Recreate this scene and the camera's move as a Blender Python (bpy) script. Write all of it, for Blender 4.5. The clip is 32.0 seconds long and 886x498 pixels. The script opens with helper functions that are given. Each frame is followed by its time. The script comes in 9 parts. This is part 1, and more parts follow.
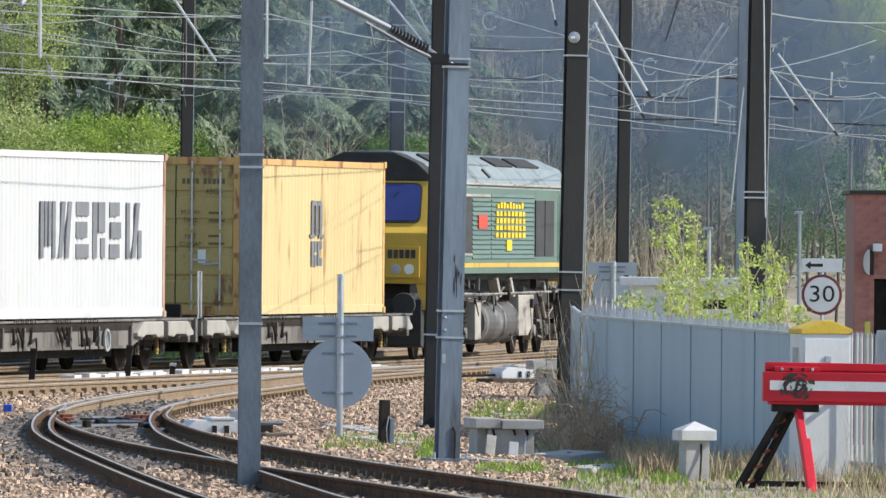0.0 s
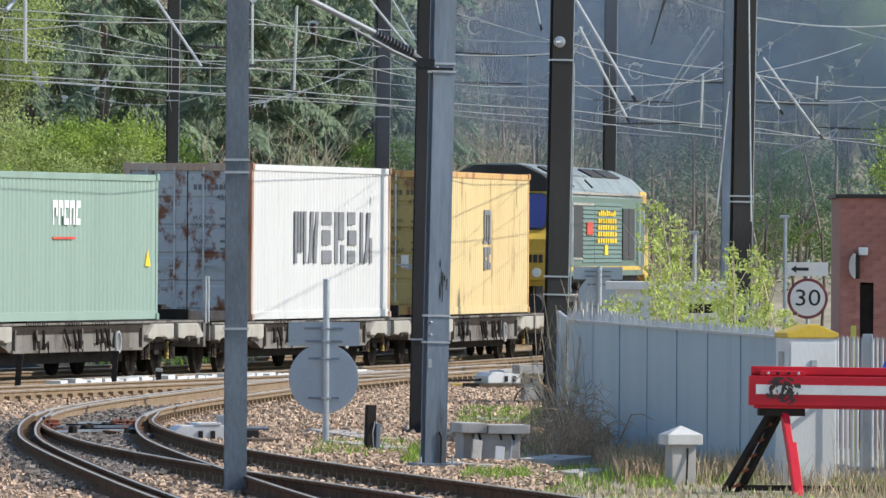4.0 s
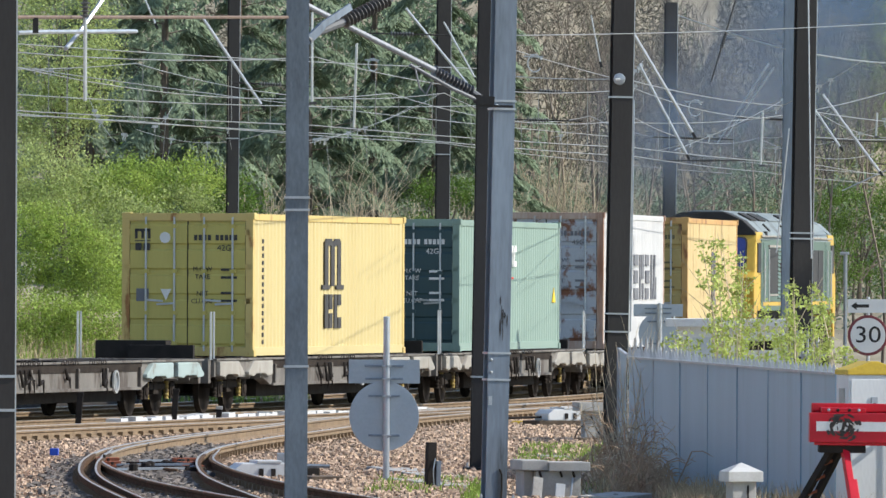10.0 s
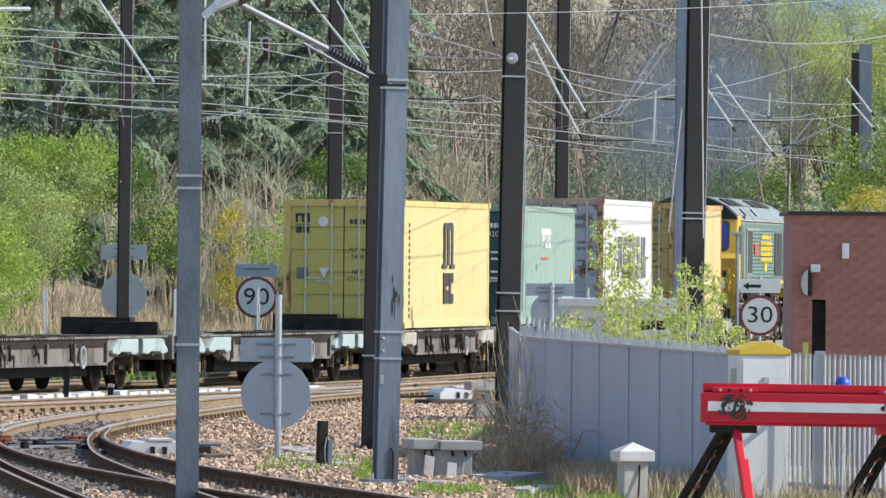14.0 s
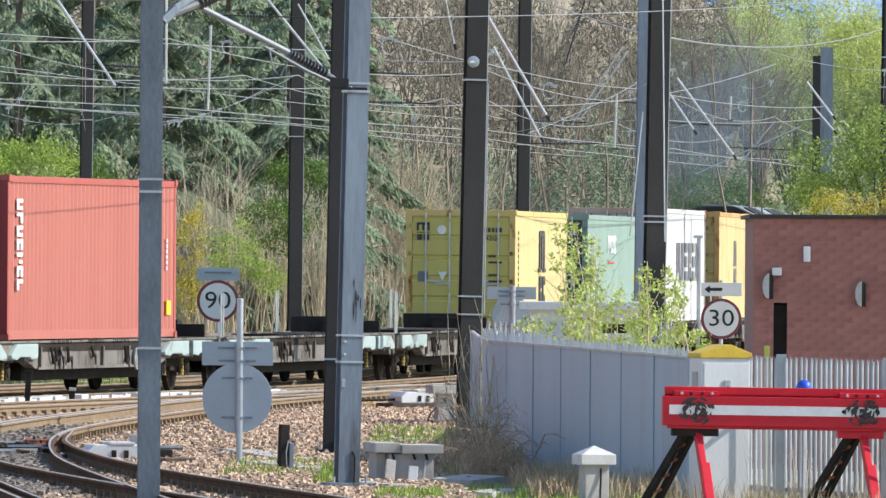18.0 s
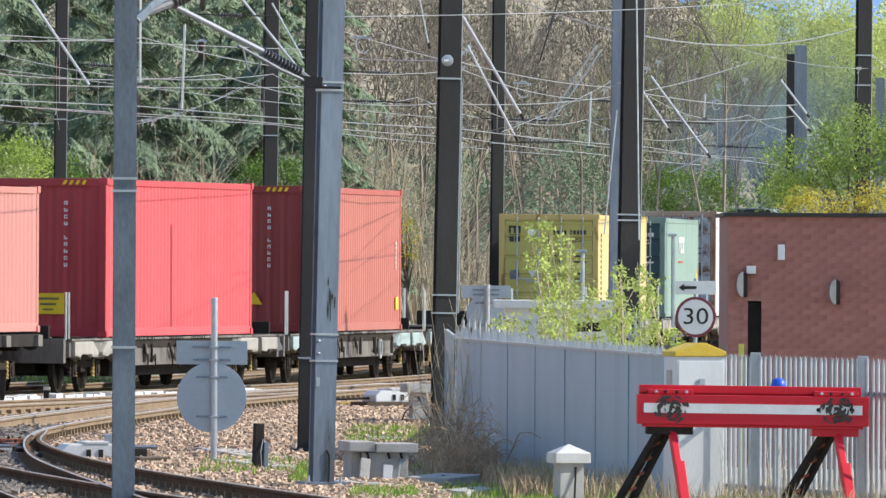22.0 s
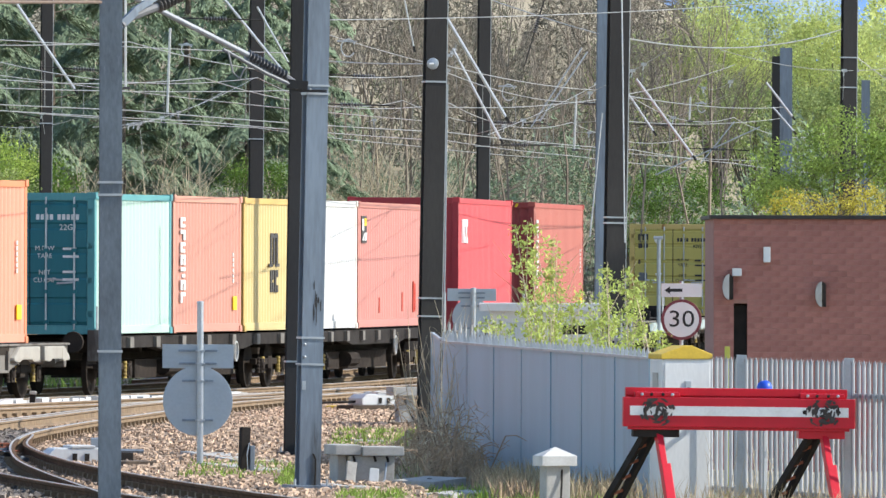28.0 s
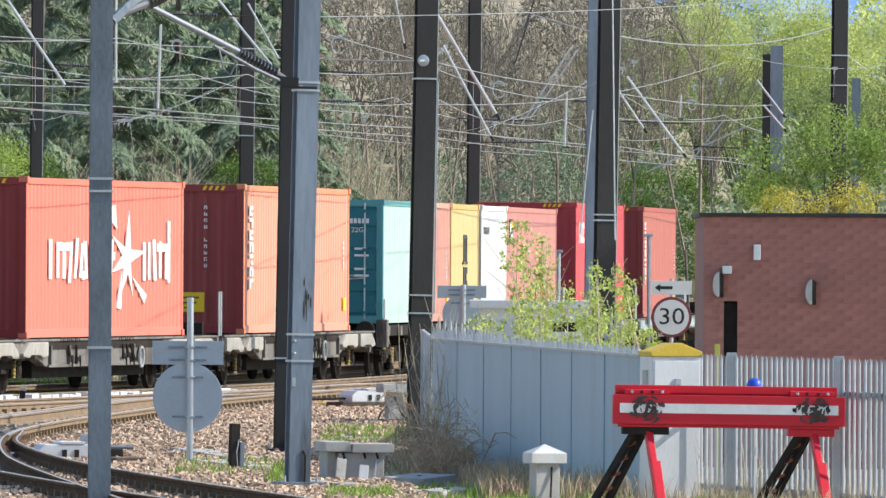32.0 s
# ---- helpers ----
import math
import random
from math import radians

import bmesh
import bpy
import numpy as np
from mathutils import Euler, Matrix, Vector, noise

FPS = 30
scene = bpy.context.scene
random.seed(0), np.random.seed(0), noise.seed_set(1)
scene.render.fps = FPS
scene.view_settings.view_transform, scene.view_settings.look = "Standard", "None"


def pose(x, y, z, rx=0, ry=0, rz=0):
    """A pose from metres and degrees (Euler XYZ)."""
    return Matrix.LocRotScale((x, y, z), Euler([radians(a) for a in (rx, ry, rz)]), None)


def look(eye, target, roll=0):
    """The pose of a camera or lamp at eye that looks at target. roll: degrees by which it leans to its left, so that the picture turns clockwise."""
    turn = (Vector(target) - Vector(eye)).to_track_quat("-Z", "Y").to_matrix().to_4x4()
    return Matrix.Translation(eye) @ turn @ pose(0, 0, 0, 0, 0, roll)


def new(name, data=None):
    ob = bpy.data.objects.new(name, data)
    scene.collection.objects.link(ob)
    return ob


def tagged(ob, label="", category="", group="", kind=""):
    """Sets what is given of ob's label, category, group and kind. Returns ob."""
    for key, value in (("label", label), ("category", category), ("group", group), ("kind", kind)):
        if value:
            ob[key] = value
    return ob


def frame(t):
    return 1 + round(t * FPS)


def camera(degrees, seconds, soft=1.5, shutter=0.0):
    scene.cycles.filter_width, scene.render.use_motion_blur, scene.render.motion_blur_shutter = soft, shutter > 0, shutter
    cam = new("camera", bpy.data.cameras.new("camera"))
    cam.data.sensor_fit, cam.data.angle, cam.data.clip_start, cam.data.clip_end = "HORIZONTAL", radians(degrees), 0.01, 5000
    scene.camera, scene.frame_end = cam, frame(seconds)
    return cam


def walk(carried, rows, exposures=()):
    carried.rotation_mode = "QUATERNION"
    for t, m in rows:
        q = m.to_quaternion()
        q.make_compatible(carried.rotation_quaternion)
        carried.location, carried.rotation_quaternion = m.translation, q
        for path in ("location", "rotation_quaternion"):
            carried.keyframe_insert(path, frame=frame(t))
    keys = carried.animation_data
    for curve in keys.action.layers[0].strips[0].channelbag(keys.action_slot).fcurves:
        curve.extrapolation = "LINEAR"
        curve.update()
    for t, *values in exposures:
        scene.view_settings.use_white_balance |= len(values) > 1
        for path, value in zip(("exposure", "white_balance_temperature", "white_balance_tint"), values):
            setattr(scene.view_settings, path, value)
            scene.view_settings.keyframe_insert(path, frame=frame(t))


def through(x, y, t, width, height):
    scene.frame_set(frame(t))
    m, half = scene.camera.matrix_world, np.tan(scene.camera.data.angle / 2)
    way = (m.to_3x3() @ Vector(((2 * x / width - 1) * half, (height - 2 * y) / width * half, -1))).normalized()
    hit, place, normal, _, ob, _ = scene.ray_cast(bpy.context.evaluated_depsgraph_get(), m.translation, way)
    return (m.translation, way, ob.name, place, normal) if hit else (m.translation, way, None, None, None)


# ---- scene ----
# ---- camera: a long lens on a platform end, panned by hand ----
EYE = (0, 0, 2.38)
cam = camera(4.3906, 32.0)
ROWS = [
    (0, look(EYE, (-2.4287, 200, 2.2116), 0.454)),
    (0.5, look(EYE, (-2.3724, 200, 2.2203), 0.461)),
    (1, look(EYE, (-2.2908, 200, 2.2442), 0.435)),
    (1.5, look(EYE, (-2.2440, 200, 2.2639), 0.407)),
    (2, look(EYE, (-2.2163, 200, 2.2923), 0.380)),
    (2.5, look(EYE, (-2.2146, 200, 2.2415), 0.328)),
    (3, look(EYE, (-2.2090, 200, 2.2934), 0.232)),
    (3.5, look(EYE, (-2.1856, 200, 2.2850), 0.339)),
    (5.5, look(EYE, (-2.1232, 200, 2.4146), 0.178)),
    (6, look(EYE, (-2.0957, 200, 2.4697), 0.150)),
    (6.5, look(EYE, (-2.1086, 200, 2.5239), 0.192)),
    (7, look(EYE, (-2.0964, 200, 2.5462), 0.209)),
    (7.5, look(EYE, (-2.1406, 200, 2.5968), 0.092)),
    (8, look(EYE, (-2.1986, 200, 2.5897), 0.091)),
    (8.5, look(EYE, (-2.3902, 200, 2.6949), 0.047)),
    (9, look(EYE, (-3.0315, 200, 3.0859), 0.064)),
    (9.5, look(EYE, (-3.4744, 200, 3.1269), 0.119)),
    (10, look(EYE, (-3.2273, 200, 2.9381), 0.236)),
    (10.5, look(EYE, (-2.5444, 200, 2.7614), 0.244)),
    (11, look(EYE, (-2.1930, 200, 2.6177), 0.328)),
    (11.5, look(EYE, (-2.0021, 200, 2.6005), 0.352)),
    (12, look(EYE, (-1.8825, 200, 2.6189), 0.340)),
    (12.5, look(EYE, (-1.7427, 200, 2.6036), 0.306)),
    (13, look(EYE, (-1.5912, 200, 2.6161), 0.272)),
    (13.5, look(EYE, (-1.4644, 200, 2.5922), 0.399)),
    (14, look(EYE, (-1.3596, 200, 2.5825), 0.434)),
    (14.5, look(EYE, (-1.2718, 200, 2.5819), 0.431)),
    (16.5, look(EYE, (-0.9106, 200, 2.6388), 0.410)),
    (17, look(EYE, (-0.8236, 200, 2.6546), 0.388)),
    (17.5, look(EYE, (-0.7690, 200, 2.6600), 0.364)),
    (18, look(EYE, (-0.6916, 200, 2.6474), 0.402)),
    (18.5, look(EYE, (-0.6214, 200, 2.6342), 0.390)),
    (19, look(EYE, (-0.5668, 200, 2.6321), 0.435)),
    (19.5, look(EYE, (-0.4946, 200, 2.6548), 0.436)),
    (20, look(EYE, (-0.4166, 200, 2.6623), 0.417)),
    (20.5, look(EYE, (-0.3857, 200, 2.6728), 0.359)),
    (21, look(EYE, (-0.3528, 200, 2.6411), 0.309)),
    (21.5, look(EYE, (-0.2905, 200, 2.6189), 0.266)),
    (22, look(EYE, (-0.2459, 200, 2.6274), 0.308)),
    (22.5, look(EYE, (-0.2597, 200, 2.6799), 0.288)),
    (23, look(EYE, (-0.2556, 200, 2.6825), 0.190)),
    (23.5, look(EYE, (-0.2106, 200, 2.6526), 0.192)),
    (24, look(EYE, (-0.1941, 200, 2.6491), 0.153)),
    (24.5, look(EYE, (-0.1930, 200, 2.5930), 0.185)),
    (25, look(EYE, (-0.1507, 200, 2.6341), 0.190)),
    (25.5, look(EYE, (-0.1127, 200, 2.6849), 0.234)),
    (27.5, look(EYE, (-0.0111, 200, 2.6967), 0.208)),
    (28, look(EYE, (0.0000, 200, 2.6831), 0.175)),
    (28.5, look(EYE, (-0.0001, 200, 2.6980), 0.177)),
    (29, look(EYE, (0.0714, 200, 2.6986), 0.225)),
    (29.5, look(EYE, (0.1352, 200, 2.7136), 0.182)),
    (30, look(EYE, (0.0897, 200, 2.6983), 0.179)),
    (30.5, look(EYE, (0.1352, 200, 2.7136), 0.182)),
    (31, look(EYE, (0.1734, 200, 2.7206), 0.300)),
    (31.5, look(EYE, (0.1655, 200, 2.6455), 0.350)),
    (32, look(EYE, (0.1698, 200, 2.6321), 0.301)),
]
walk(cam, ROWS, [(0, 0.46), (1, 0.36), (3, 0.34), (9, 0.38), (13, 0.48), (17, 0.60), (23, 0.62), (28, 0.68), (32, 0.60)])

# ---- light: spring sun from the right ----
SUN_AZ, SUN_EL = -1.0, 37.0      # degrees from +x towards +y, and above the horizon
sun_way = Vector((math.cos(radians(SUN_AZ)) * math.cos(radians(SUN_EL)), math.sin(radians(SUN_AZ)) * math.cos(radians(SUN_EL)), math.sin(radians(SUN_EL))))
sun = new("sun", bpy.data.lights.new("sun", "SUN"))
sun.data.energy, sun.data.angle, sun.data.color = 4.2, radians(0.5), (1.0, 0.95, 0.87)
sun.matrix_world = look(sun_way * 300, (0, 0, 0))
world = bpy.data.worlds.new("sky")
scene.world = world
world.use_nodes = True
sky = world.node_tree.nodes.new("ShaderNodeTexSky")
sky.sky_type, sky.sun_disc = "NISHITA", False
sky.sun_elevation, sky.sun_rotation = radians(SUN_EL), radians(90 - SUN_AZ)
sky.air_density, sky.dust_density = 1.0, 0.4
world.node_tree.links.new(sky.outputs[0], world.node_tree.nodes["Background"].inputs[0])
world.node_tree.nodes["Background"].inputs[1].default_value = 0.15


# ---- materials ----
def mat(name, a, b=None, scale=3.0, fine=40.0, rough=0.6, metal=0.0, bump=0.15, streak=1.0, stain=None, stain_scale=1.2, stain_at=0.6,
        rand=0.0, island=0.0, spec=0.4, through=0.0, mottle=0.5):
    """Colour a to b in two grains, stains of a third colour, relief; real-world size by object coordinates."""
    m = bpy.data.materials.new(name)
    m.use_nodes = True
    n, ln = m.node_tree.nodes, m.node_tree.links.new
    bs = n["Principled BSDF"]
    b = b or tuple(c * 0.75 for c in a)
    co = n.new("ShaderNodeTexCoord").outputs["Object"]
    mp = n.new("ShaderNodeMapping")
    mp.inputs["Scale"].default_value = (1, 1, 1 / streak)
    ln(co, mp.inputs[0])
    n1, n2 = n.new("ShaderNodeTexNoise"), n.new("ShaderNodeTexNoise")
    for t, s, d in ((n1, scale, 6), (n2, fine, 3)):
        t.inputs["Scale"].default_value, t.inputs["Detail"].default_value = s, d
        ln(mp.outputs[0], t.inputs["Vector"])
    add = n.new("ShaderNodeMath")
    add.operation = "MULTIPLY_ADD"
    ln(n2.outputs[0], add.inputs[0])
    add.inputs[1].default_value = mottle
    ln(n1.outputs[0], add.inputs[2])
    ramp = n.new("ShaderNodeValToRGB")
    ramp.color_ramp.elements[0].position, ramp.color_ramp.elements[1].position = 0.36 + mottle * 0.3, 0.62 + mottle * 0.7
    ramp.color_ramp.elements[0].color, ramp.color_ramp.elements[1].color = (*a, 1), (*b, 1)
    ln(add.outputs[0], ramp.inputs[0])
    col = ramp.outputs[0]
    if stain:
        n3 = n.new("ShaderNodeTexNoise")
        n3.inputs["Scale"].default_value, n3.inputs["Detail"].default_value, n3.inputs["Roughness"].default_value = stain_scale, 8, 0.65
        ln(mp.outputs[0], n3.inputs["Vector"])
        r3 = n.new("ShaderNodeValToRGB")
        r3.color_ramp.elements[0].position, r3.color_ramp.elements[1].position = stain_at, stain_at + 0.09
        ln(n3.outputs[0], r3.inputs[0])
        mx = n.new("ShaderNodeMix")
        mx.data_type = "RGBA"
        ln(r3.outputs[0], mx.inputs["Factor"])
        ln(col, mx.inputs["A"])
        mx.inputs["B"].default_value = (*stain, 1)
        col = mx.outputs["Result"]
    if rand or island:
        hs = n.new("ShaderNodeHueSaturation")
        src = n.new("ShaderNodeObjectInfo").outputs["Random"] if rand else n.new("ShaderNodeNewGeometry").outputs["Random Per Island"]
        k = rand or island
        mr = n.new("ShaderNodeMapRange")
        mr.inputs["To Min"].default_value, mr.inputs["To Max"].default_value = 1 - k, 1 + k
        ln(src, mr.inputs["Value"])
        ln(mr.outputs[0], hs.inputs["Value"])
        ln(col, hs.inputs["Color"])
        col = hs.outputs[0]
    ln(col, bs.inputs["Base Color"])
    bs.inputs["Roughness"].default_value, bs.inputs["Metallic"].default_value = rough, metal
    bs.inputs["Specular IOR Level"].default_value = 0.12 if through else spec
    if bump:
        bp = n.new("ShaderNodeBump")
        bp.inputs["Strength"].default_value, bp.inputs["Distance"].default_value = bump, 0.02
        ln(add.outputs[0], bp.inputs["Height"])
        ln(bp.outputs[0], bs.inputs["Normal"])
    if through:
        out = n["Material Output"]
        tr = n.new("ShaderNodeBsdfTranslucent")
        ln(col, tr.inputs[0])
        ms = n.new("ShaderNodeMixShader")
        ms.inputs[0].default_value = through
        ln(bs.outputs[0], ms.inputs[1])
        ln(tr.outputs[0], ms.inputs[2])
        ln(ms.outputs[0], out.inputs[0])
    return m


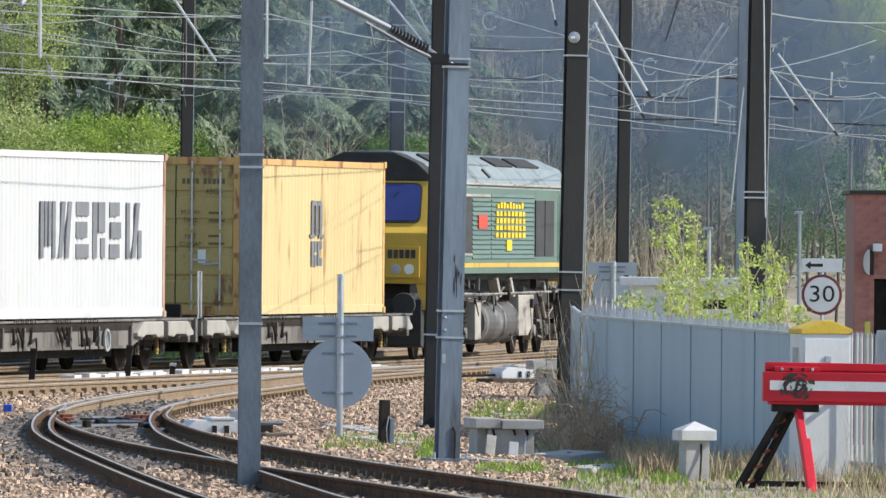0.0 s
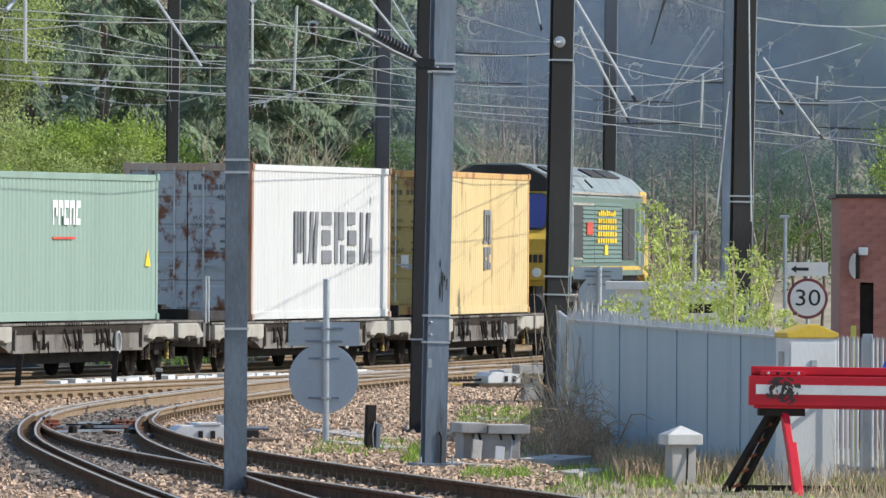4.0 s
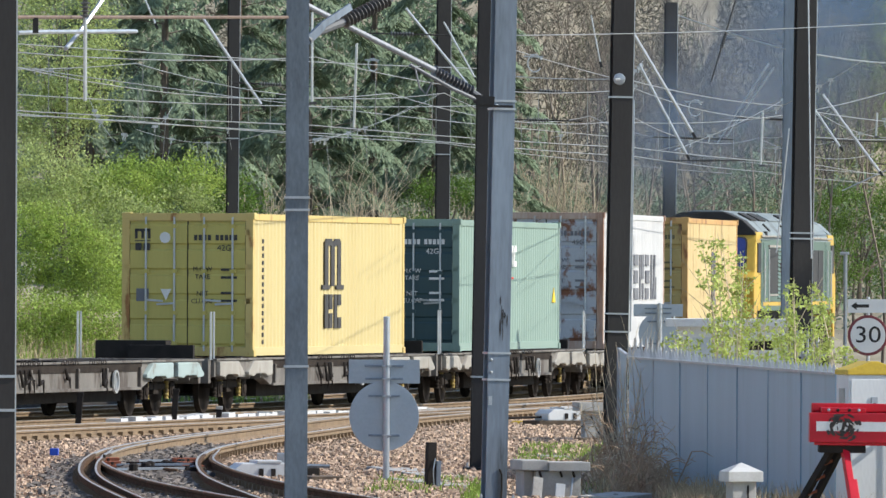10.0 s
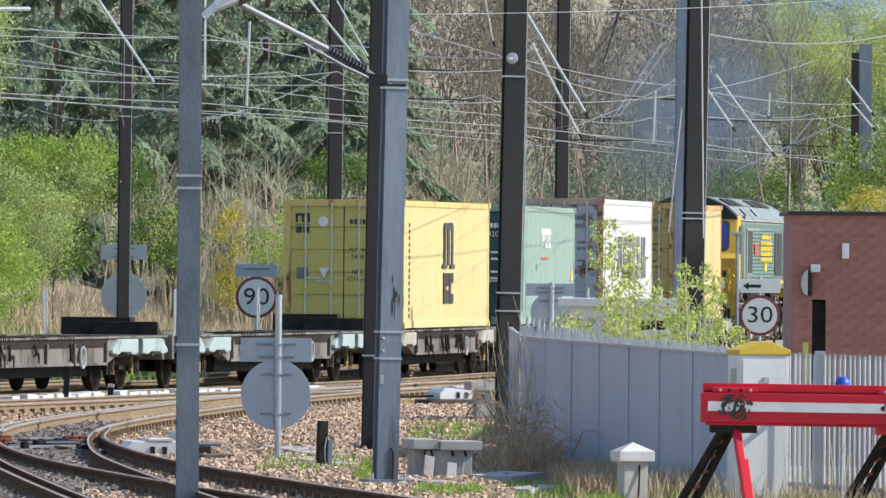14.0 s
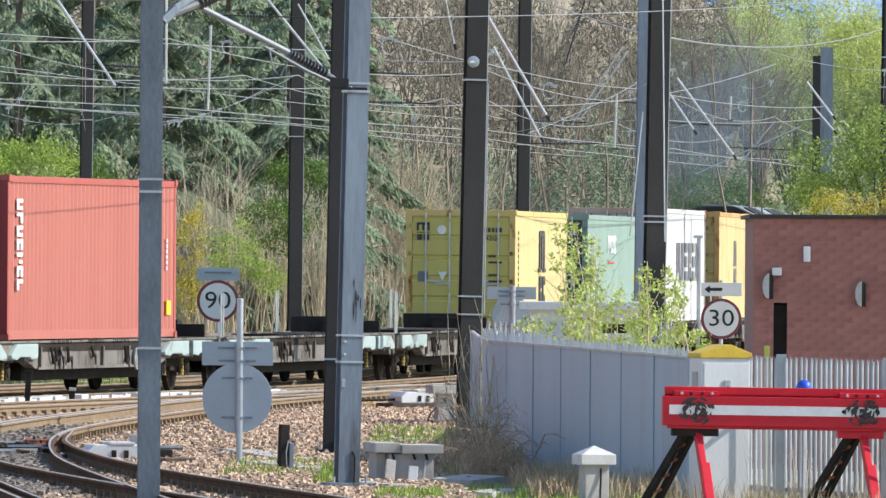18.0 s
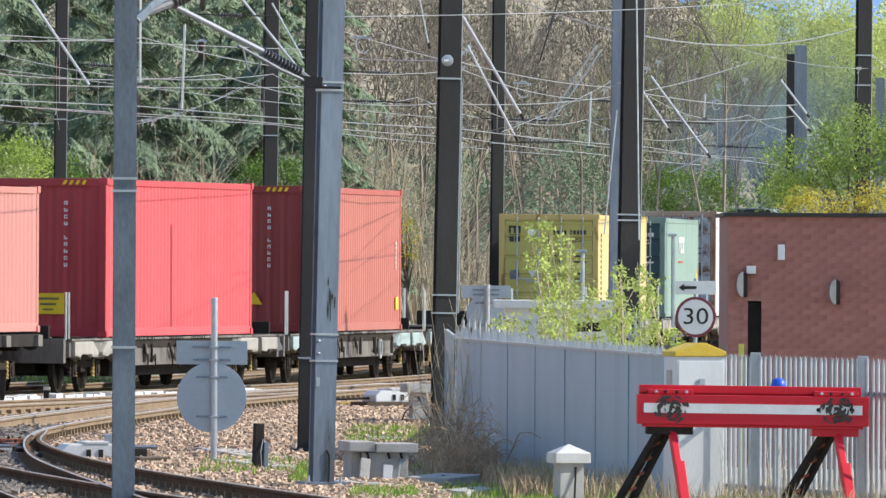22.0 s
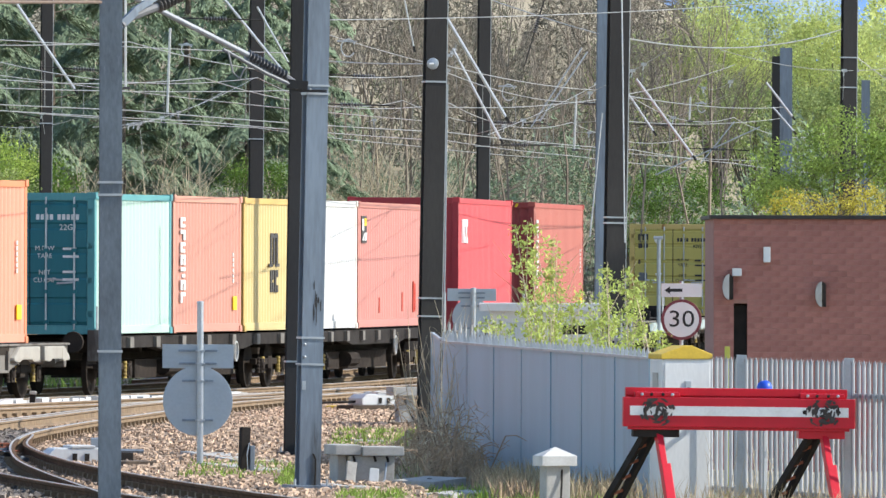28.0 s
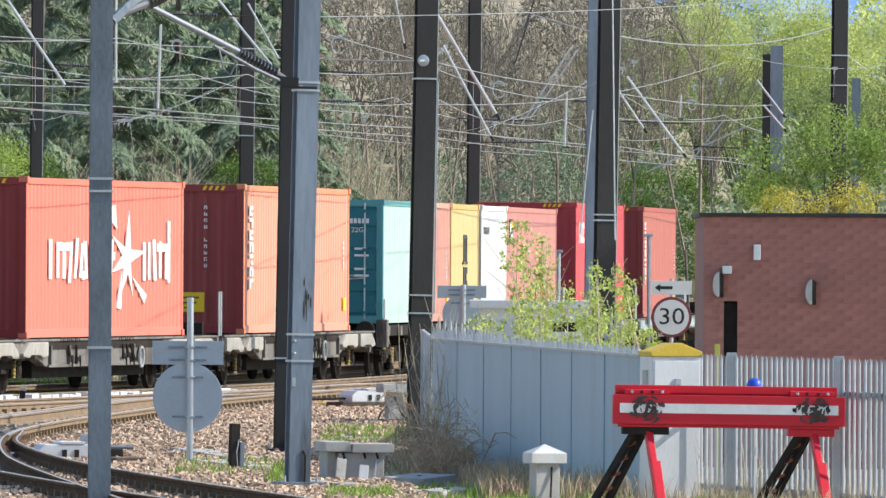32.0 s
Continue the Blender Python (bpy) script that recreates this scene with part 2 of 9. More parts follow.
M = dict(
    ballast=mat("ballast", (0.38, 0.28, 0.20), (0.20, 0.145, 0.105), scale=2.5, fine=30, rough=0.95, bump=1.0, stain=(0.16, 0.13, 0.10), stain_scale=0.25, stain_at=0.55),
    stone=mat("stone", (0.58, 0.425, 0.305), (0.33, 0.23, 0.16), scale=6, fine=60, rough=0.9, bump=0.3, island=0.5),
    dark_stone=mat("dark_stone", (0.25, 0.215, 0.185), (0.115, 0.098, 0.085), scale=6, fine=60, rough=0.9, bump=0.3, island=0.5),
    rust_rail=mat("rust_rail", (0.27, 0.195, 0.12), (0.16, 0.11, 0.066), scale=5, fine=50, rough=0.85, bump=0.2, stain=(0.10, 0.07, 0.05), stain_scale=2.5),
    # Darker rail colour: grease, and shade on the sides turned from the sun.
    dark_rail=mat("dark_rail", (0.16, 0.10, 0.066), (0.07, 0.048, 0.034), scale=5, fine=50, rough=1.0, bump=0.2, spec=0.05),
    railhead=mat("railhead", (0.60, 0.54, 0.48), (0.40, 0.34, 0.29), scale=8, fine=80, rough=0.4, metal=0.7, bump=0.03),
    sleeper=mat("sleeper", (0.16, 0.12, 0.085), (0.08, 0.06, 0.045), scale=6, fine=60, rough=0.95, bump=0.4, rand=0.3),
    steel_mast=mat("steel_mast", (0.225, 0.275, 0.335), (0.13, 0.155, 0.188), scale=2.5, fine=30, rough=0.5, metal=0.25, bump=0.08, streak=7, stain=(0.07, 0.08, 0.092), stain_scale=2.6, stain_at=0.56),
    grimy_mast=mat("grimy_mast", (0.19, 0.23, 0.27), (0.105, 0.125, 0.148), scale=3.0, fine=40, rough=0.5, metal=0.25, bump=0.12, streak=3, stain=(0.26, 0.30, 0.36), stain_scale=2.2, stain_at=0.60),
    tube_grey=mat("tube_grey", (0.20, 0.21, 0.225), (0.13, 0.135, 0.145), scale=4, fine=60, rough=0.6, metal=0.1, bump=0.04),
    pale_steel=mat("pale_steel", (0.39, 0.405, 0.43), (0.28, 0.295, 0.315), scale=2, fine=40, rough=0.55, metal=0.3, bump=0.05, streak=5, rand=0.15),
    dark_mast=mat("dark_mast", (0.045, 0.042, 0.04), (0.028, 0.026, 0.025), scale=2, fine=40, rough=0.65, metal=0.2, bump=0.08, streak=5, stain=(0.09, 0.075, 0.06), stain_scale=1.2, stain_at=0.66),
    galv=mat("galv", (0.50, 0.53, 0.56), (0.36, 0.39, 0.42), scale=4, fine=60, rough=0.45, metal=0.6, bump=0.05),
    bright_tube=mat("bright_tube", (0.56, 0.57, 0.58), (0.42, 0.44, 0.45), scale=4, fine=60, rough=0.35, metal=0.5, bump=0.03),
    wire=mat("wire", (0.40, 0.40, 0.38), (0.26, 0.26, 0.25), scale=2, fine=20, rough=0.4, metal=0.6, bump=0),
    insulator=mat("insulator", (0.06, 0.062, 0.068), (0.11, 0.105, 0.10), scale=4, rough=0.3, bump=0),
    grey_fence=mat("grey_fence", (0.315, 0.425, 0.52), (0.27, 0.365, 0.45), scale=0.8, fine=25, rough=0.5, metal=0.2, bump=0.06, streak=6, stain=(0.25, 0.33, 0.40), stain_scale=1.1, stain_at=0.57),
    palisade=mat("palisade", (0.55, 0.57, 0.60), (0.42, 0.44, 0.47), scale=2, fine=40, rough=0.5, metal=0.45, bump=0.05, streak=5, rand=0.15),
    concrete=mat("concrete", (0.46, 0.45, 0.43), (0.33, 0.32, 0.30), scale=4, fine=50, rough=0.9, bump=0.25, stain=(0.24, 0.23, 0.20), stain_scale=3, stain_at=0.58),
    sunlit_concrete=mat("sunlit_concrete", (0.60, 0.60, 0.585), (0.48, 0.475, 0.46), scale=5, fine=50, rough=0.85, bump=0.2, stain=(0.33, 0.32, 0.29), stain_scale=4, stain_at=0.62),
    white_paint=mat("white_paint", (0.68, 0.69, 0.695), (0.56, 0.57, 0.575), scale=2, fine=40, rough=0.5, bump=0.05, streak=4, stain=(0.42, 0.39, 0.34), stain_scale=2, stain_at=0.66),
    yellow_cap=mat("yellow_cap", (0.66, 0.46, 0.05), (0.50, 0.33, 0.04), scale=5, rough=0.6, bump=0.1, stain=(0.25, 0.19, 0.10), stain_scale=5, stain_at=0.56),
    red_paint=mat("red_paint", (0.60, 0.007, 0.026), (0.49, 0.006, 0.021), scale=3, fine=30, rough=0.42, bump=0.05, stain=(0.26, 0.02, 0.02), stain_scale=2.2, stain_at=0.66),
    white_band=mat("white_band", (0.80, 0.80, 0.79), (0.66, 0.66, 0.65), scale=5, rough=0.5, bump=0.03, stain=(0.35, 0.3, 0.28), stain_scale=4, stain_at=0.66),
    soot=mat("soot", (0.03, 0.027, 0.026), (0.075, 0.06, 0.055), scale=14, fine=90, rough=0.8, bump=0.2),
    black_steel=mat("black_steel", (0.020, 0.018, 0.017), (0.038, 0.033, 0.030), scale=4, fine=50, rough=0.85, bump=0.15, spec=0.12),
    **{k: mat(k, (0.40, 0.175, 0.145), (0.29, 0.12, 0.098), scale=9, fine=70, rough=0.9, bump=0.4, stain=(0.24, 0.11, 0.09), stain_scale=1.4, stain_at=0.58, **v) for k, v in (("brick", dict(rand=0.10)), ("brick_rest", dict(island=0.10)))},
    mortar=mat("mortar", (0.36, 0.185, 0.15), (0.29, 0.15, 0.12), scale=8, rough=0.95, bump=0.3),
    bark=mat("bark", (0.17, 0.14, 0.11), (0.09, 0.075, 0.06), scale=5, fine=40, rough=0.95, bump=0.4),
    pale_bark=mat("pale_bark", (0.60, 0.51, 0.36), (0.42, 0.35, 0.25), scale=5, fine=40, rough=0.95, bump=0.3, island=0.35),
    grey_twig=mat("grey_twig", (0.27, 0.225, 0.175), (0.17, 0.14, 0.11), scale=3, fine=30, rough=0.95, bump=0, island=0.4),
    dark_twig=mat("dark_twig", (0.20, 0.175, 0.15), (0.115, 0.10, 0.085), scale=3, fine=30, rough=0.95, bump=0, island=0.35),
    leaf_spring=mat("leaf_spring", (0.42, 0.52, 0.14), (0.32, 0.43, 0.095), scale=0.6, fine=12, rough=0.6, bump=0, island=0.4, through=0.4),
    leaf_willow=mat("leaf_willow", (0.51, 0.58, 0.18), (0.40, 0.48, 0.12), scale=0.6, fine=12, rough=0.6, bump=0, island=0.4, through=0.4),
    leaf_hill=mat("leaf_hill", (0.60, 0.65, 0.25), (0.49, 0.56, 0.20), scale=0.3, fine=8, rough=0.7, bump=0, island=0.3, through=0.5),
    leaf_pale=mat("leaf_pale", (0.46, 0.52, 0.22), (0.34, 0.42, 0.15), scale=0.6, fine=12, rough=0.6, bump=0, island=0.4, through=0.4),
    leaf_fresh=mat("leaf_fresh", (0.56, 0.62, 0.19), (0.44, 0.53, 0.13), scale=0.6, fine=12, rough=0.6, bump=0, island=0.35, through=0.45),
    far_twig=mat("far_twig", (0.195, 0.178, 0.14), (0.13, 0.124, 0.096), scale=0.4, fine=8, rough=0.95, bump=0, island=0.45, through=0.2),
    far_green=mat("far_green", (0.20, 0.225, 0.13), (0.14, 0.165, 0.10), scale=0.3, fine=8, rough=0.95, bump=0, island=0.4, through=0.3),
    leaf_far=mat("leaf_far", (0.34, 0.40, 0.16), (0.25, 0.32, 0.12), scale=0.3, fine=8, rough=0.7, bump=0, island=0.35, through=0.4),
    leaf_mid=mat("leaf_mid", (0.31, 0.41, 0.11), (0.21, 0.30, 0.07), scale=0.5, fine=12, rough=0.6, bump=0, island=0.45, through=0.35),
    leaf_green=mat("leaf_green", (0.15, 0.24, 0.05), (0.10, 0.17, 0.035), scale=0.5, fine=12, rough=0.6, bump=0, island=0.4, through=0.35),
    leaf_yellow=mat("leaf_yellow", (0.58, 0.48, 0.09), (0.46, 0.42, 0.07), scale=0.6, fine=12, rough=0.6, bump=0, island=0.4, through=0.4),
    needle=mat("needle", (0.24, 0.305, 0.20), (0.165, 0.22, 0.14), scale=0.5, fine=10, rough=0.9, bump=0, island=0.22, through=0.15),
    grass=mat("grass", (0.31, 0.42, 0.09), (0.20, 0.30, 0.06), scale=1, fine=10, rough=0.8, bump=0, island=0.4, through=0.3),
    straw=mat("straw", (0.56, 0.46, 0.31), (0.38, 0.30, 0.19), scale=1, fine=10, rough=0.9, bump=0, island=0.4, through=0.2),
    # Near-black for the shadow under and behind the train.
    train_shade=mat("train_shade", (0.045, 0.04, 0.034), (0.025, 0.022, 0.02), scale=2, fine=14, rough=1.0, bump=0.8, spec=0.1),
    dead_stem=mat("dead_stem", (0.46, 0.33, 0.215), (0.25, 0.175, 0.115), scale=3, fine=20, rough=0.95, bump=0, island=0.5),
    soil=mat("soil", (0.39, 0.34, 0.25), (0.22, 0.195, 0.135), scale=0.4, fine=6, rough=1.0, bump=0.6),
    boom_rust=mat("boom_rust", (0.20, 0.145, 0.11), (0.14, 0.10, 0.08), scale=5, rough=0.8, bump=0.1),
    marker_yellow=mat("marker_yellow", (0.50, 0.47, 0.08), (0.42, 0.40, 0.07), scale=5, rough=0.6, bump=0.1),
    glass=mat("glass", (0.02, 0.025, 0.04), (0.02, 0.02, 0.03), rough=0.06, bump=0, spec=0.6),
    sign_back=mat("sign_back", (0.40, 0.45, 0.50), (0.34, 0.39, 0.435), scale=1.5, fine=30, rough=0.5, metal=0.3, bump=0.03),
    sign_white=mat("sign_white", (0.80, 0.80, 0.78), (0.72, 0.72, 0.70), scale=3, rough=0.5, bump=0),
    sign_red=mat("sign_red", (0.22, 0.045, 0.055), (0.17, 0.04, 0.05), scale=3, rough=0.5, bump=0),
    sign_black=mat("sign_black", (0.012, 0.012, 0.013), (0.02, 0.02, 0.02), rough=0.5, bump=0),
    blue_plastic=mat("blue_plastic", (0.02, 0.10, 0.62), (0.02, 0.08, 0.5), rough=0.4, bump=0),
    orange_rust=mat("orange_rust", (0.36, 0.115, 0.06), (0.24, 0.075, 0.04), scale=6, rough=0.85, bump=0.2),
)


# ---- mesh helpers ----
class Geo:
    """Vertices and faces that grow into one mesh."""

    def __init__(self):
        self.v, self.f = [], []

    def add(self, verts, faces):
        o = len(self.v)
        self.v += [tuple(p) for p in verts]
        self.f += [tuple(i + o for i in f) for f in faces]
        return self

    def box(self, x0, x1, y0, y1, z0, z1, m=None):
        p = [Vector((x, y, z)) for z in (z0, z1) for x, y in ((x0, y0), (x1, y0), (x1, y1), (x0, y1))]
        if m is not None:
            p = [m @ q for q in p]
        return self.add(p, [(3, 2, 1, 0), (4, 5, 6, 7), (0, 1, 5, 4), (1, 2, 6, 5), (2, 3, 7, 6), (3, 0, 4, 7)])

    def bar(self, p0, p1, w, h, up=(0, 0, 1)):
        """A straight bar of section w x h between two points."""
        p0, p1 = Vector(p0), Vector(p1)
        d = (p1 - p0).normalized()
        s = d.cross(Vector(up))
        if s.length < 1e-4:
            s = d.cross(Vector((1, 0, 0)))
        s.normalize()
        u = s.cross(d)
        q = [p + s * a * w / 2 + u * b * h / 2 for p in (p0, p1) for a, b in ((-1, -1), (1, -1), (1, 1), (-1, 1))]
        return self.add(q, [(0, 1, 2, 3), (7, 6, 5, 4), (0, 4, 5, 1), (1, 5, 6, 2), (2, 6, 7, 3), (3, 7, 4, 0)])

    def tube(self, pts, r, n=6, caps=True):
        """A round tube along points; r a number or one radius per point."""
        pts = [Vector(p) for p in pts]
        k = len(pts)
        rs = [r] * k if isinstance(r, (int, float)) else list(r)
        o = len(self.v)
        last = None
        for i, p in enumerate(pts):
            d = (pts[min(i + 1, k - 1)] - pts[max(i - 1, 0)]).normalized()
            s = d.cross(Vector((0, 0, 1))) if last is None else last - d * last.dot(d)
            if s.length < 1e-4:
                s = d.cross(Vector((1, 0, 0)))
            s.normalize()
            last = s
            u = s.cross(d)
            self.v += [tuple(p + (s * math.cos(a) + u * math.sin(a)) * rs[i]) for a in (2 * math.pi * j / n for j in range(n))]
        for i in range(k - 1):
            for j in range(n):
                a, b = o + i * n + j, o + i * n + (j + 1) % n
                self.f.append((a, a + n, b + n, b))
        if caps:
            self.f.append(tuple(o + j for j in range(n)))
            self.f.append(tuple(o + (k - 1) * n + j for j in reversed(range(n))))
        return self

    def lathe(self, axis0, axis1, prof, n=16):
        """Rings of (distance along the axis, radius) round the line axis0 to axis1."""
        a0 = Vector(axis0)
        d = (Vector(axis1) - a0).normalized()
        s = d.cross(Vector((0, 0, 1)))
        if s.length < 1e-3:
            s = d.cross(Vector((1, 0, 0)))
        s.normalize()
        u = s.cross(d)
        o = len(self.v)
        for h, r in prof:
            self.v += [tuple(a0 + d * h + (s * math.cos(t) + u * math.sin(t)) * r) for t in (2 * math.pi * j / n for j in range(n))]
        for i in range(len(prof) - 1):
            for j in range(n):
                a, b = o + i * n + j, o + i * n + (j + 1) % n
                self.f.append((a, a + n, b + n, b))
        self.f.append(tuple(o + j for j in range(n)))
        self.f.append(tuple(o + (len(prof) - 1) * n + j for j in reversed(range(n))))
        return self

    def prism(self, poly, axis, a0, a1):
        """A closed outline in the two other axes, drawn out along axis (0, 1, 2) from a0 to a1."""
        k = len(poly)
        def pt(p, a):
            q = list(p)
            q.insert(axis, a)
            return q
        self.add([pt(p, a0) for p in poly] + [pt(p, a1) for p in poly],
                 [tuple(range(k)), tuple(reversed(range(k, 2 * k)))] + [(i, k + i, k + (i + 1) % k, (i + 1) % k) for i in range(k)])
        return self

    def turned(self, m):
        """Move all that is drawn so far by a matrix."""
        self.v = [tuple(m @ Vector(p)) for p in self.v]
        return self

    def sheet(self, prof, axis_pts):
        """A ribbon: profile points (list of vectors) repeated at each offset of axis_pts."""
        o, k = len(self.v), len(prof)
        for off in axis_pts:
            self.v += [tuple(Vector(p) + Vector(off)) for p in prof]
        for i in range(len(axis_pts) - 1):
            for j in range(k - 1):
                a = o + i * k + j
                self.f.append((a, a + 1, a + k + 1, a + k))
        return self

    def mesh(self, name, material, bevel=0.0, smooth=False):
        me = bpy.data.meshes.new(name)
        me.from_pydata(self.v, [], self.f)
        bm = bmesh.new()
        bm.from_mesh(me)
        bmesh.ops.recalc_face_normals(bm, faces=bm.faces) if len(bm.faces) < 6000 else None
        if bevel:
            es = [e for e in bm.edges if len(e.link_faces) == 2 and e.calc_face_angle(0) > 0.6]
            bmesh.ops.bevel(bm, geom=es, offset=bevel, segments=2, profile=0.7, affect="EDGES", clamp_overlap=True)
        bm.to_mesh(me)
        bm.free()
        if smooth:
            me.polygons.foreach_set("use_smooth", [True] * len(me.polygons))
            me.set_sharp_from_angle(angle=radians(40))
        me.materials.append(material)
        return me


def part(name, geo, material, parent=None, label="", bevel=0.0, smooth=False, m=None):
    """One mesh object, under a thing or part if given; geo may be a ready mesh that pieces share."""
    me = geo if isinstance(geo, bpy.types.Mesh) else geo.mesh(name, material, bevel, smooth)
    ob = new(name, me)
    if parent:
        ob.parent = parent
    if m is not None:
        ob.matrix_basis = m
    return tagged(ob, label) if label else ob


def thing(name, label, category, group="", m=None, kind=""):
    """An Empty at the base of a thing, to hold its parts."""
    ob = tagged(new(name), label, category, group, kind)
    ob.empty_display_size = 0.2
    if m is not None:
        ob.matrix_basis = m
    return ob


def writing(text, size, material, parent, m, name="lettering", label="", depth=0.002, width=None):
    """Raised letters of the built-in font, as a mesh."""
    cu = bpy.data.curves.new(name, "FONT")
    cu.body, cu.size, cu.extrude, cu.align_x, cu.align_y = text, size, depth, "CENTER", "CENTER"
    cu.resolution_u = 3
    ob = bpy.data.objects.new(name, cu)
    me = bpy.data.meshes.new_from_object(ob)
    bpy.data.objects.remove(ob)
    bpy.data.curves.remove(cu)
    me.materials.clear()
    me.materials.append(material)
    if width:
        xs = [v.co.x for v in me.vertices]
        k = width / (max(xs) - min(xs))
        for v in me.vertices:
            v.co.x *= k
    return part(name, me, material, parent, label, m=m)


# ---- the line that the train takes: heading along it, in metres from a mark ----
def heading(s):
    q = min(max(s / 100, -0.25), 0.8)
    return (((-1.6269 * q + 1.8436) * q - 0.1727) * q - 0.3206) * q + 0.17929


LINE = {0: (-4.79, 223.826)}
for k in range(1, 2400):
    for sg in (1, -1):
        x, y = LINE[sg * (k - 1)]
        h = heading(sg * (k - 0.5) * 0.25)
        LINE[sg * k] = (x + sg * 0.25 * math.sin(h), y + sg * 0.25 * math.cos(h))


def on_line(s, side=0.0):
    """The point s metres along the line, and side metres to the right of it."""
    i = math.floor(s / 0.25)
    f = s / 0.25 - i
    a, b = LINE[i], LINE[i + 1]
    h = heading(s)
    return Vector((a[0] + (b[0] - a[0]) * f + side * math.cos(h), a[1] + (b[1] - a[1]) * f - side * math.sin(h), 0))


def train_at(t):
    """How far the tail of the first container has come."""
    return -13.442 + 4.7097 * t + 0.04521 * t * t + 0.0000734 * t ** 3


# ---- ground, ballast and tracks ----
YS = np.array([LINE[k][1] for k in range(-560, 1200)])
XS = np.array([LINE[k][0] for k in range(-560, 1200)])


def line_x(y):
    return float(np.interp(y, YS, XS))


def smooth(a):
    a = min(max(a, 0.0), 1.0)
    return a * a * (3 - 2 * a)


def ground_z(x, y):
    """Flat yard with a low grassy bank behind the tracks."""
    left = line_x(y) - x
    z = -0.24 + 2.5 * smooth((left - 6.0) / 14) * smooth((y - 150) / 60) + 0.05 * noise.noise((x * 0.3, y * 0.12, 0))
    z += 2.0 * smooth((y - 330) / 60) + (10.5 - 4.0 * smooth((x - 7.5) / 5)) * smooth((y - 394) / 34) + 0.02 * noise.noise((x * 1.5, y * 0.7, 3))
    return z


def grid(name, xs, ys, zf, material):
    nx = len(xs)
    v = [(x, y, zf(x, y)) for y in ys for x in xs]
    f = [(j * nx + i, j * nx + i + 1, (j + 1) * nx + i + 1, (j + 1) * nx + i) for j in range(len(ys) - 1) for i in range(nx - 1)]
    me = bpy.data.meshes.new(name)
    me.from_pydata(v, [], f)
    me.polygons.foreach_set("use_smooth", [True] * len(f))
    me.materials.append(material)
    return new(name, me)


def spaced(*runs):
    out = []
    for a, b, step in runs:
        k = max(1, round((b - a) / step))
        out += [a + (b - a) * i / k for i in range(k)]
    return out + [runs[-1][1]]


tagged(grid("ground", spaced((-3000, -60, 400), (-60, -30, 5), (-30, 20, 1.0), (20, 60, 5), (60, 3000, 400)),
            spaced((-800, 60, 80), (60, 100, 8), (100, 440, 2.5), (440, 3500, 300)), ground_z, M["soil"]),
       "dark earth with thin grass between the tracks", "ground", kind="structure")

# centre lines of the nearer tracks, in plan
def lane(pts, step=1.0):
    """A smooth line through a few marks in plan."""
    out = []
    p = [Vector((*a, 0)) for a in pts]
    p = [p[0] * 2 - p[1]] + p + [p[-1] * 2 - p[-2]]
    for i in range(1, len(p) - 2):
        k = max(2, round((p[i + 1] - p[i]).length / step))
        for j in range(k):
            t = j / k
            a, b, c, d = p[i - 1:i + 3]
            out.append(0.5 * (2 * b + (c - a) * t + (2 * a - 5 * b + 4 * c - d) * t * t + (3 * b - a - 3 * c + d) * t ** 3))
    return out + [p[-2]]


TRACK_A = [on_line(s) for s in range(-74, 120)]
TRACK_B = [on_line(s, 3.4) for s in range(-74, 120)]
TRACK_C = lane([(-1.2, 92), (-2.9, 106), (-5.3, 132.7), (-6.2, 146.6), (-6.6, 161), (-6.3, 172.8), (-5.6, 184), (-4.5, 200), (-2.9, 214), (-0.7, 229)])
TRACK_E = lane([(-6.55, 163), (-6.2, 152), (-5.0, 138), (-3.1, 124), (-0.8, 110), (1.2, 98)])
TRACK_F = [on_line(s, -3.5) for s in range(-74, 120)]


def offset(pts, o, z):
    out = []
    for i, p in enumerate(pts):
        d = (pts[min(i + 1, len(pts) - 1)] - pts[max(i - 1, 0)]).normalized()
        out.append(Vector((p.x + d.y * o, p.y - d.x * o, z)))
    return out


WEB = [(-0.07, -0.16), (0.07, -0.16), (0.07, -0.145), (0.012, -0.12), (0.012, -0.045), (0.036, -0.03), (0.036, -0.004), (-0.036, -0.004),
       (-0.036, -0.03), (-0.012, -0.045), (-0.012, -0.12), (-0.07, -0.145)]


def swept(pts, o, prof):
    """A closed section (offset, height) drawn along a line o to its right."""
    g, k = Geo(), len(prof)
    for p, q in zip(offset(pts, o - 0.5, 0), offset(pts, o + 0.5, 0)):
        d = q - p
        g.v += [tuple(p + d * (0.5 + a) + Vector((0, 0, h))) for a, h in prof]
    for i in range(len(pts) - 1):
        for j in range(k):
            a, b = i * k + j, i * k + (j + 1) % k
            g.f.append((a, b, b + k, a + k))
    g.f += [tuple(range(k)), tuple((len(pts) - 1) * k + j for j in reversed(range(k)))]
    return g


SLEEPER = Geo().box(-1.3, 1.3, -0.125, 0.125, -0.29, -0.165).mesh("sleeper", M["sleeper"], bevel=0.012)
CHAIR = Geo().box(-0.19, 0.19, -0.1, 0.1, -0.165, -0.15).box(0.02, 0.1, -0.06, 0.06, -0.15, -0.085).box(-0.1, -0.02, -0.06, 0.06, -0.15, -0.085).mesh("chair", M["rust_rail"])


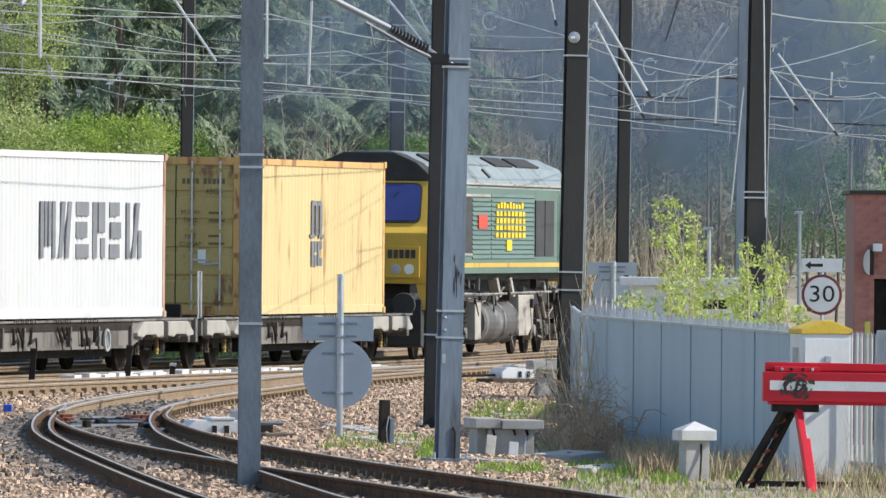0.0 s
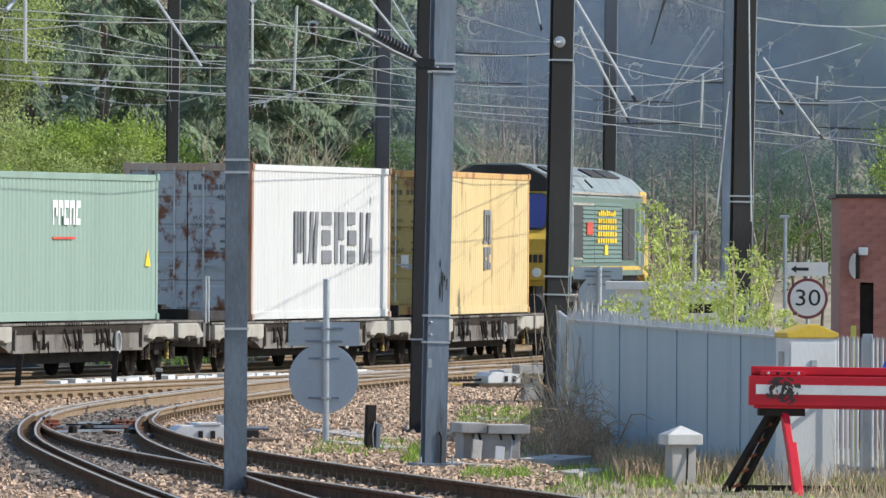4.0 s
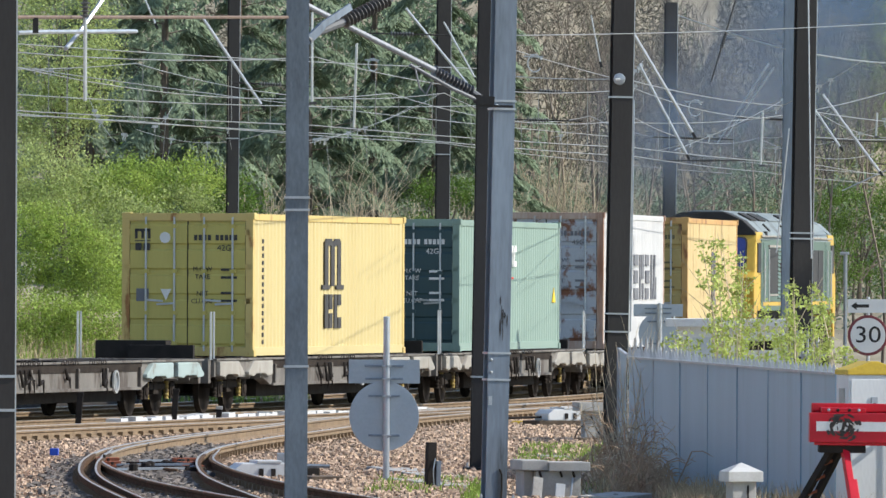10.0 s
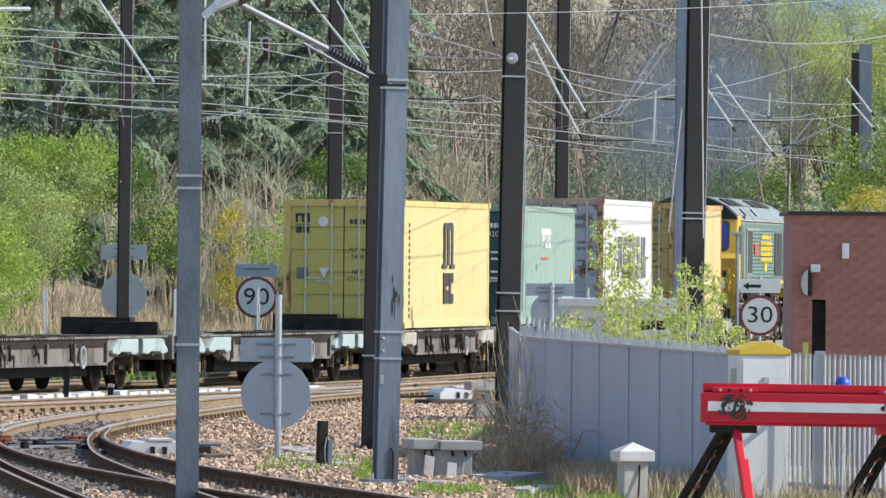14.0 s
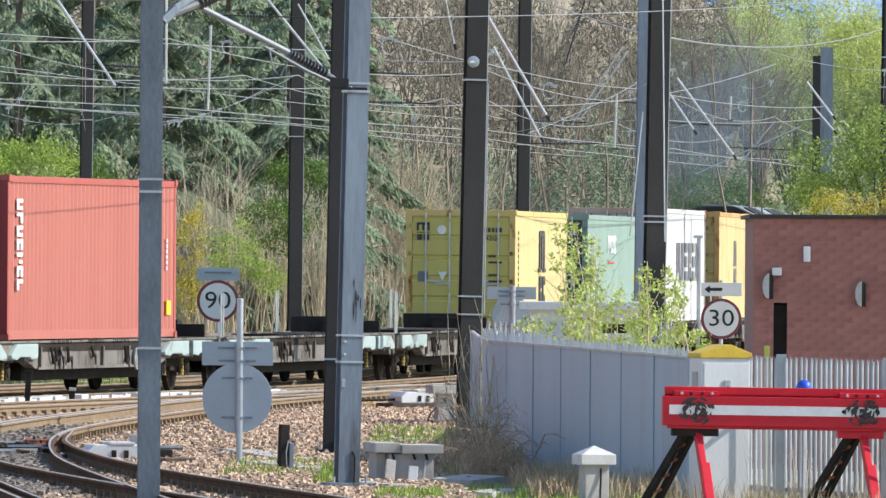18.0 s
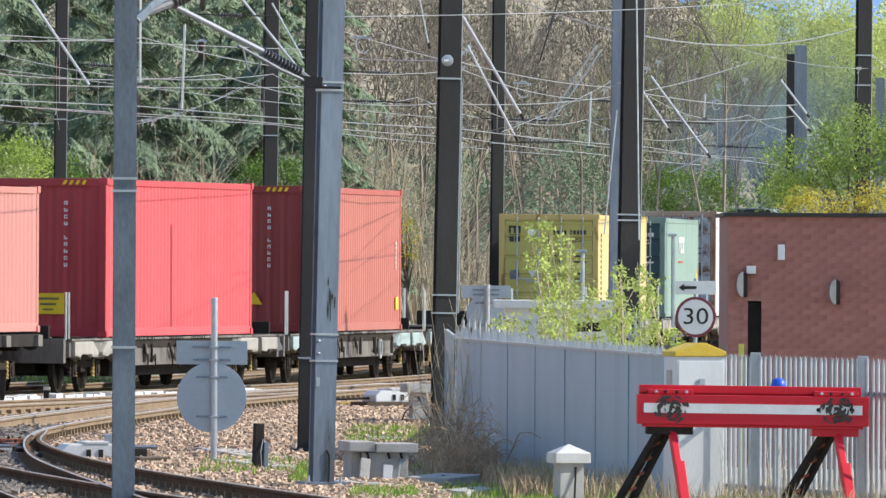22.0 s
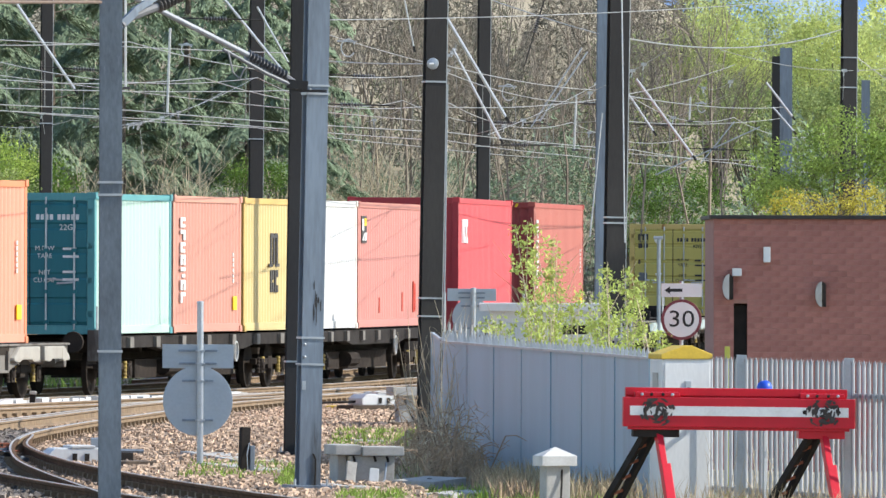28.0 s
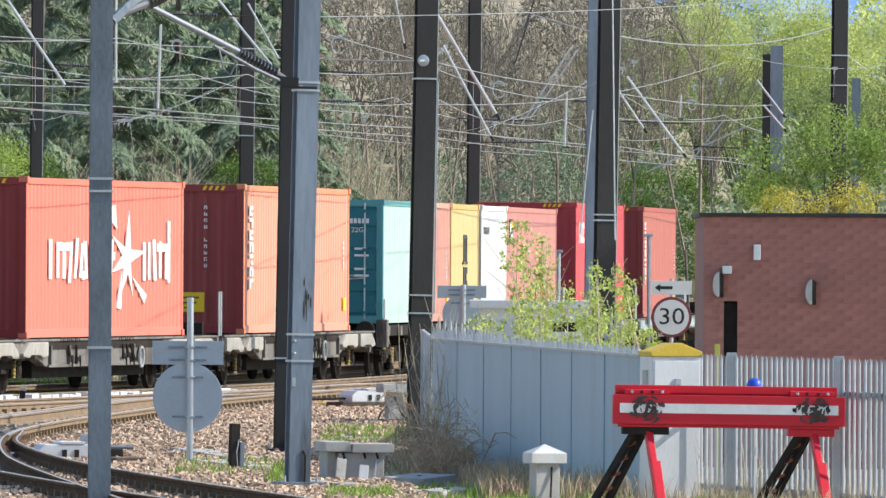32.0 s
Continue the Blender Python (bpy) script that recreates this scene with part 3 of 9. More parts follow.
def track(name, pts, label, near=0, far=999, check=(), dz=0.0, gap=0.66, side="rust_rail"):
    t = thing(name, label, "railway track", "railway tracks", kind="structure")
    t.location.z = dz
    for o in (-0.7525, 0.7525, *check):
        r = part("rail", swept(pts, o, WEB), M[side], t, "rust-brown steel rail" if side == "rust_rail" else "steel rail coloured dark for grease and shade")
        part("rail_head", swept(pts, o, [(-0.034, -0.0035), (0.034, -0.0035), (0.030, 0.003), (-0.030, 0.003)] if side == "rust_rail" else [(-0.035, -0.0035), (-0.007, -0.0035), (-0.009, 0.003), (-0.033, 0.003)]), M["railhead"], r, "polished running surface")
    d, nxt = 0.0, 0.0
    for a, b in zip(pts, pts[1:]):
        while nxt < d + (b - a).length:
            q = a + (b - a) * ((nxt - d) / (b - a).length)
            if near < q.y < far:
                m = Matrix.Translation((q.x, q.y, 0)) @ pose(0, 0, 0, 0, 0, math.degrees(math.atan2(-(b - a).x, (b - a).y)) + random.uniform(-0.5, 0.5))
                s = part("sleeper", SLEEPER, None, t, m=m)
                for o in (-0.7525, 0.7525):
                    part("chair", CHAIR, None, s, m=pose(o, 0, 0))
            nxt += gap
        d += (b - a).length
    return t


track("track_main", TRACK_A, "main line track on timber sleepers, rusty rail sides", 195, 275)
track("track_near", TRACK_B, "track with rust-brown rails beside the main line", 165, 262)
# Near stretch: rail sides face off the sun, so their shade is coloured in.
cut = next(i for i, p in enumerate(TRACK_C) if p.y > 158)
track("track_curve", TRACK_C[:cut + 1], "sharply curved turnout track, rails dark with grease and shade, bright heads", 118, 158, check=(-0.54,), dz=0.004, side="dark_rail")
track("track_junction", TRACK_C[cut:], "turnout track running into the near line", 158, 224, check=(-0.54,), dz=0.004)
track("track_branch", TRACK_E, "diverging turnout track, dark rails in ballast", 118, 150, dz=-0.004, side="dark_rail")
track("track_far", TRACK_F, "farther track behind the train", 999)


# Low dark bank added to show the train's shadow on the ground behind.
tagged(part("ballast_shoulder", swept([on_line(s, -6.2) for s in range(-74, 120)], 0.0, [(-1.3, -0.3), (1.0, -0.3), (0.35, 0.12), (0.0, 0.22), (-0.5, 0.2)]), M["train_shade"]), "dark bank added beyond the far track for the train shadow", "track bed", kind="structure")


# Black strip over the ballast: the train's shadow and oil in one colour.
tagged(part("oiled_bed", swept([on_line(s, 0.0) for s in range(-74, 120)], 0.0, [(-5.4, -0.3), (1.15, -0.3), (1.0, -0.165), (-5.2, -0.165)]), M["train_shade"]), "bed under the running lines, blackened for oil and train shadow", "track bed", kind="structure")


def ballast_edge(y):
    return max(-0.5 + 0.35 * math.sin(y * 0.21), line_x(y) + 5.6)


ny = spaced((88, 200, 1.0), (200, 330, 2.0))
bv, bf, NB = [], [], 34
for y in ny:
    x0, x1 = min(-13.0, line_x(y) - 6.0) - 2, ballast_edge(y)
    for i in range(NB):
        x = x0 + (x1 - x0) * i / (NB - 1)
        edge = smooth((x1 - x) / 1.2) * smooth((x - x0) / 1.5)
        bv.append((x, y, -0.27 + 0.085 * edge + 0.012 * noise.noise((x * 2, y * 1.2, 5))))
for j in range(len(ny) - 1):
    for i in range(NB - 1):
        a = j * NB + i
        bf.append((a, a + 1, a + NB + 1, a + NB))
me = bpy.data.meshes.new("ballast_bed")
me.from_pydata(bv, [], bf)
me.polygons.foreach_set("use_smooth", [True] * len(bf))
me.materials.append(M["ballast"])
tagged(new("ballast_bed", me), "pinkish-brown crushed stone ballast under the tracks", "ballast", kind="structure")


def stones(name, n, place, size, material, label, seed):
    """Loose angular stones, one mesh."""
    rng = np.random.default_rng(seed)
    base = np.array([(x, y, z) for z in (-1, 1) for x, y in ((-1, -1), (1, -1), (1, 1), (-1, 1))], float) * 0.5
    fc = np.array([(4, 5, 6, 7), (0, 1, 5, 4), (1, 2, 6, 5), (2, 3, 7, 6), (3, 0, 4, 7)])   # the side that lies in the bed is left out
    V = np.empty((n, 8, 3))
    for i in range(n):
        x, y, z = place(rng)
        a, b = rng.uniform(0, 6.28), rng.uniform(-0.7, 0.7)
        p = base * rng.uniform(0.55, 1.15, 3) * size * rng.uniform(0.7, 1.4) + rng.uniform(-0.2, 0.2, (8, 3)) * size
        c, s, c2, s2 = math.cos(a), math.sin(a), math.cos(b), math.sin(b)
        p = p @ np.array([[c, s, 0], [-s, c, 0], [0, 0, 1]]) @ np.array([[1, 0, 0], [0, c2, s2], [0, -s2, c2]])
        V[i] = p + (x, y, z + size * 0.22)
    F = (fc[None] + (np.arange(n) * 8)[:, None, None]).reshape(-1, 4)
    me = bpy.data.meshes.new(name)
    me.from_pydata(V.reshape(-1, 3).tolist(), [], F.tolist())
    me.materials.append(material)
    return tagged(new(name, me), label, "stones", kind="stuff")


CX = [(p.y, p.x) for p in TRACK_C]
C_Y, C_X = [a for a, b in CX], [b for a, b in CX]


def on_ballast(rng):
    while True:
        y = 100 + 165 * rng.random() ** 1.3
        x = rng.uniform(max(-17, line_x(y) - 5), ballast_edge(y) + 0.1)
        if abs(x) < 0.056 * y + 1:
            return x, y, -0.19 + 0.02 * rng.random()


stones("ballast_stones", 56000, on_ballast, 0.041, M["stone"], "loose pinkish-grey ballast stones", 3)


def in_four_foot(rng):
    while True:
        y = rng.uniform(126, 176)
        x = float(np.interp(y, C_Y, C_X)) + rng.uniform(-0.62, 0.68)
        return x, y, -0.17 + 0.015 * rng.random()


def beside_curve(rng):
    y = rng.uniform(118, 172)
    return float(np.interp(y, C_Y, C_X)) - 0.8 - abs(rng.normal(0, 0.22)), y, -0.165 + 0.015 * rng.random()


stones("greasy_stones", 1500, beside_curve, 0.05, M["dark_stone"], "dark greasy stones along the outer curved rail", 8)
stones("oily_stones", 4200, in_four_foot, 0.06, M["dark_stone"], "dark oil-stained stones between the curved rails", 4)


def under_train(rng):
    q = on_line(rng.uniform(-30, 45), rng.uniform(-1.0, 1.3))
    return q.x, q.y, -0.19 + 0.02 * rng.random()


# Stones darkened for oil and for the shadow below the wagons.
stones("sooty_stones", 5000, under_train, 0.05, M["dark_stone"], "stones under the main line, darkened for oil and train shadow", 6)


# ---- the freight train ----
def paint(name, a, b=None, stain=None, stain_at=0.63, stain_scale=0.9, streak=7.0, rough=0.5):
    return mat(name, a, b or tuple(c * 0.88 for c in a), scale=0.7, fine=22, rough=rough, bump=0.06, streak=streak, stain=stain, stain_scale=stain_scale, stain_at=stain_at, mottle=0.35)


DECAL = dict(
    black=mat("decal_black", (0.03, 0.03, 0.035), (0.06, 0.055, 0.05), scale=3, rough=0.6, bump=0, stain=(0.30, 0.22, 0.10), stain_scale=3, stain_at=0.68),
    grey=mat("decal_grey", (0.13, 0.135, 0.15), (0.18, 0.185, 0.20), scale=3, rough=0.6, bump=0),
    white=mat("decal_white", (0.80, 0.80, 0.78), (0.62, 0.62, 0.60), scale=3, rough=0.6, bump=0),
    yellow=mat("decal_yellow", (0.80, 0.55, 0.02), (0.70, 0.46, 0.02), scale=3, rough=0.6, bump=0),
    faint=mat("decal_faint", (0.12, 0.10, 0.05), (0.16, 0.13, 0.06), scale=3, rough=0.6, bump=0),
    red=mat("decal_red", (0.55, 0.05, 0.03), (0.48, 0.06, 0.03), scale=3, rough=0.6, bump=0),
    blue=mat("decal_blue", (0.45, 0.60, 0.75), (0.50, 0.63, 0.75), scale=3, rough=0.6, bump=0),
)
GASKET = mat("gasket", (0.02, 0.02, 0.02), (0.035, 0.03, 0.03), rough=0.7, bump=0)


def corrugated(length, h, pitch=0.278, depth=0.036):
    """Profile points (along, in) of a pressed steel wall."""
    out, a = [(0, 0)], 0.1
    while a + pitch < length - 0.05:
        out += [(a, 0), (a + 0.068, -depth), (a + pitch / 2, -depth), (a + pitch / 2 + 0.068, 0)]
        a += pitch
    return out + [(length, 0)]


def container(name, L, h, side, end, frame_m, label, ends="doors", logo=None, doors_ink="faint"):
    """A freight container; its base at the rear end, x to the right, y forward."""
    W = 1.219
    c = thing(name, label, "freight container", "containers on the train")
    zb, zt = 0.16, h - 0.13
    for sg, nm in ((1, "side_wall"), (-1, "side_wall")):
        prof = [Vector((sg * (W - 0.012 + d), a + 0.12, zb)) for a, d in corrugated(L - 0.24, h)]
        part(nm, Geo().sheet(prof, [(0, 0, 0), (0, 0, zt - zb)]), side, c)
        part("bottom_rail", Geo().box(min(sg * W, sg * (W - 0.06)), max(sg * W, sg * (W - 0.06)), 0.1, L - 0.1, 0.015, 0.165), side, c, bevel=0.008)
        part("top_rail", Geo().box(min(sg * W, sg * (W - 0.06)), max(sg * W, sg * (W - 0.06)), 0.1, L - 0.1, h - 0.135, h - 0.02), side if name.startswith("white") else frame_m, c, bevel=0.01)
    prof = [Vector((-W + 0.05, a + 0.1, h - 0.03 + d * 0.5)) for a, d in corrugated(L - 0.2, h)]
    part("roof", Geo().sheet(prof, [(0, 0, 0), (2 * W - 0.1, 0, 0)]), side, c)
    part("floor", Geo().box(-W + 0.05, W - 0.05, 0.1, L - 0.1, 0.03, 0.12), GASKET, c)
    for y in (0.0, L - 0.16):
        for x in (-W, W - 0.14):
            part("corner_post", Geo().box(x, x + 0.14, y, y + 0.16, 0.1, h - 0.1), frame_m, c, bevel=0.012)
            for z in (0, h - 0.118):
                part("corner_casting", Geo().box(x - 0.003, x + 0.165, y - 0.003, y + 0.18, z, z + 0.118), frame_m, c, bevel=0.014)
        # Pressed ends: header, sill and post faces share the shade-darkened end colour.
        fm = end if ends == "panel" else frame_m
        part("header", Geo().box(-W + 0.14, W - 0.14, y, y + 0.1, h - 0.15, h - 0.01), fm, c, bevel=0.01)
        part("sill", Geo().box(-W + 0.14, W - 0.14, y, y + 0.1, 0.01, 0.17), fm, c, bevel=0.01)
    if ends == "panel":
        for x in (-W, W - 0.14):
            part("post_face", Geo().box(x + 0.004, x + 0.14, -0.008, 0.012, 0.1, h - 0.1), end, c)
    # front end: pressed panel
    prof = [Vector((-W + 0.14 + a, L - 0.03 + d, zb)) for a, d in corrugated(2 * W - 0.28, h)]
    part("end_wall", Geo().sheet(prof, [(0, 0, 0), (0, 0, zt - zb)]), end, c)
    z0, z1 = 0.175, h - 0.155
    if ends == "doors":
        for sg in (-1, 1):
            x0, x1 = (-W + 0.15, -0.012) if sg < 0 else (0.012, W - 0.15)
            k, o = 5, [(0.075, z0), (0.035, z0)]
            for i in range(k):
                a, b = z0 + (z1 - z0) * i / k + 0.03, z0 + (z1 - z0) * (i + 1) / k - 0.05
                o += [(0.035, a), (0.012, a + 0.03), (0.012, b - 0.03), (0.035, b)]
            g = Geo().prism(o + [(0.035, z1), (0.075, z1)], 0, x0, x1)
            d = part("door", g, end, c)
            part("gasket", Geo().box(x0 - 0.012, x0, 0.03, 0.06, z0, z1).box(x1, x1 + 0.01, 0.03, 0.06, z0, z1), GASKET, d)
            for fx in (0.28, 0.78):
                x = x0 + (x1 - x0) * fx
                rod = part("lock_rod", Geo().tube([(x, 0.0, 0.09), (x, 0.0, h - 0.08)], 0.019, 8), M["galv"], d, "galvanised door rod")
                for z in (0.2, 0.75, 1.5, h - 0.28):
                    part("bracket", Geo().box(x - 0.05, x + 0.05, -0.022, 0.036, z, z + 0.07), end, rod)
                part("handle", Geo().bar((x, -0.02, 1.05 - 0.12 * fx), (x + 0.32 * (1 if fx < 0.5 else -1), -0.025, 1.03 - 0.12 * fx), 0.02, 0.035), M["galv"], rod)
            for i in range(4):
                z = z0 + 0.2 + (z1 - z0 - 0.4) * i / 3
                e = x0 - 0.05 if sg < 0 else x1 + 0.05
                part("hinge", Geo().box(e - 0.05, e + 0.05, 0.0, 0.03, z - 0.05, z + 0.05), frame_m, d)
        # marks on the right-hand door: bars for codes, the size code in figures
        ink = DECAL[doors_ink]
        g, rows = Geo(), [(h - 0.5, 0.10, ((0.12, 0.42), (0.52, 0.95)))]
        for z, hh, cols in rows:
            for a, b in cols:
                x = a
                while x < b - 0.02:
                    g.box(x, x + 0.06, 0.005, 0.0125, z, z + hh)
                    x += 0.085
        for i in range(5):
            z = h - 1.05 - i * 0.14
            if i == 2:
                continue
            g.box(0.62, 0.62 + (0.26, 0.30, 0.28, 0.24, 0.30)[i], 0.005, 0.0125, z, z + 0.045)
        tagged(part("code_marking", g, ink, c), kind="stuff")
        for z, txt in ((h - 1.02, "M.G.W"), (h - 1.16, "TARE"), (h - 1.46, "NET"), (h - 1.6, "CU.CAP")):
            writing(txt, 0.12, ink, c, Matrix.Translation((0.28, 0.004, z)) @ pose(0, 0, 0, 90, 0, 0), "door_writing")
        writing("45G1" if h > 2.7 else ("42G1" if L > 7 else "22G1"), 0.15, ink, c, Matrix.Translation((0.72, 0.004, h - 0.64)) @ pose(0, 0, 0, 90, 0, 0), "size_code")
    else:
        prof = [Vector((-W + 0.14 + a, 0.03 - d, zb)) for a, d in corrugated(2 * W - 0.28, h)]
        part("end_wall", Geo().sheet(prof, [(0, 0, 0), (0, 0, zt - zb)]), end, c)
        g = Geo()
        for i in range(11):                      # upright code down the pressed end
            if i not in (4, 10):
                z = h - 0.42 - i * 0.125
                g.box(0.44, 0.455, -0.004, 0.02, z - 0.07, z).box(0.455, 0.495, -0.004, 0.02, z - 0.018 - 0.04 * (i % 2), z - 0.04 * (i % 2)).box(0.48, 0.497, -0.004, 0.02, z - 0.07, z - 0.02 * (i % 3))
        if ends == "panel":
            tagged(part("code_marking", g, DECAL["white"], c), kind="stuff")
            g = Geo()
            for i in range(4):
                x = 0.4 + i * 0.12
                g.prism([(x, h - 0.12), (x + 0.06, h - 0.12), (x + 0.1, h - 0.04), (x + 0.04, h - 0.04)], 1, -0.006, 0.0)
            part("hazard_stripe", g, DECAL["yellow"], c, "yellow hazard stripes")
            lab = part("warning_label", Geo().box(-0.15, 0.45, -0.006, 0.012, 0.42, 0.8) if not name.startswith("brick") else Geo().prism([(0.0, 0.55), (0.34, 0.55), (0.17, 0.8)], 1, -0.006, 0.012), DECAL["yellow"], c, "yellow warning label")
            if not name.startswith("brick"):
                part("label_bars", Geo().box(-0.05, 0.35, -0.01, -0.005, 0.68, 0.72).box(0.0, 0.3, -0.01, -0.005, 0.58, 0.62).box(0.05, 0.25, -0.01, -0.005, 0.49, 0.52), DECAL["faint"], lab)
        else:
            g = Geo()
            for i in range(3):
                g.box(0.1, 0.75, 0.0, 0.02, h - 0.75 - i * 0.62, h - 0.5 - i * 0.62)
            tagged(part("code_marking", g, DECAL["white"], c), kind="stuff")
    X = W + 0.001
    if logo:
        logo(c, X, L, h)
    return c


BLOCK = {k: Geo().box(-0.5, 0.5, -0.5, 0.5, -0.5, 0.5).mesh("block", m) for k, m in DECAL.items()}


def plates(c, X, boxes, ink, name="emblem_block", label=""):
    """Flat painted blocks on the right-hand side wall: (y0, y1, z0, z1) each; small code marks stay joined."""
    if name == "code_marking":
        g = Geo()
        for y0, y1, z0, z1 in boxes:
            g.box(X - 0.016, X + 0.004, y0, y1, z0, z1)
        return tagged(part(name, g, DECAL[ink], c), kind="stuff")
    for i, (y0, y1, z0, z1) in enumerate(boxes):
        part(name, BLOCK[ink], None, c, label, m=Matrix.Translation((X - 0.006, (y0 + y1) / 2, (z0 + z1) / 2)) @ Matrix.Diagonal((0.02 + 0.0006 * i, y1 - y0, z1 - z0, 1)))


def strokes(c, X, polys, ink, name="emblem_block", label=""):
    """Flat painted outlines (y, z) on the right-hand side wall, one part each."""
    for i, p in enumerate(polys):
        part(name, Geo().prism(p, 0, X - 0.016, X + 0.004 + 0.0004 * i), DECAL[ink], c, label)


def slab(y0, y1, z0, z1, lean=0.0):
    return [(y0, z0), (y1, z0), (y1 + lean, z1), (y0 + lean, z1)]


def logo_tall_bars(ink, kx=1.0, kz=1.0, at=5.4, top=0.46, codes=True):
    def f(c, X, L, h):             # upright two-tier emblem of blocks with feet
        y, z = at + 0.25 * kx, h - top
        bx = [slab(i * 0.62, i * 0.62 + 0.34, -0.95, -0.05) for i in range(3)]
        bx += [[(0.02, -0.14), (0.12, 0.0), (0.68, 0.0), (0.78, -0.14)], [(0.84, -0.14), (0.94, 0.0), (1.46, 0.0), (1.56, -0.14)], slab(-0.25, 0.5, -1.02, -0.93), slab(1.1, 1.85, -1.02, -0.93)]
        bx += [slab(0.0, 0.34, -1.8, -1.12), slab(0.42, 0.74, -1.42, -1.12), slab(0.42, 0.74, -1.8, -1.5), slab(0.92, 1.2, -1.8, -1.12), slab(1.28, 1.6, -1.34, -1.12), slab(1.28, 1.6, -1.8, -1.58)]
        strokes(c, X, [[(y + a * kx, z + b * kz) for a, b in p] for p in bx], ink)
        if codes:
            plates(c, X, [(0.72, 0.82, h - 0.55 - i * 0.13, h - 0.47 - i * 0.13) for i in range(15)], ink, "code_marking")
    return f


def logo_wide_bars(c, X, L, h):       # wide band of grey strokes, upright, slanted and level
    y0, z0, z1 = 3.65, 1.05, 2.02
    zm = (z0 + z1) / 2
    p = [slab(0.0, 0.2, z0, z1), slab(0.28, 0.42, z0 + 0.2, z1), slab(0.52, 0.66, z0 + 0.2, z1), slab(0.78, 0.98, z0, z1),
         slab(1.2, 1.44, z0, z1, 0.2), slab(1.62, 1.86, z0, z1, 0.2),
         slab(2.36, 3.2, z1 - 0.24, z1), slab(2.36, 3.1, zm - 0.14, zm + 0.14), slab(2.36, 3.2, z0, z0 + 0.24),
         slab(3.48, 3.76, z0, z1), slab(3.86, 4.3, zm - 0.04, z1), slab(4.02, 4.3, z0, zm - 0.14),
         slab(4.62, 5.3, z1 - 0.24, z1), slab(4.72, 5.4, zm - 0.14, zm + 0.14), slab(4.62, 5.3, z0, z0 + 0.24),
         slab(5.78, 6.0, z0, z1), slab(6.16, 6.4, z0, z1, 0.3), slab(6.6, 6.82, z0, zm)]
    strokes(c, X, [[(y0 + a, b) for a, b in q] for q in p], "grey")


def logo_small(ink, y0, w, hh, down, line="red"):
    def f(c, X, L, h):
        z1, z0, p, r = h - down, h - down - hh, [], random.Random(int(w * 100))
        k = 5
        for i in range(k):
            a, b = y0 + w * i / k, y0 + w * (i + 0.82) / k
            d = 0.28 * (b - a)
            p.append(slab(a, a + d, z0, z1, r.choice((0.0, 0.0, d * 0.7))))
            p.append(slab(a + d * 0.9, b, z1 - hh * 0.3, z1))
            if r.random() < 0.6:
                p.append(slab(b - d, b, z0 + hh * r.choice((0.0, 0.35)), z1 - hh * 0.2))
            else:
                p.append(slab(a + d, b, z0, z0 + hh * 0.26))
        strokes(c, X, p, ink)
        if line:
            plates(c, X, [(y0, y0 + w * 0.8, z0 - 0.25, z0 - 0.21)], line, "emblem_line")
    return f


def logo_upright(ink, y0=0.62, w=0.4, low=True):
    def f(c, X, L, h):               # seven small figures stacked down the wall
        p, r = [], random.Random(int(L * 10))
        for i in range(7):
            z = h - 0.42 - i * 0.235
            p.append(slab(y0, y0 + w, z - 0.07, z))
            if i % 3 != 1:
                p.append(slab(y0, y0 + w * 0.34, z - 0.19, z - 0.06))
            if i % 2:
                p.append(slab(y0 + w * 0.62, y0 + w, z - 0.19, z - 0.06))
            elif r.random() < 0.7:
                p.append(slab(y0 + w * 0.3, y0 + w * 0.95, z - 0.19, z - 0.13))
        strokes(c, X, p, ink)
        plates(c, X, [(L - 0.75, L - 0.68, h - 1.15 - i * 0.1, h - 1.08 - i * 0.1) for i in range(6)], ink, "code_marking")
        if low:
            plates(c, X, [(L - 0.72, L - 0.4, 0.42, 0.68)], "yellow", "warning_label", "yellow warning label")
    return f


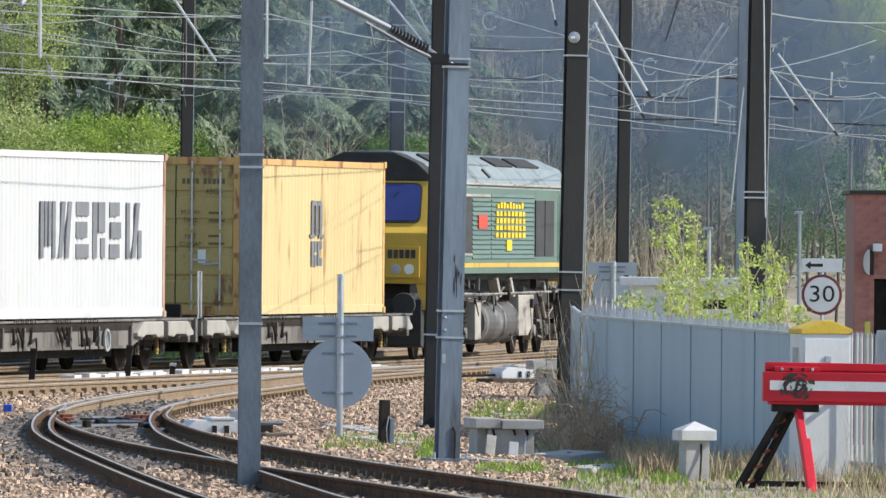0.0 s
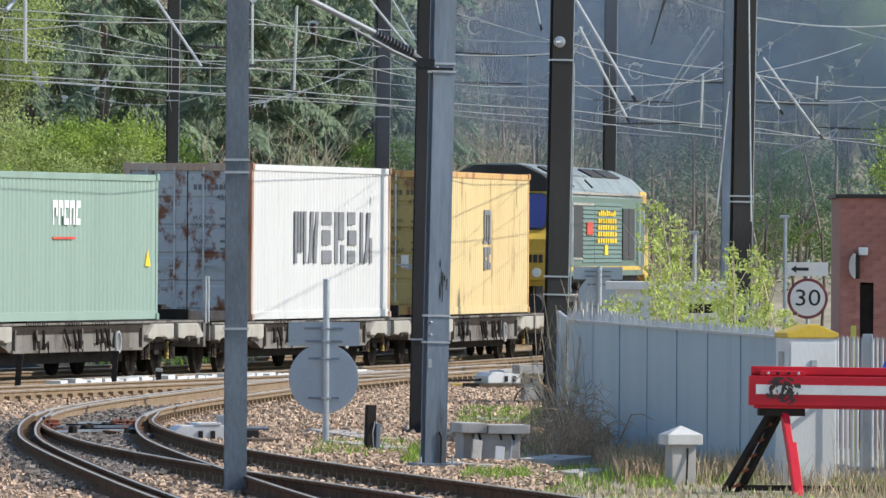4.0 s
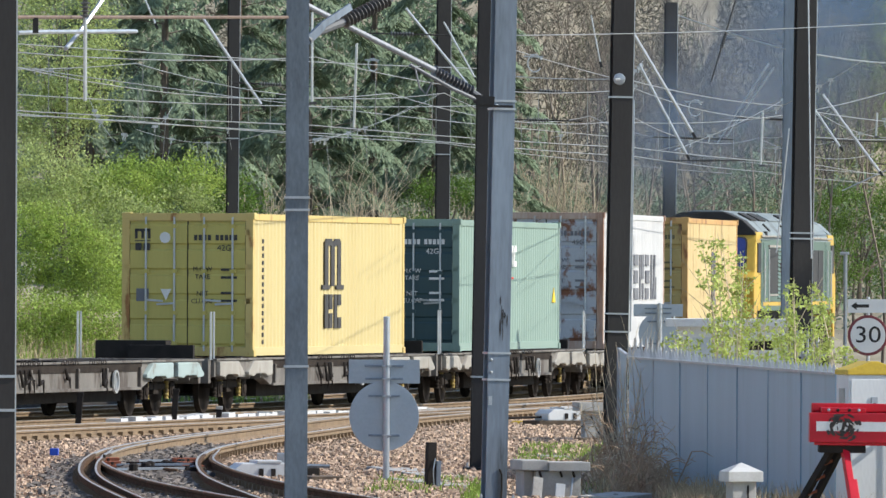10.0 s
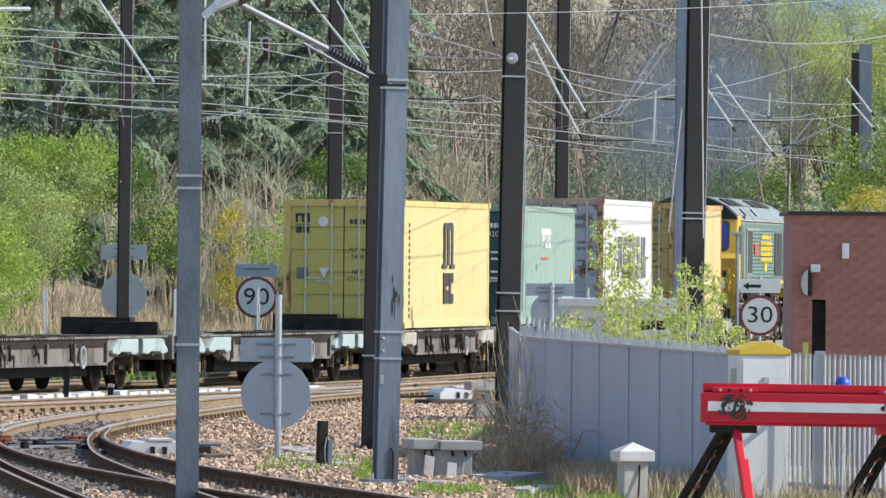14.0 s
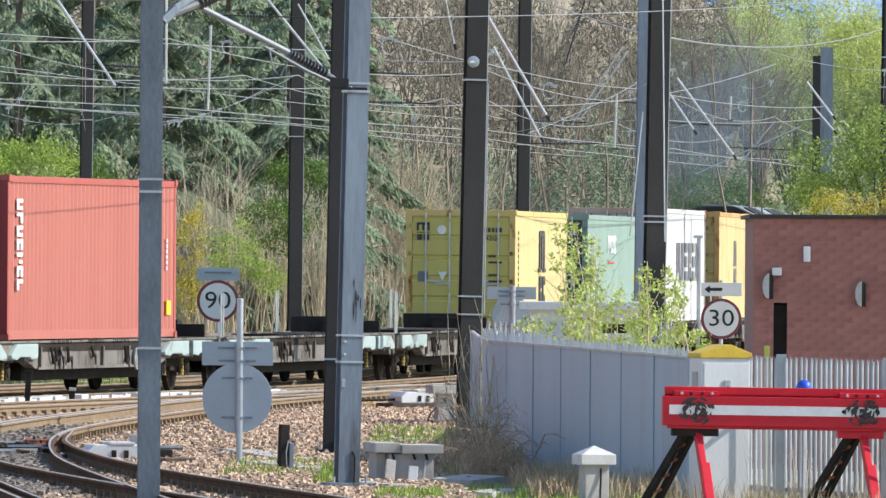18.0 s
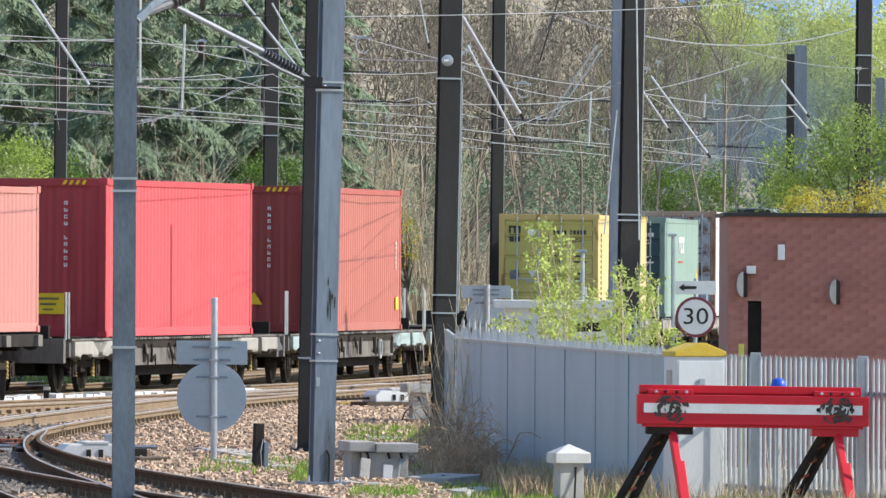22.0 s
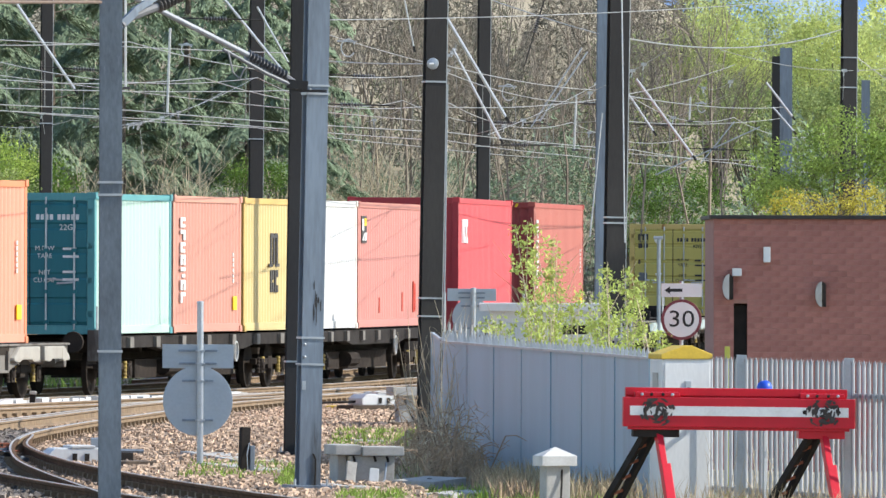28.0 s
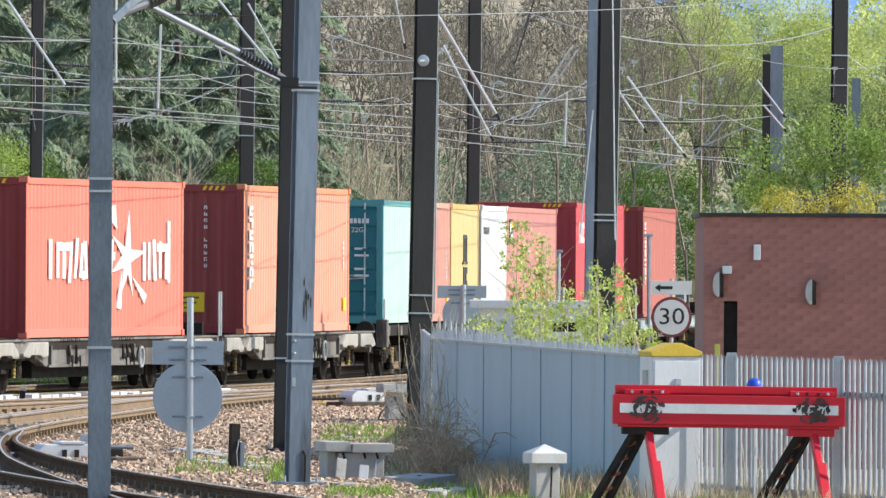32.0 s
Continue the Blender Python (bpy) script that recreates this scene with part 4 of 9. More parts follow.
def logo_big_white(c, X, L, h):      # wide uneven white strokes with a slanted star-like figure
    y0, z0, z1 = 1.7, h - 1.9, h - 1.08
    p, r = [], random.Random(13)
    for a, wd in ((0.0, 0.22), (0.55, 0.2), (1.0, 0.24), (1.42, 0.2), (1.85, 0.2), (2.25, 0.2), (2.7, 0.2), (3.1, 0.22), (3.55, 0.2), (4.0, 0.24), (4.5, 0.22), (7.2, 0.22), (7.6, 0.2), (8.05, 0.24), (8.45, 0.2), (8.95, 0.22)):
        t = r.uniform(0.0, 0.12)
        p.append(slab(y0 + a, y0 + a + wd, z0 + r.uniform(0, 0.1), z1 - t, r.choice((0.0, 0.0, 0.16, -0.12))))
        if r.random() < 0.55:
            zz = r.choice((z0 + 0.06, (z0 + z1) / 2, z1 - 0.24))
            p.append(slab(y0 + a + wd, y0 + a + wd + 0.26, zz, zz + 0.15))
    p.append(slab(10.85, 11.05, h - 1.9, h - 0.75))
    strokes(c, X, p, "white")
    ym, zm = 7.6, (z0 + z1) / 2 + 0.02
    ring = []
    for k in range(12):              # five uneven arms, drawn as one outline
        a = 6.283 * k / 12 + 0.25
        ring.append((ym + math.cos(a) * (1.55, 0.4, 0.9, 0.32)[k % 4] * (1.0 + 0.25 * math.sin(k * 2.3)), zm + math.sin(a) * (0.62, 0.26, 0.95, 0.22)[k % 4]))
    g = Geo().prism(ring, 0, X - 0.016, X + 0.008)
    for pts in (((ym - 0.9, zm + 1.0), (ym - 1.3, zm + 0.95), (ym - 1.35, zm + 0.75), (ym - 0.75, zm + 0.55)), ((ym - 0.35, zm - 0.2), (ym - 0.75, zm - 0.9), (ym - 0.4, zm - 0.92)), ((ym + 0.4, zm - 0.3), (ym + 1.4, zm - 0.82), (ym + 1.6, zm - 0.66))):
        g.prism(list(pts), 0, X - 0.016, X + 0.009)
    part("emblem", g, DECAL["white"], c, "slanted white star-like figure")


def logo_marks(c, X, L, h):          # small black and white plate and red smears
    z = h - 0.3
    plates(c, X, [(0.55, 1.3, z - 0.55, z)], "black", "emblem_plate", "small dark plate")
    strokes(c, X + 0.004, [slab(0.6, 0.85, z - 0.3, z - 0.06), slab(0.95, 1.25, z - 0.5, z - 0.34), [(0.62, z - 0.5), (0.9, z - 0.36), (0.82, z - 0.5)]], "white")
    strokes(c, X + 0.004, [slab(0.92, 1.24, z - 0.2, z - 0.05)], "yellow")
    plates(c, X, [(3.3, 3.38, 0.3, 0.62), (6.95, 7.03, 0.32, 0.72), (8.75, 8.92, 0.3, 0.95), (9.02, 9.1, 0.32, 0.9)], "red", "paint_smear", "red paint smears")


C = {}
# Door ends below: a duller copy of the side colour, for the shaded face.
C[1] = container("ochre_container", 12.192, 2.896, paint("ochre_side", (0.60, 0.475, 0.245), (0.54, 0.41, 0.195), (0.32, 0.19, 0.075), 0.56, 3.2, 9), paint("shaded_ochre_end", (0.47, 0.36, 0.135), (0.37, 0.275, 0.10), (0.20, 0.10, 0.045), 0.56, 2.0, 2),
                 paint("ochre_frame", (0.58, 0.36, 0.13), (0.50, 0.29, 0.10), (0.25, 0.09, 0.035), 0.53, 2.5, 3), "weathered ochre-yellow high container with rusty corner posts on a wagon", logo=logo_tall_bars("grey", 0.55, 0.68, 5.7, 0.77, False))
C[2] = container("white_container", 12.192, 2.896, paint("white_side", (0.55, 0.552, 0.548), (0.495, 0.50, 0.50), (0.42, 0.36, 0.25), 0.635, 1.3, 5), paint("shaded_grey_end", (0.46, 0.49, 0.52), (0.36, 0.39, 0.42), (0.20, 0.085, 0.045), 0.505, 2.8, 1.3),
                 paint("rusty_frame", (0.50, 0.42, 0.36), (0.35, 0.17, 0.09), (0.24, 0.09, 0.04), 0.52), "white container with grey strokes and a rust-blotched door end, greyed for shade", logo=logo_wide_bars, doors_ink="grey")
# Dark green of this end: shade painted into the colour of its side.
C[3] = container("green_container", 12.192, 2.591, paint("sage_side", (0.245, 0.34, 0.295), (0.215, 0.305, 0.26), (0.19, 0.27, 0.225), 0.62), paint("shaded_green_end", (0.035, 0.075, 0.085), (0.028, 0.06, 0.07)),
                 paint("sage_frame", (0.24, 0.33, 0.285), (0.17, 0.25, 0.215), (0.20, 0.12, 0.07), 0.6), "faded sage-green container, door end coloured dark green for shade", logo=logo_small("white", 4.9, 1.9, 0.42, 0.5), doors_ink="white")
C[4] = container("yellow_container", 12.192, 2.591, paint("yellow_side", (0.58, 0.485, 0.235), (0.53, 0.43, 0.20), (0.46, 0.33, 0.13), 0.64, 2.8, 9), paint("shaded_yellow_end", (0.52, 0.445, 0.125), (0.45, 0.38, 0.105), (0.36, 0.30, 0.08), 0.64),
                 paint("yellow_frame", (0.60, 0.44, 0.15), (0.56, 0.43, 0.16), (0.30, 0.13, 0.04), 0.55, 2.5, 3), "yellow container with a dark two-tier emblem, rusty edges", logo=logo_tall_bars("black", 0.82, 0.92, 5.4, 0.44), doors_ink="black")
g = Geo()
h = 2.591
for a, b, z0, z1 in ((-0.98, -0.93, h - 0.47, h - 0.3), (-0.86, -0.81, h - 0.47, h - 0.3), (-0.74, -0.69, h - 0.47, h - 0.3), (-0.98, -0.69, h - 0.34, h - 0.29), (-0.98, -0.69, h - 0.52, h - 0.5),
                     (-0.97, -0.86, h - 0.68, h - 0.55), (-0.82, -0.7, h - 0.68, h - 0.55)):
    part("door_emblem", Geo().box(a, b, 0.004, 0.013, z0, z1), DECAL["black"], C[4])
part("round_label", Geo().lathe((-0.42, 0.004, h - 0.45), (-0.42, 0.013, h - 0.45), [(0, 0.1), (0.008, 0.1)], 20), DECAL["white"], C[4], "round white label")
part("square_label", Geo().box(-0.95, -0.72, 0.004, 0.013, h - 1.6, h - 1.37), DECAL["grey"], C[4], "faded square label")
part("triangle_label", Geo().prism([(-0.5, h - 1.38), (-0.3, h - 1.38), (-0.4, h - 1.58)], 1, 0.004, 0.013), DECAL["white"], C[4], "white triangle label")
part("warning_triangle", Geo().prism([(11.25, 0.95), (11.65, 0.95), (11.45, 1.25)], 0, 1.215, 1.226), DECAL["yellow"], C[3], "yellow warning triangle")
part("paper_label", Geo().box(0.42, 0.57, 0.004, 0.0125, 0.95, 1.2), DECAL["white"], C[1], "white paper label")
RED = paint("brick_red_side", (0.42, 0.135, 0.105), (0.37, 0.115, 0.09), (0.42, 0.12, 0.09), 0.66)
# Ends from here on carry shade in their colour, darker than the sides.
C[5] = container("brick_red_container", 12.192, 2.896, RED, paint("shaded_maroon_end", (0.26, 0.035, 0.035), (0.21, 0.03, 0.03)), paint("red_frame", (0.40, 0.09, 0.07), (0.33, 0.07, 0.055)), "brick-red high container with an upright white emblem", ends="panel", logo=logo_upright("white"))
C[6] = container("bright_red_container", 12.192, 2.896, paint("bright_red_side", (0.60, 0.085, 0.095), (0.54, 0.07, 0.08), (0.50, 0.12, 0.11), 0.66, 1.8, 6), paint("shaded_crimson_end", (0.38, 0.035, 0.045), (0.31, 0.028, 0.038)), paint("crimson_frame", (0.50, 0.05, 0.06), (0.42, 0.04, 0.05)), "bright red high container with a small white emblem", ends="panel", logo=logo_small("white", 0.8, 1.2, 0.52, 0.48, None))
C[7] = container("faded_red_container", 12.192, 2.591, paint("faded_red_side", (0.50, 0.215, 0.185), (0.45, 0.19, 0.165), (0.50, 0.18, 0.15), 0.62), paint("faded_red_shaded_end", (0.33, 0.11, 0.09), (0.28, 0.09, 0.08)), paint("faded_red_frame", (0.50, 0.20, 0.16), (0.42, 0.16, 0.13)), "faded red container with red paint smears along its side", logo=logo_marks)
C[8] = container("white_short_container", 6.058, 2.591, paint("plain_white_side", (0.58, 0.585, 0.575), (0.53, 0.53, 0.52), (0.44, 0.36, 0.26), 0.68, 2.0, 6), paint("white_end", (0.55, 0.55, 0.53), (0.48, 0.48, 0.46)), paint("white_frame", (0.74, 0.70, 0.64), (0.6, 0.55, 0.48)), "short plain white container", logo=logo_small("grey", 0.6, 1.3, 0.16, 0.5, None))
C[9] = container("yellow_short_container", 6.058, 2.591, paint("straw_side", (0.55, 0.44, 0.205), (0.50, 0.39, 0.175), (0.45, 0.33, 0.12), 0.66), paint("shaded_straw_end", (0.45, 0.36, 0.12), (0.38, 0.30, 0.10)), paint("straw_frame", (0.58, 0.38, 0.12), (0.5, 0.33, 0.1)), "short straw-yellow container with a dark two-tier emblem", logo=logo_tall_bars("black", 0.5, 0.64, 2.6, 0.69, False))
C[10] = container("salmon_short_container", 6.058, 2.591, paint("salmon_side", (0.51, 0.245, 0.19), (0.46, 0.22, 0.17), (0.52, 0.25, 0.19), 0.68), paint("shaded_salmon_end", (0.40, 0.16, 0.12), (0.34, 0.13, 0.1)), paint("salmon_frame", (0.60, 0.28, 0.2), (0.52, 0.24, 0.18)), "short faded salmon container with an upright white emblem", logo=logo_upright("white"))
C[11] = container("teal_short_container", 6.058, 2.591, paint("mint_side", (0.41, 0.56, 0.49), (0.37, 0.51, 0.445), (0.40, 0.46, 0.40), 0.66, 2.2, 7), paint("shaded_teal_end", (0.02, 0.16, 0.19), (0.018, 0.13, 0.155), (0.05, 0.22, 0.25), 0.66), paint("teal_frame", (0.10, 0.32, 0.33), (0.07, 0.24, 0.26)), "short mint-green container, door end coloured dark teal for shade", logo=None, doors_ink="white")
C[12] = container("orange_container", 12.192, 2.896, paint("orange_side", (0.68, 0.29, 0.195), (0.62, 0.26, 0.175), (0.55, 0.2, 0.1), 0.68), paint("shaded_rust_red_end", (0.26, 0.04, 0.038), (0.20, 0.03, 0.03)), paint("orange_frame", (0.66, 0.24, 0.11), (0.55, 0.2, 0.1)), "orange high container, its rust-red end darkened for shade", ends="panel", logo=logo_upright("white"))
C[13] = container("coral_container", 12.192, 2.896, paint("coral_side", (0.66, 0.19, 0.135), (0.60, 0.17, 0.12), (0.58, 0.15, 0.1), 0.68), paint("shaded_coral_end", (0.27, 0.03, 0.03), (0.22, 0.025, 0.025)), paint("coral_frame", (0.66, 0.17, 0.11), (0.55, 0.14, 0.09)), "coral-red high container with large white lettering-like strokes", ends="panel", logo=logo_big_white)
C[14] = container("maroon_container", 12.192, 2.896, paint("maroon_side", (0.36, 0.06, 0.06), (0.30, 0.05, 0.05)), paint("shaded_maroon_back", (0.20, 0.03, 0.045), (0.165, 0.025, 0.04)), paint("maroon_frame", (0.25, 0.04, 0.05), (0.2, 0.035, 0.04)), "maroon container with pale bars on its end", ends="bars")

FRAME_GREY = mat("wagon_grey", (0.20, 0.185, 0.165), (0.115, 0.105, 0.092), scale=1.8, fine=30, rough=0.75, bump=0.15, streak=3, stain=(0.075, 0.06, 0.05), stain_scale=2.2, stain_at=0.50)
COVER_GREY = mat("wagon_cover", (0.37, 0.35, 0.31), (0.27, 0.25, 0.215), scale=1.6, fine=30, rough=0.65, bump=0.1, streak=3, stain=(0.17, 0.14, 0.11), stain_scale=1.8, stain_at=0.58)
FRAME_MINT = mat("wagon_mint", (0.33, 0.41, 0.40), (0.27, 0.335, 0.325), scale=1.6, fine=30, rough=0.65, bump=0.12, stain=(0.20, 0.19, 0.165), stain_scale=1.6, stain_at=0.56)
# Brake dirt on the running gear; also colours the shadow strip under decks.
DIRT_SHADE = mat("brake_dirt_shade", (0.042, 0.034, 0.028), (0.022, 0.018, 0.016), scale=4, fine=40, rough=0.95, bump=0.25, spec=0.12)
SPRING = mat("spring_yellow", (0.36, 0.265, 0.06), (0.20, 0.14, 0.045), scale=8, rough=0.7, bump=0.1, stain=(0.10, 0.07, 0.04), stain_scale=6, stain_at=0.55)

WHEEL = Geo().lathe((0, 0, 0), (1, 0, 0), [(-0.76, 0.42), (-0.755, 0.435), (-0.66, 0.44), (-0.655, 0.36), (-0.66, 0.1), (-0.655, 0.075), (0.655, 0.075), (0.66, 0.1), (0.655, 0.36), (0.66, 0.44), (0.755, 0.435), (0.76, 0.42)], 22).mesh("wheelset", DIRT_SHADE, smooth=True)


RIB = Geo().box(-0.04, 0.04, -0.04, 0.04, -0.44, -0.1).mesh("rib", FRAME_GREY)
CROSS = Geo().box(-1.0, 1.0, -0.12, 0.12, -0.3, -0.04).mesh("cross_member", DIRT_SHADE)


def bogie(parent, y, wb=0.9, cover=None):
    b = part("bogie", Geo().box(-1.0, 1.0, y - 0.18, y + 0.18, 0.38, 0.62).box(-0.99, -0.86, y - wb - 0.35, y + wb + 0.35, 0.46, 0.58).box(0.86, 0.99, y - wb - 0.35, y + wb + 0.35, 0.46, 0.58), DIRT_SHADE, parent, "dark brake-dust bogie", bevel=0.02)
    for dy in (-wb, wb):
        part("wheelset", WHEEL, None, b, m=pose(0, y + dy, 0.44))
        for sg in (-1, 1):
            part("axlebox", Geo().box(min(sg * 0.92, sg * 1.06), max(sg * 0.92, sg * 1.06), y + dy - 0.13, y + dy + 0.13, 0.3, 0.58).lathe((sg * 1.02, y + dy, 0.44), (sg * 1.12, y + dy, 0.44), [(0, 0.11), (0.06, 0.1), (0.07, 0.05)], 10), DIRT_SHADE, b, bevel=0.015)
            for o in (-0.21, 0.21):
                g = Geo()
                g.lathe((sg * 1.0, y + dy + o, 0.3), (sg * 1.0, y + dy + o, 0.7), [(i * 0.035, 0.038 if i % 2 else 0.05) for i in range(10)], 10)
                part("spring", g, SPRING if (dy > 0) == (o < 0) else DIRT_SHADE, b)
    return b


def platform(name, label, deck, mint=False, flip=False):
    """One low skeletal half-wagon; origin midway, rails at z 0, y forward."""
    w = thing(name, label, "container wagon", "wagons of the train")
    rh = random.Random(int(deck * 100) + mint)
    cover = FRAME_MINT if mint else COVER_GREY
    Lh = 8.72
    zt = deck - 0.03
    for sg in (-1, 1):
        xo, xi = sg * 1.26, sg * 1.05
        x0, x1 = min(xo, xi), max(xo, xi)
        # longitudinal member, deep between the bogies, arched over the wheels
        out = [(-Lh, zt - 0.02), (-Lh, zt - 0.30)]
        for c in (-7.45, -5.65):
            out += [(c - 0.46, zt - 0.32)] + [(c + 0.40 * math.cos(a), zt - 0.36 + 0.24 * math.sin(a)) for a in (math.pi * (1 - k / 6) for k in range(7))] + [(c + 0.46, zt - 0.32)]
        out += [(-4.5, zt - 0.47), (4.5, zt - 0.47)]
        for c in (5.65, 7.45):
            out += [(c - 0.46, zt - 0.32)] + [(c + 0.40 * math.cos(a), zt - 0.36 + 0.24 * math.sin(a)) for a in (math.pi * (1 - k / 6) for k in range(7))] + [(c + 0.46, zt - 0.32)]
        out += [(Lh, zt - 0.30), (Lh, zt - 0.02)]
        part("side_sill", Geo().prism(out, 0, x0 + 0.03, x1), FRAME_GREY, w)
        for s2 in (-1, 1):
            ya, yb = (-8.6, -4.62) if s2 < 0 else (4.62, 8.6)
            ym = (ya + yb) / 2
            for a, b in ((ya, ym - 0.16), (ym + 0.16, yb)):
                c = (a + b) / 2
                ca, cb = (0.42, 0.0) if (s2 > 0) == (a < ym) else (0.0, 0.42)       # the inner corner slopes away
                o = [(a + ca, zt - 0.03), (b - cb, zt - 0.03), (b, zt - 0.10 - cb * 0.3), (b, zt - 0.285), (c + 0.5, zt - 0.31), (c + 0.34, zt - 0.265), (c - 0.34, zt - 0.265), (c - 0.5, zt - 0.31), (a, zt - 0.285), (a, zt - 0.10 - ca * 0.3)]
                part("wheel_cover", Geo().prism(o, 0, min(sg * 1.24, sg * 1.345), max(sg * 1.24, sg * 1.345)), cover, w, "pale pressed plate over the wheel", bevel=0.03)
        for y in (-4.3, -2.9, 0.15, 2.05, 4.3):
            part("rib", RIB, None, w, m=pose(sg * 1.28, y, zt))
        # Proud dark strip that draws the shadow under the deck edge.
        part("deck_shadow_gap", Geo().box(min(sg * 1.24, sg * 1.275), max(sg * 1.24, sg * 1.275), -4.5, 4.5, zt - 0.17, zt - 0.03), DIRT_SHADE, w, "dark strip painted for the shadow under the deck edge")
        part("lower_lip", Geo().box(min(sg * 1.2, sg * 1.3), max(sg * 1.2, sg * 1.3), -4.4, 4.4, zt - 0.49, zt - 0.44), FRAME_GREY, w, bevel=0.006)
        for y0, n in ((-3.5, 5), (-0.9, 4), (0.95, 4)):          # coiled cables hung under the deck edge
            g = Geo()
            for k in range(n):
                y = y0 + k * 0.3
                g.tube([(sg * 1.31, y + 0.10 * math.cos(a), zt - 0.03 + 0.07 * math.sin(a)) for a in (math.pi * j / 5 for j in range(6))], 0.012, 5)
                if rh.random() < 0.35:
                    continue
                d = 0.12 + 0.16 * rh.random()
                g.tube([(sg * 1.31, y - 0.12, zt - 0.1), (sg * 1.315, y + 0.25 * rh.uniform(-1, 1), zt - 0.15 - d), (sg * 1.31, y + 0.16, zt - 0.2 - 0.4 * d), (sg * 1.31, y + 0.2, zt - 0.3 - d)], [0.02, 0.034, 0.022, 0.01], 5)
            part("cable_coil", g, M["black_steel"], w, "black coiled cable")
        part("grab_rail", Geo().tube([(sg * 1.22, -Lh - 0.1, zt), (sg * 1.22, -Lh - 0.1, zt + 0.85), (sg * 1.22, -Lh + 0.12, zt + 0.85), (sg * 1.22, -Lh + 0.12, zt)], 0.02, 6), M["bright_tube"], w, "pale handrail loop")
        g = Geo().lathe((sg * 1.3, 2.6, zt - 0.34), (sg * 1.38, 2.6, zt - 0.34), [(0, 0.2), (0.03, 0.2), (0.03, 0.165), (0.0, 0.165)], 16)
        part("handwheel", g, M["bright_tube"], w, "pale brake handwheel")
    for k in range(9):
        part("cross_member", CROSS, None, w, m=pose(0, -8.0 + k * 2.0, zt))
    for y0, y1 in ((-Lh, -4.6), (4.6, Lh)):
        part("deck_plate", Geo().box(-1.24, 1.24, y0, y1, zt - 0.03, zt + 0.0), DIRT_SHADE, w)
    for sg in (-1, 1):
        part("edge_strip", Geo().box(min(sg * 1.24, sg * 1.31), max(sg * 1.24, sg * 1.31), -Lh, Lh, zt - 0.015, zt + 0.02), FRAME_GREY, w)
    for y in (-6.2, -0.1, 0.1, 6.2):
        for x in (-1.08, 1.08):
            part("twistlock", Geo().box(x - 0.07, x + 0.07, y - 0.07, y + 0.07, zt, zt + 0.03), FRAME_GREY, w)
    # end platform and draw gear
    part("headstock", Geo().box(-1.2, 1.2, -Lh - 0.18, -Lh, zt - 0.42, zt + 0.02), FRAME_GREY, w, bevel=0.02)
    part("headstock", Geo().box(-1.2, 1.2, Lh, Lh + 0.18, zt - 0.42, zt + 0.02), FRAME_GREY, w, bevel=0.02)
    part("end_box", Geo().box(-0.95, 0.35, -Lh + 0.1, -Lh + 0.5, zt, zt + 0.34).box(-0.3, 0.9, -Lh - 0.1, -Lh + 0.02, zt, zt + 0.26), M["black_steel"], w, "black end box", bevel=0.02)
    part("drawbar", Geo().tube([(0, -Lh - 0.42, zt - 0.25), (0, -Lh, zt - 0.25)], 0.09, 8).tube([(0, Lh + 0.42, zt - 0.25), (0, Lh, zt - 0.25)], 0.09, 8), DIRT_SHADE, w)
    # Black blocks added to fill the dark shade beneath the wagon.
    part("underframe_beam", Geo().box(-0.95, 0.95, -4.3, 4.3, 0.28, zt - 0.34).box(-0.4, 0.4, -7.9, 7.9, 0.36, zt - 0.2), M["black_steel"], w, "black centre beam added to fill the shade under the deck", bevel=0.02)
    for y in (-6.55, 6.55):
        bogie(w, y)
    return w


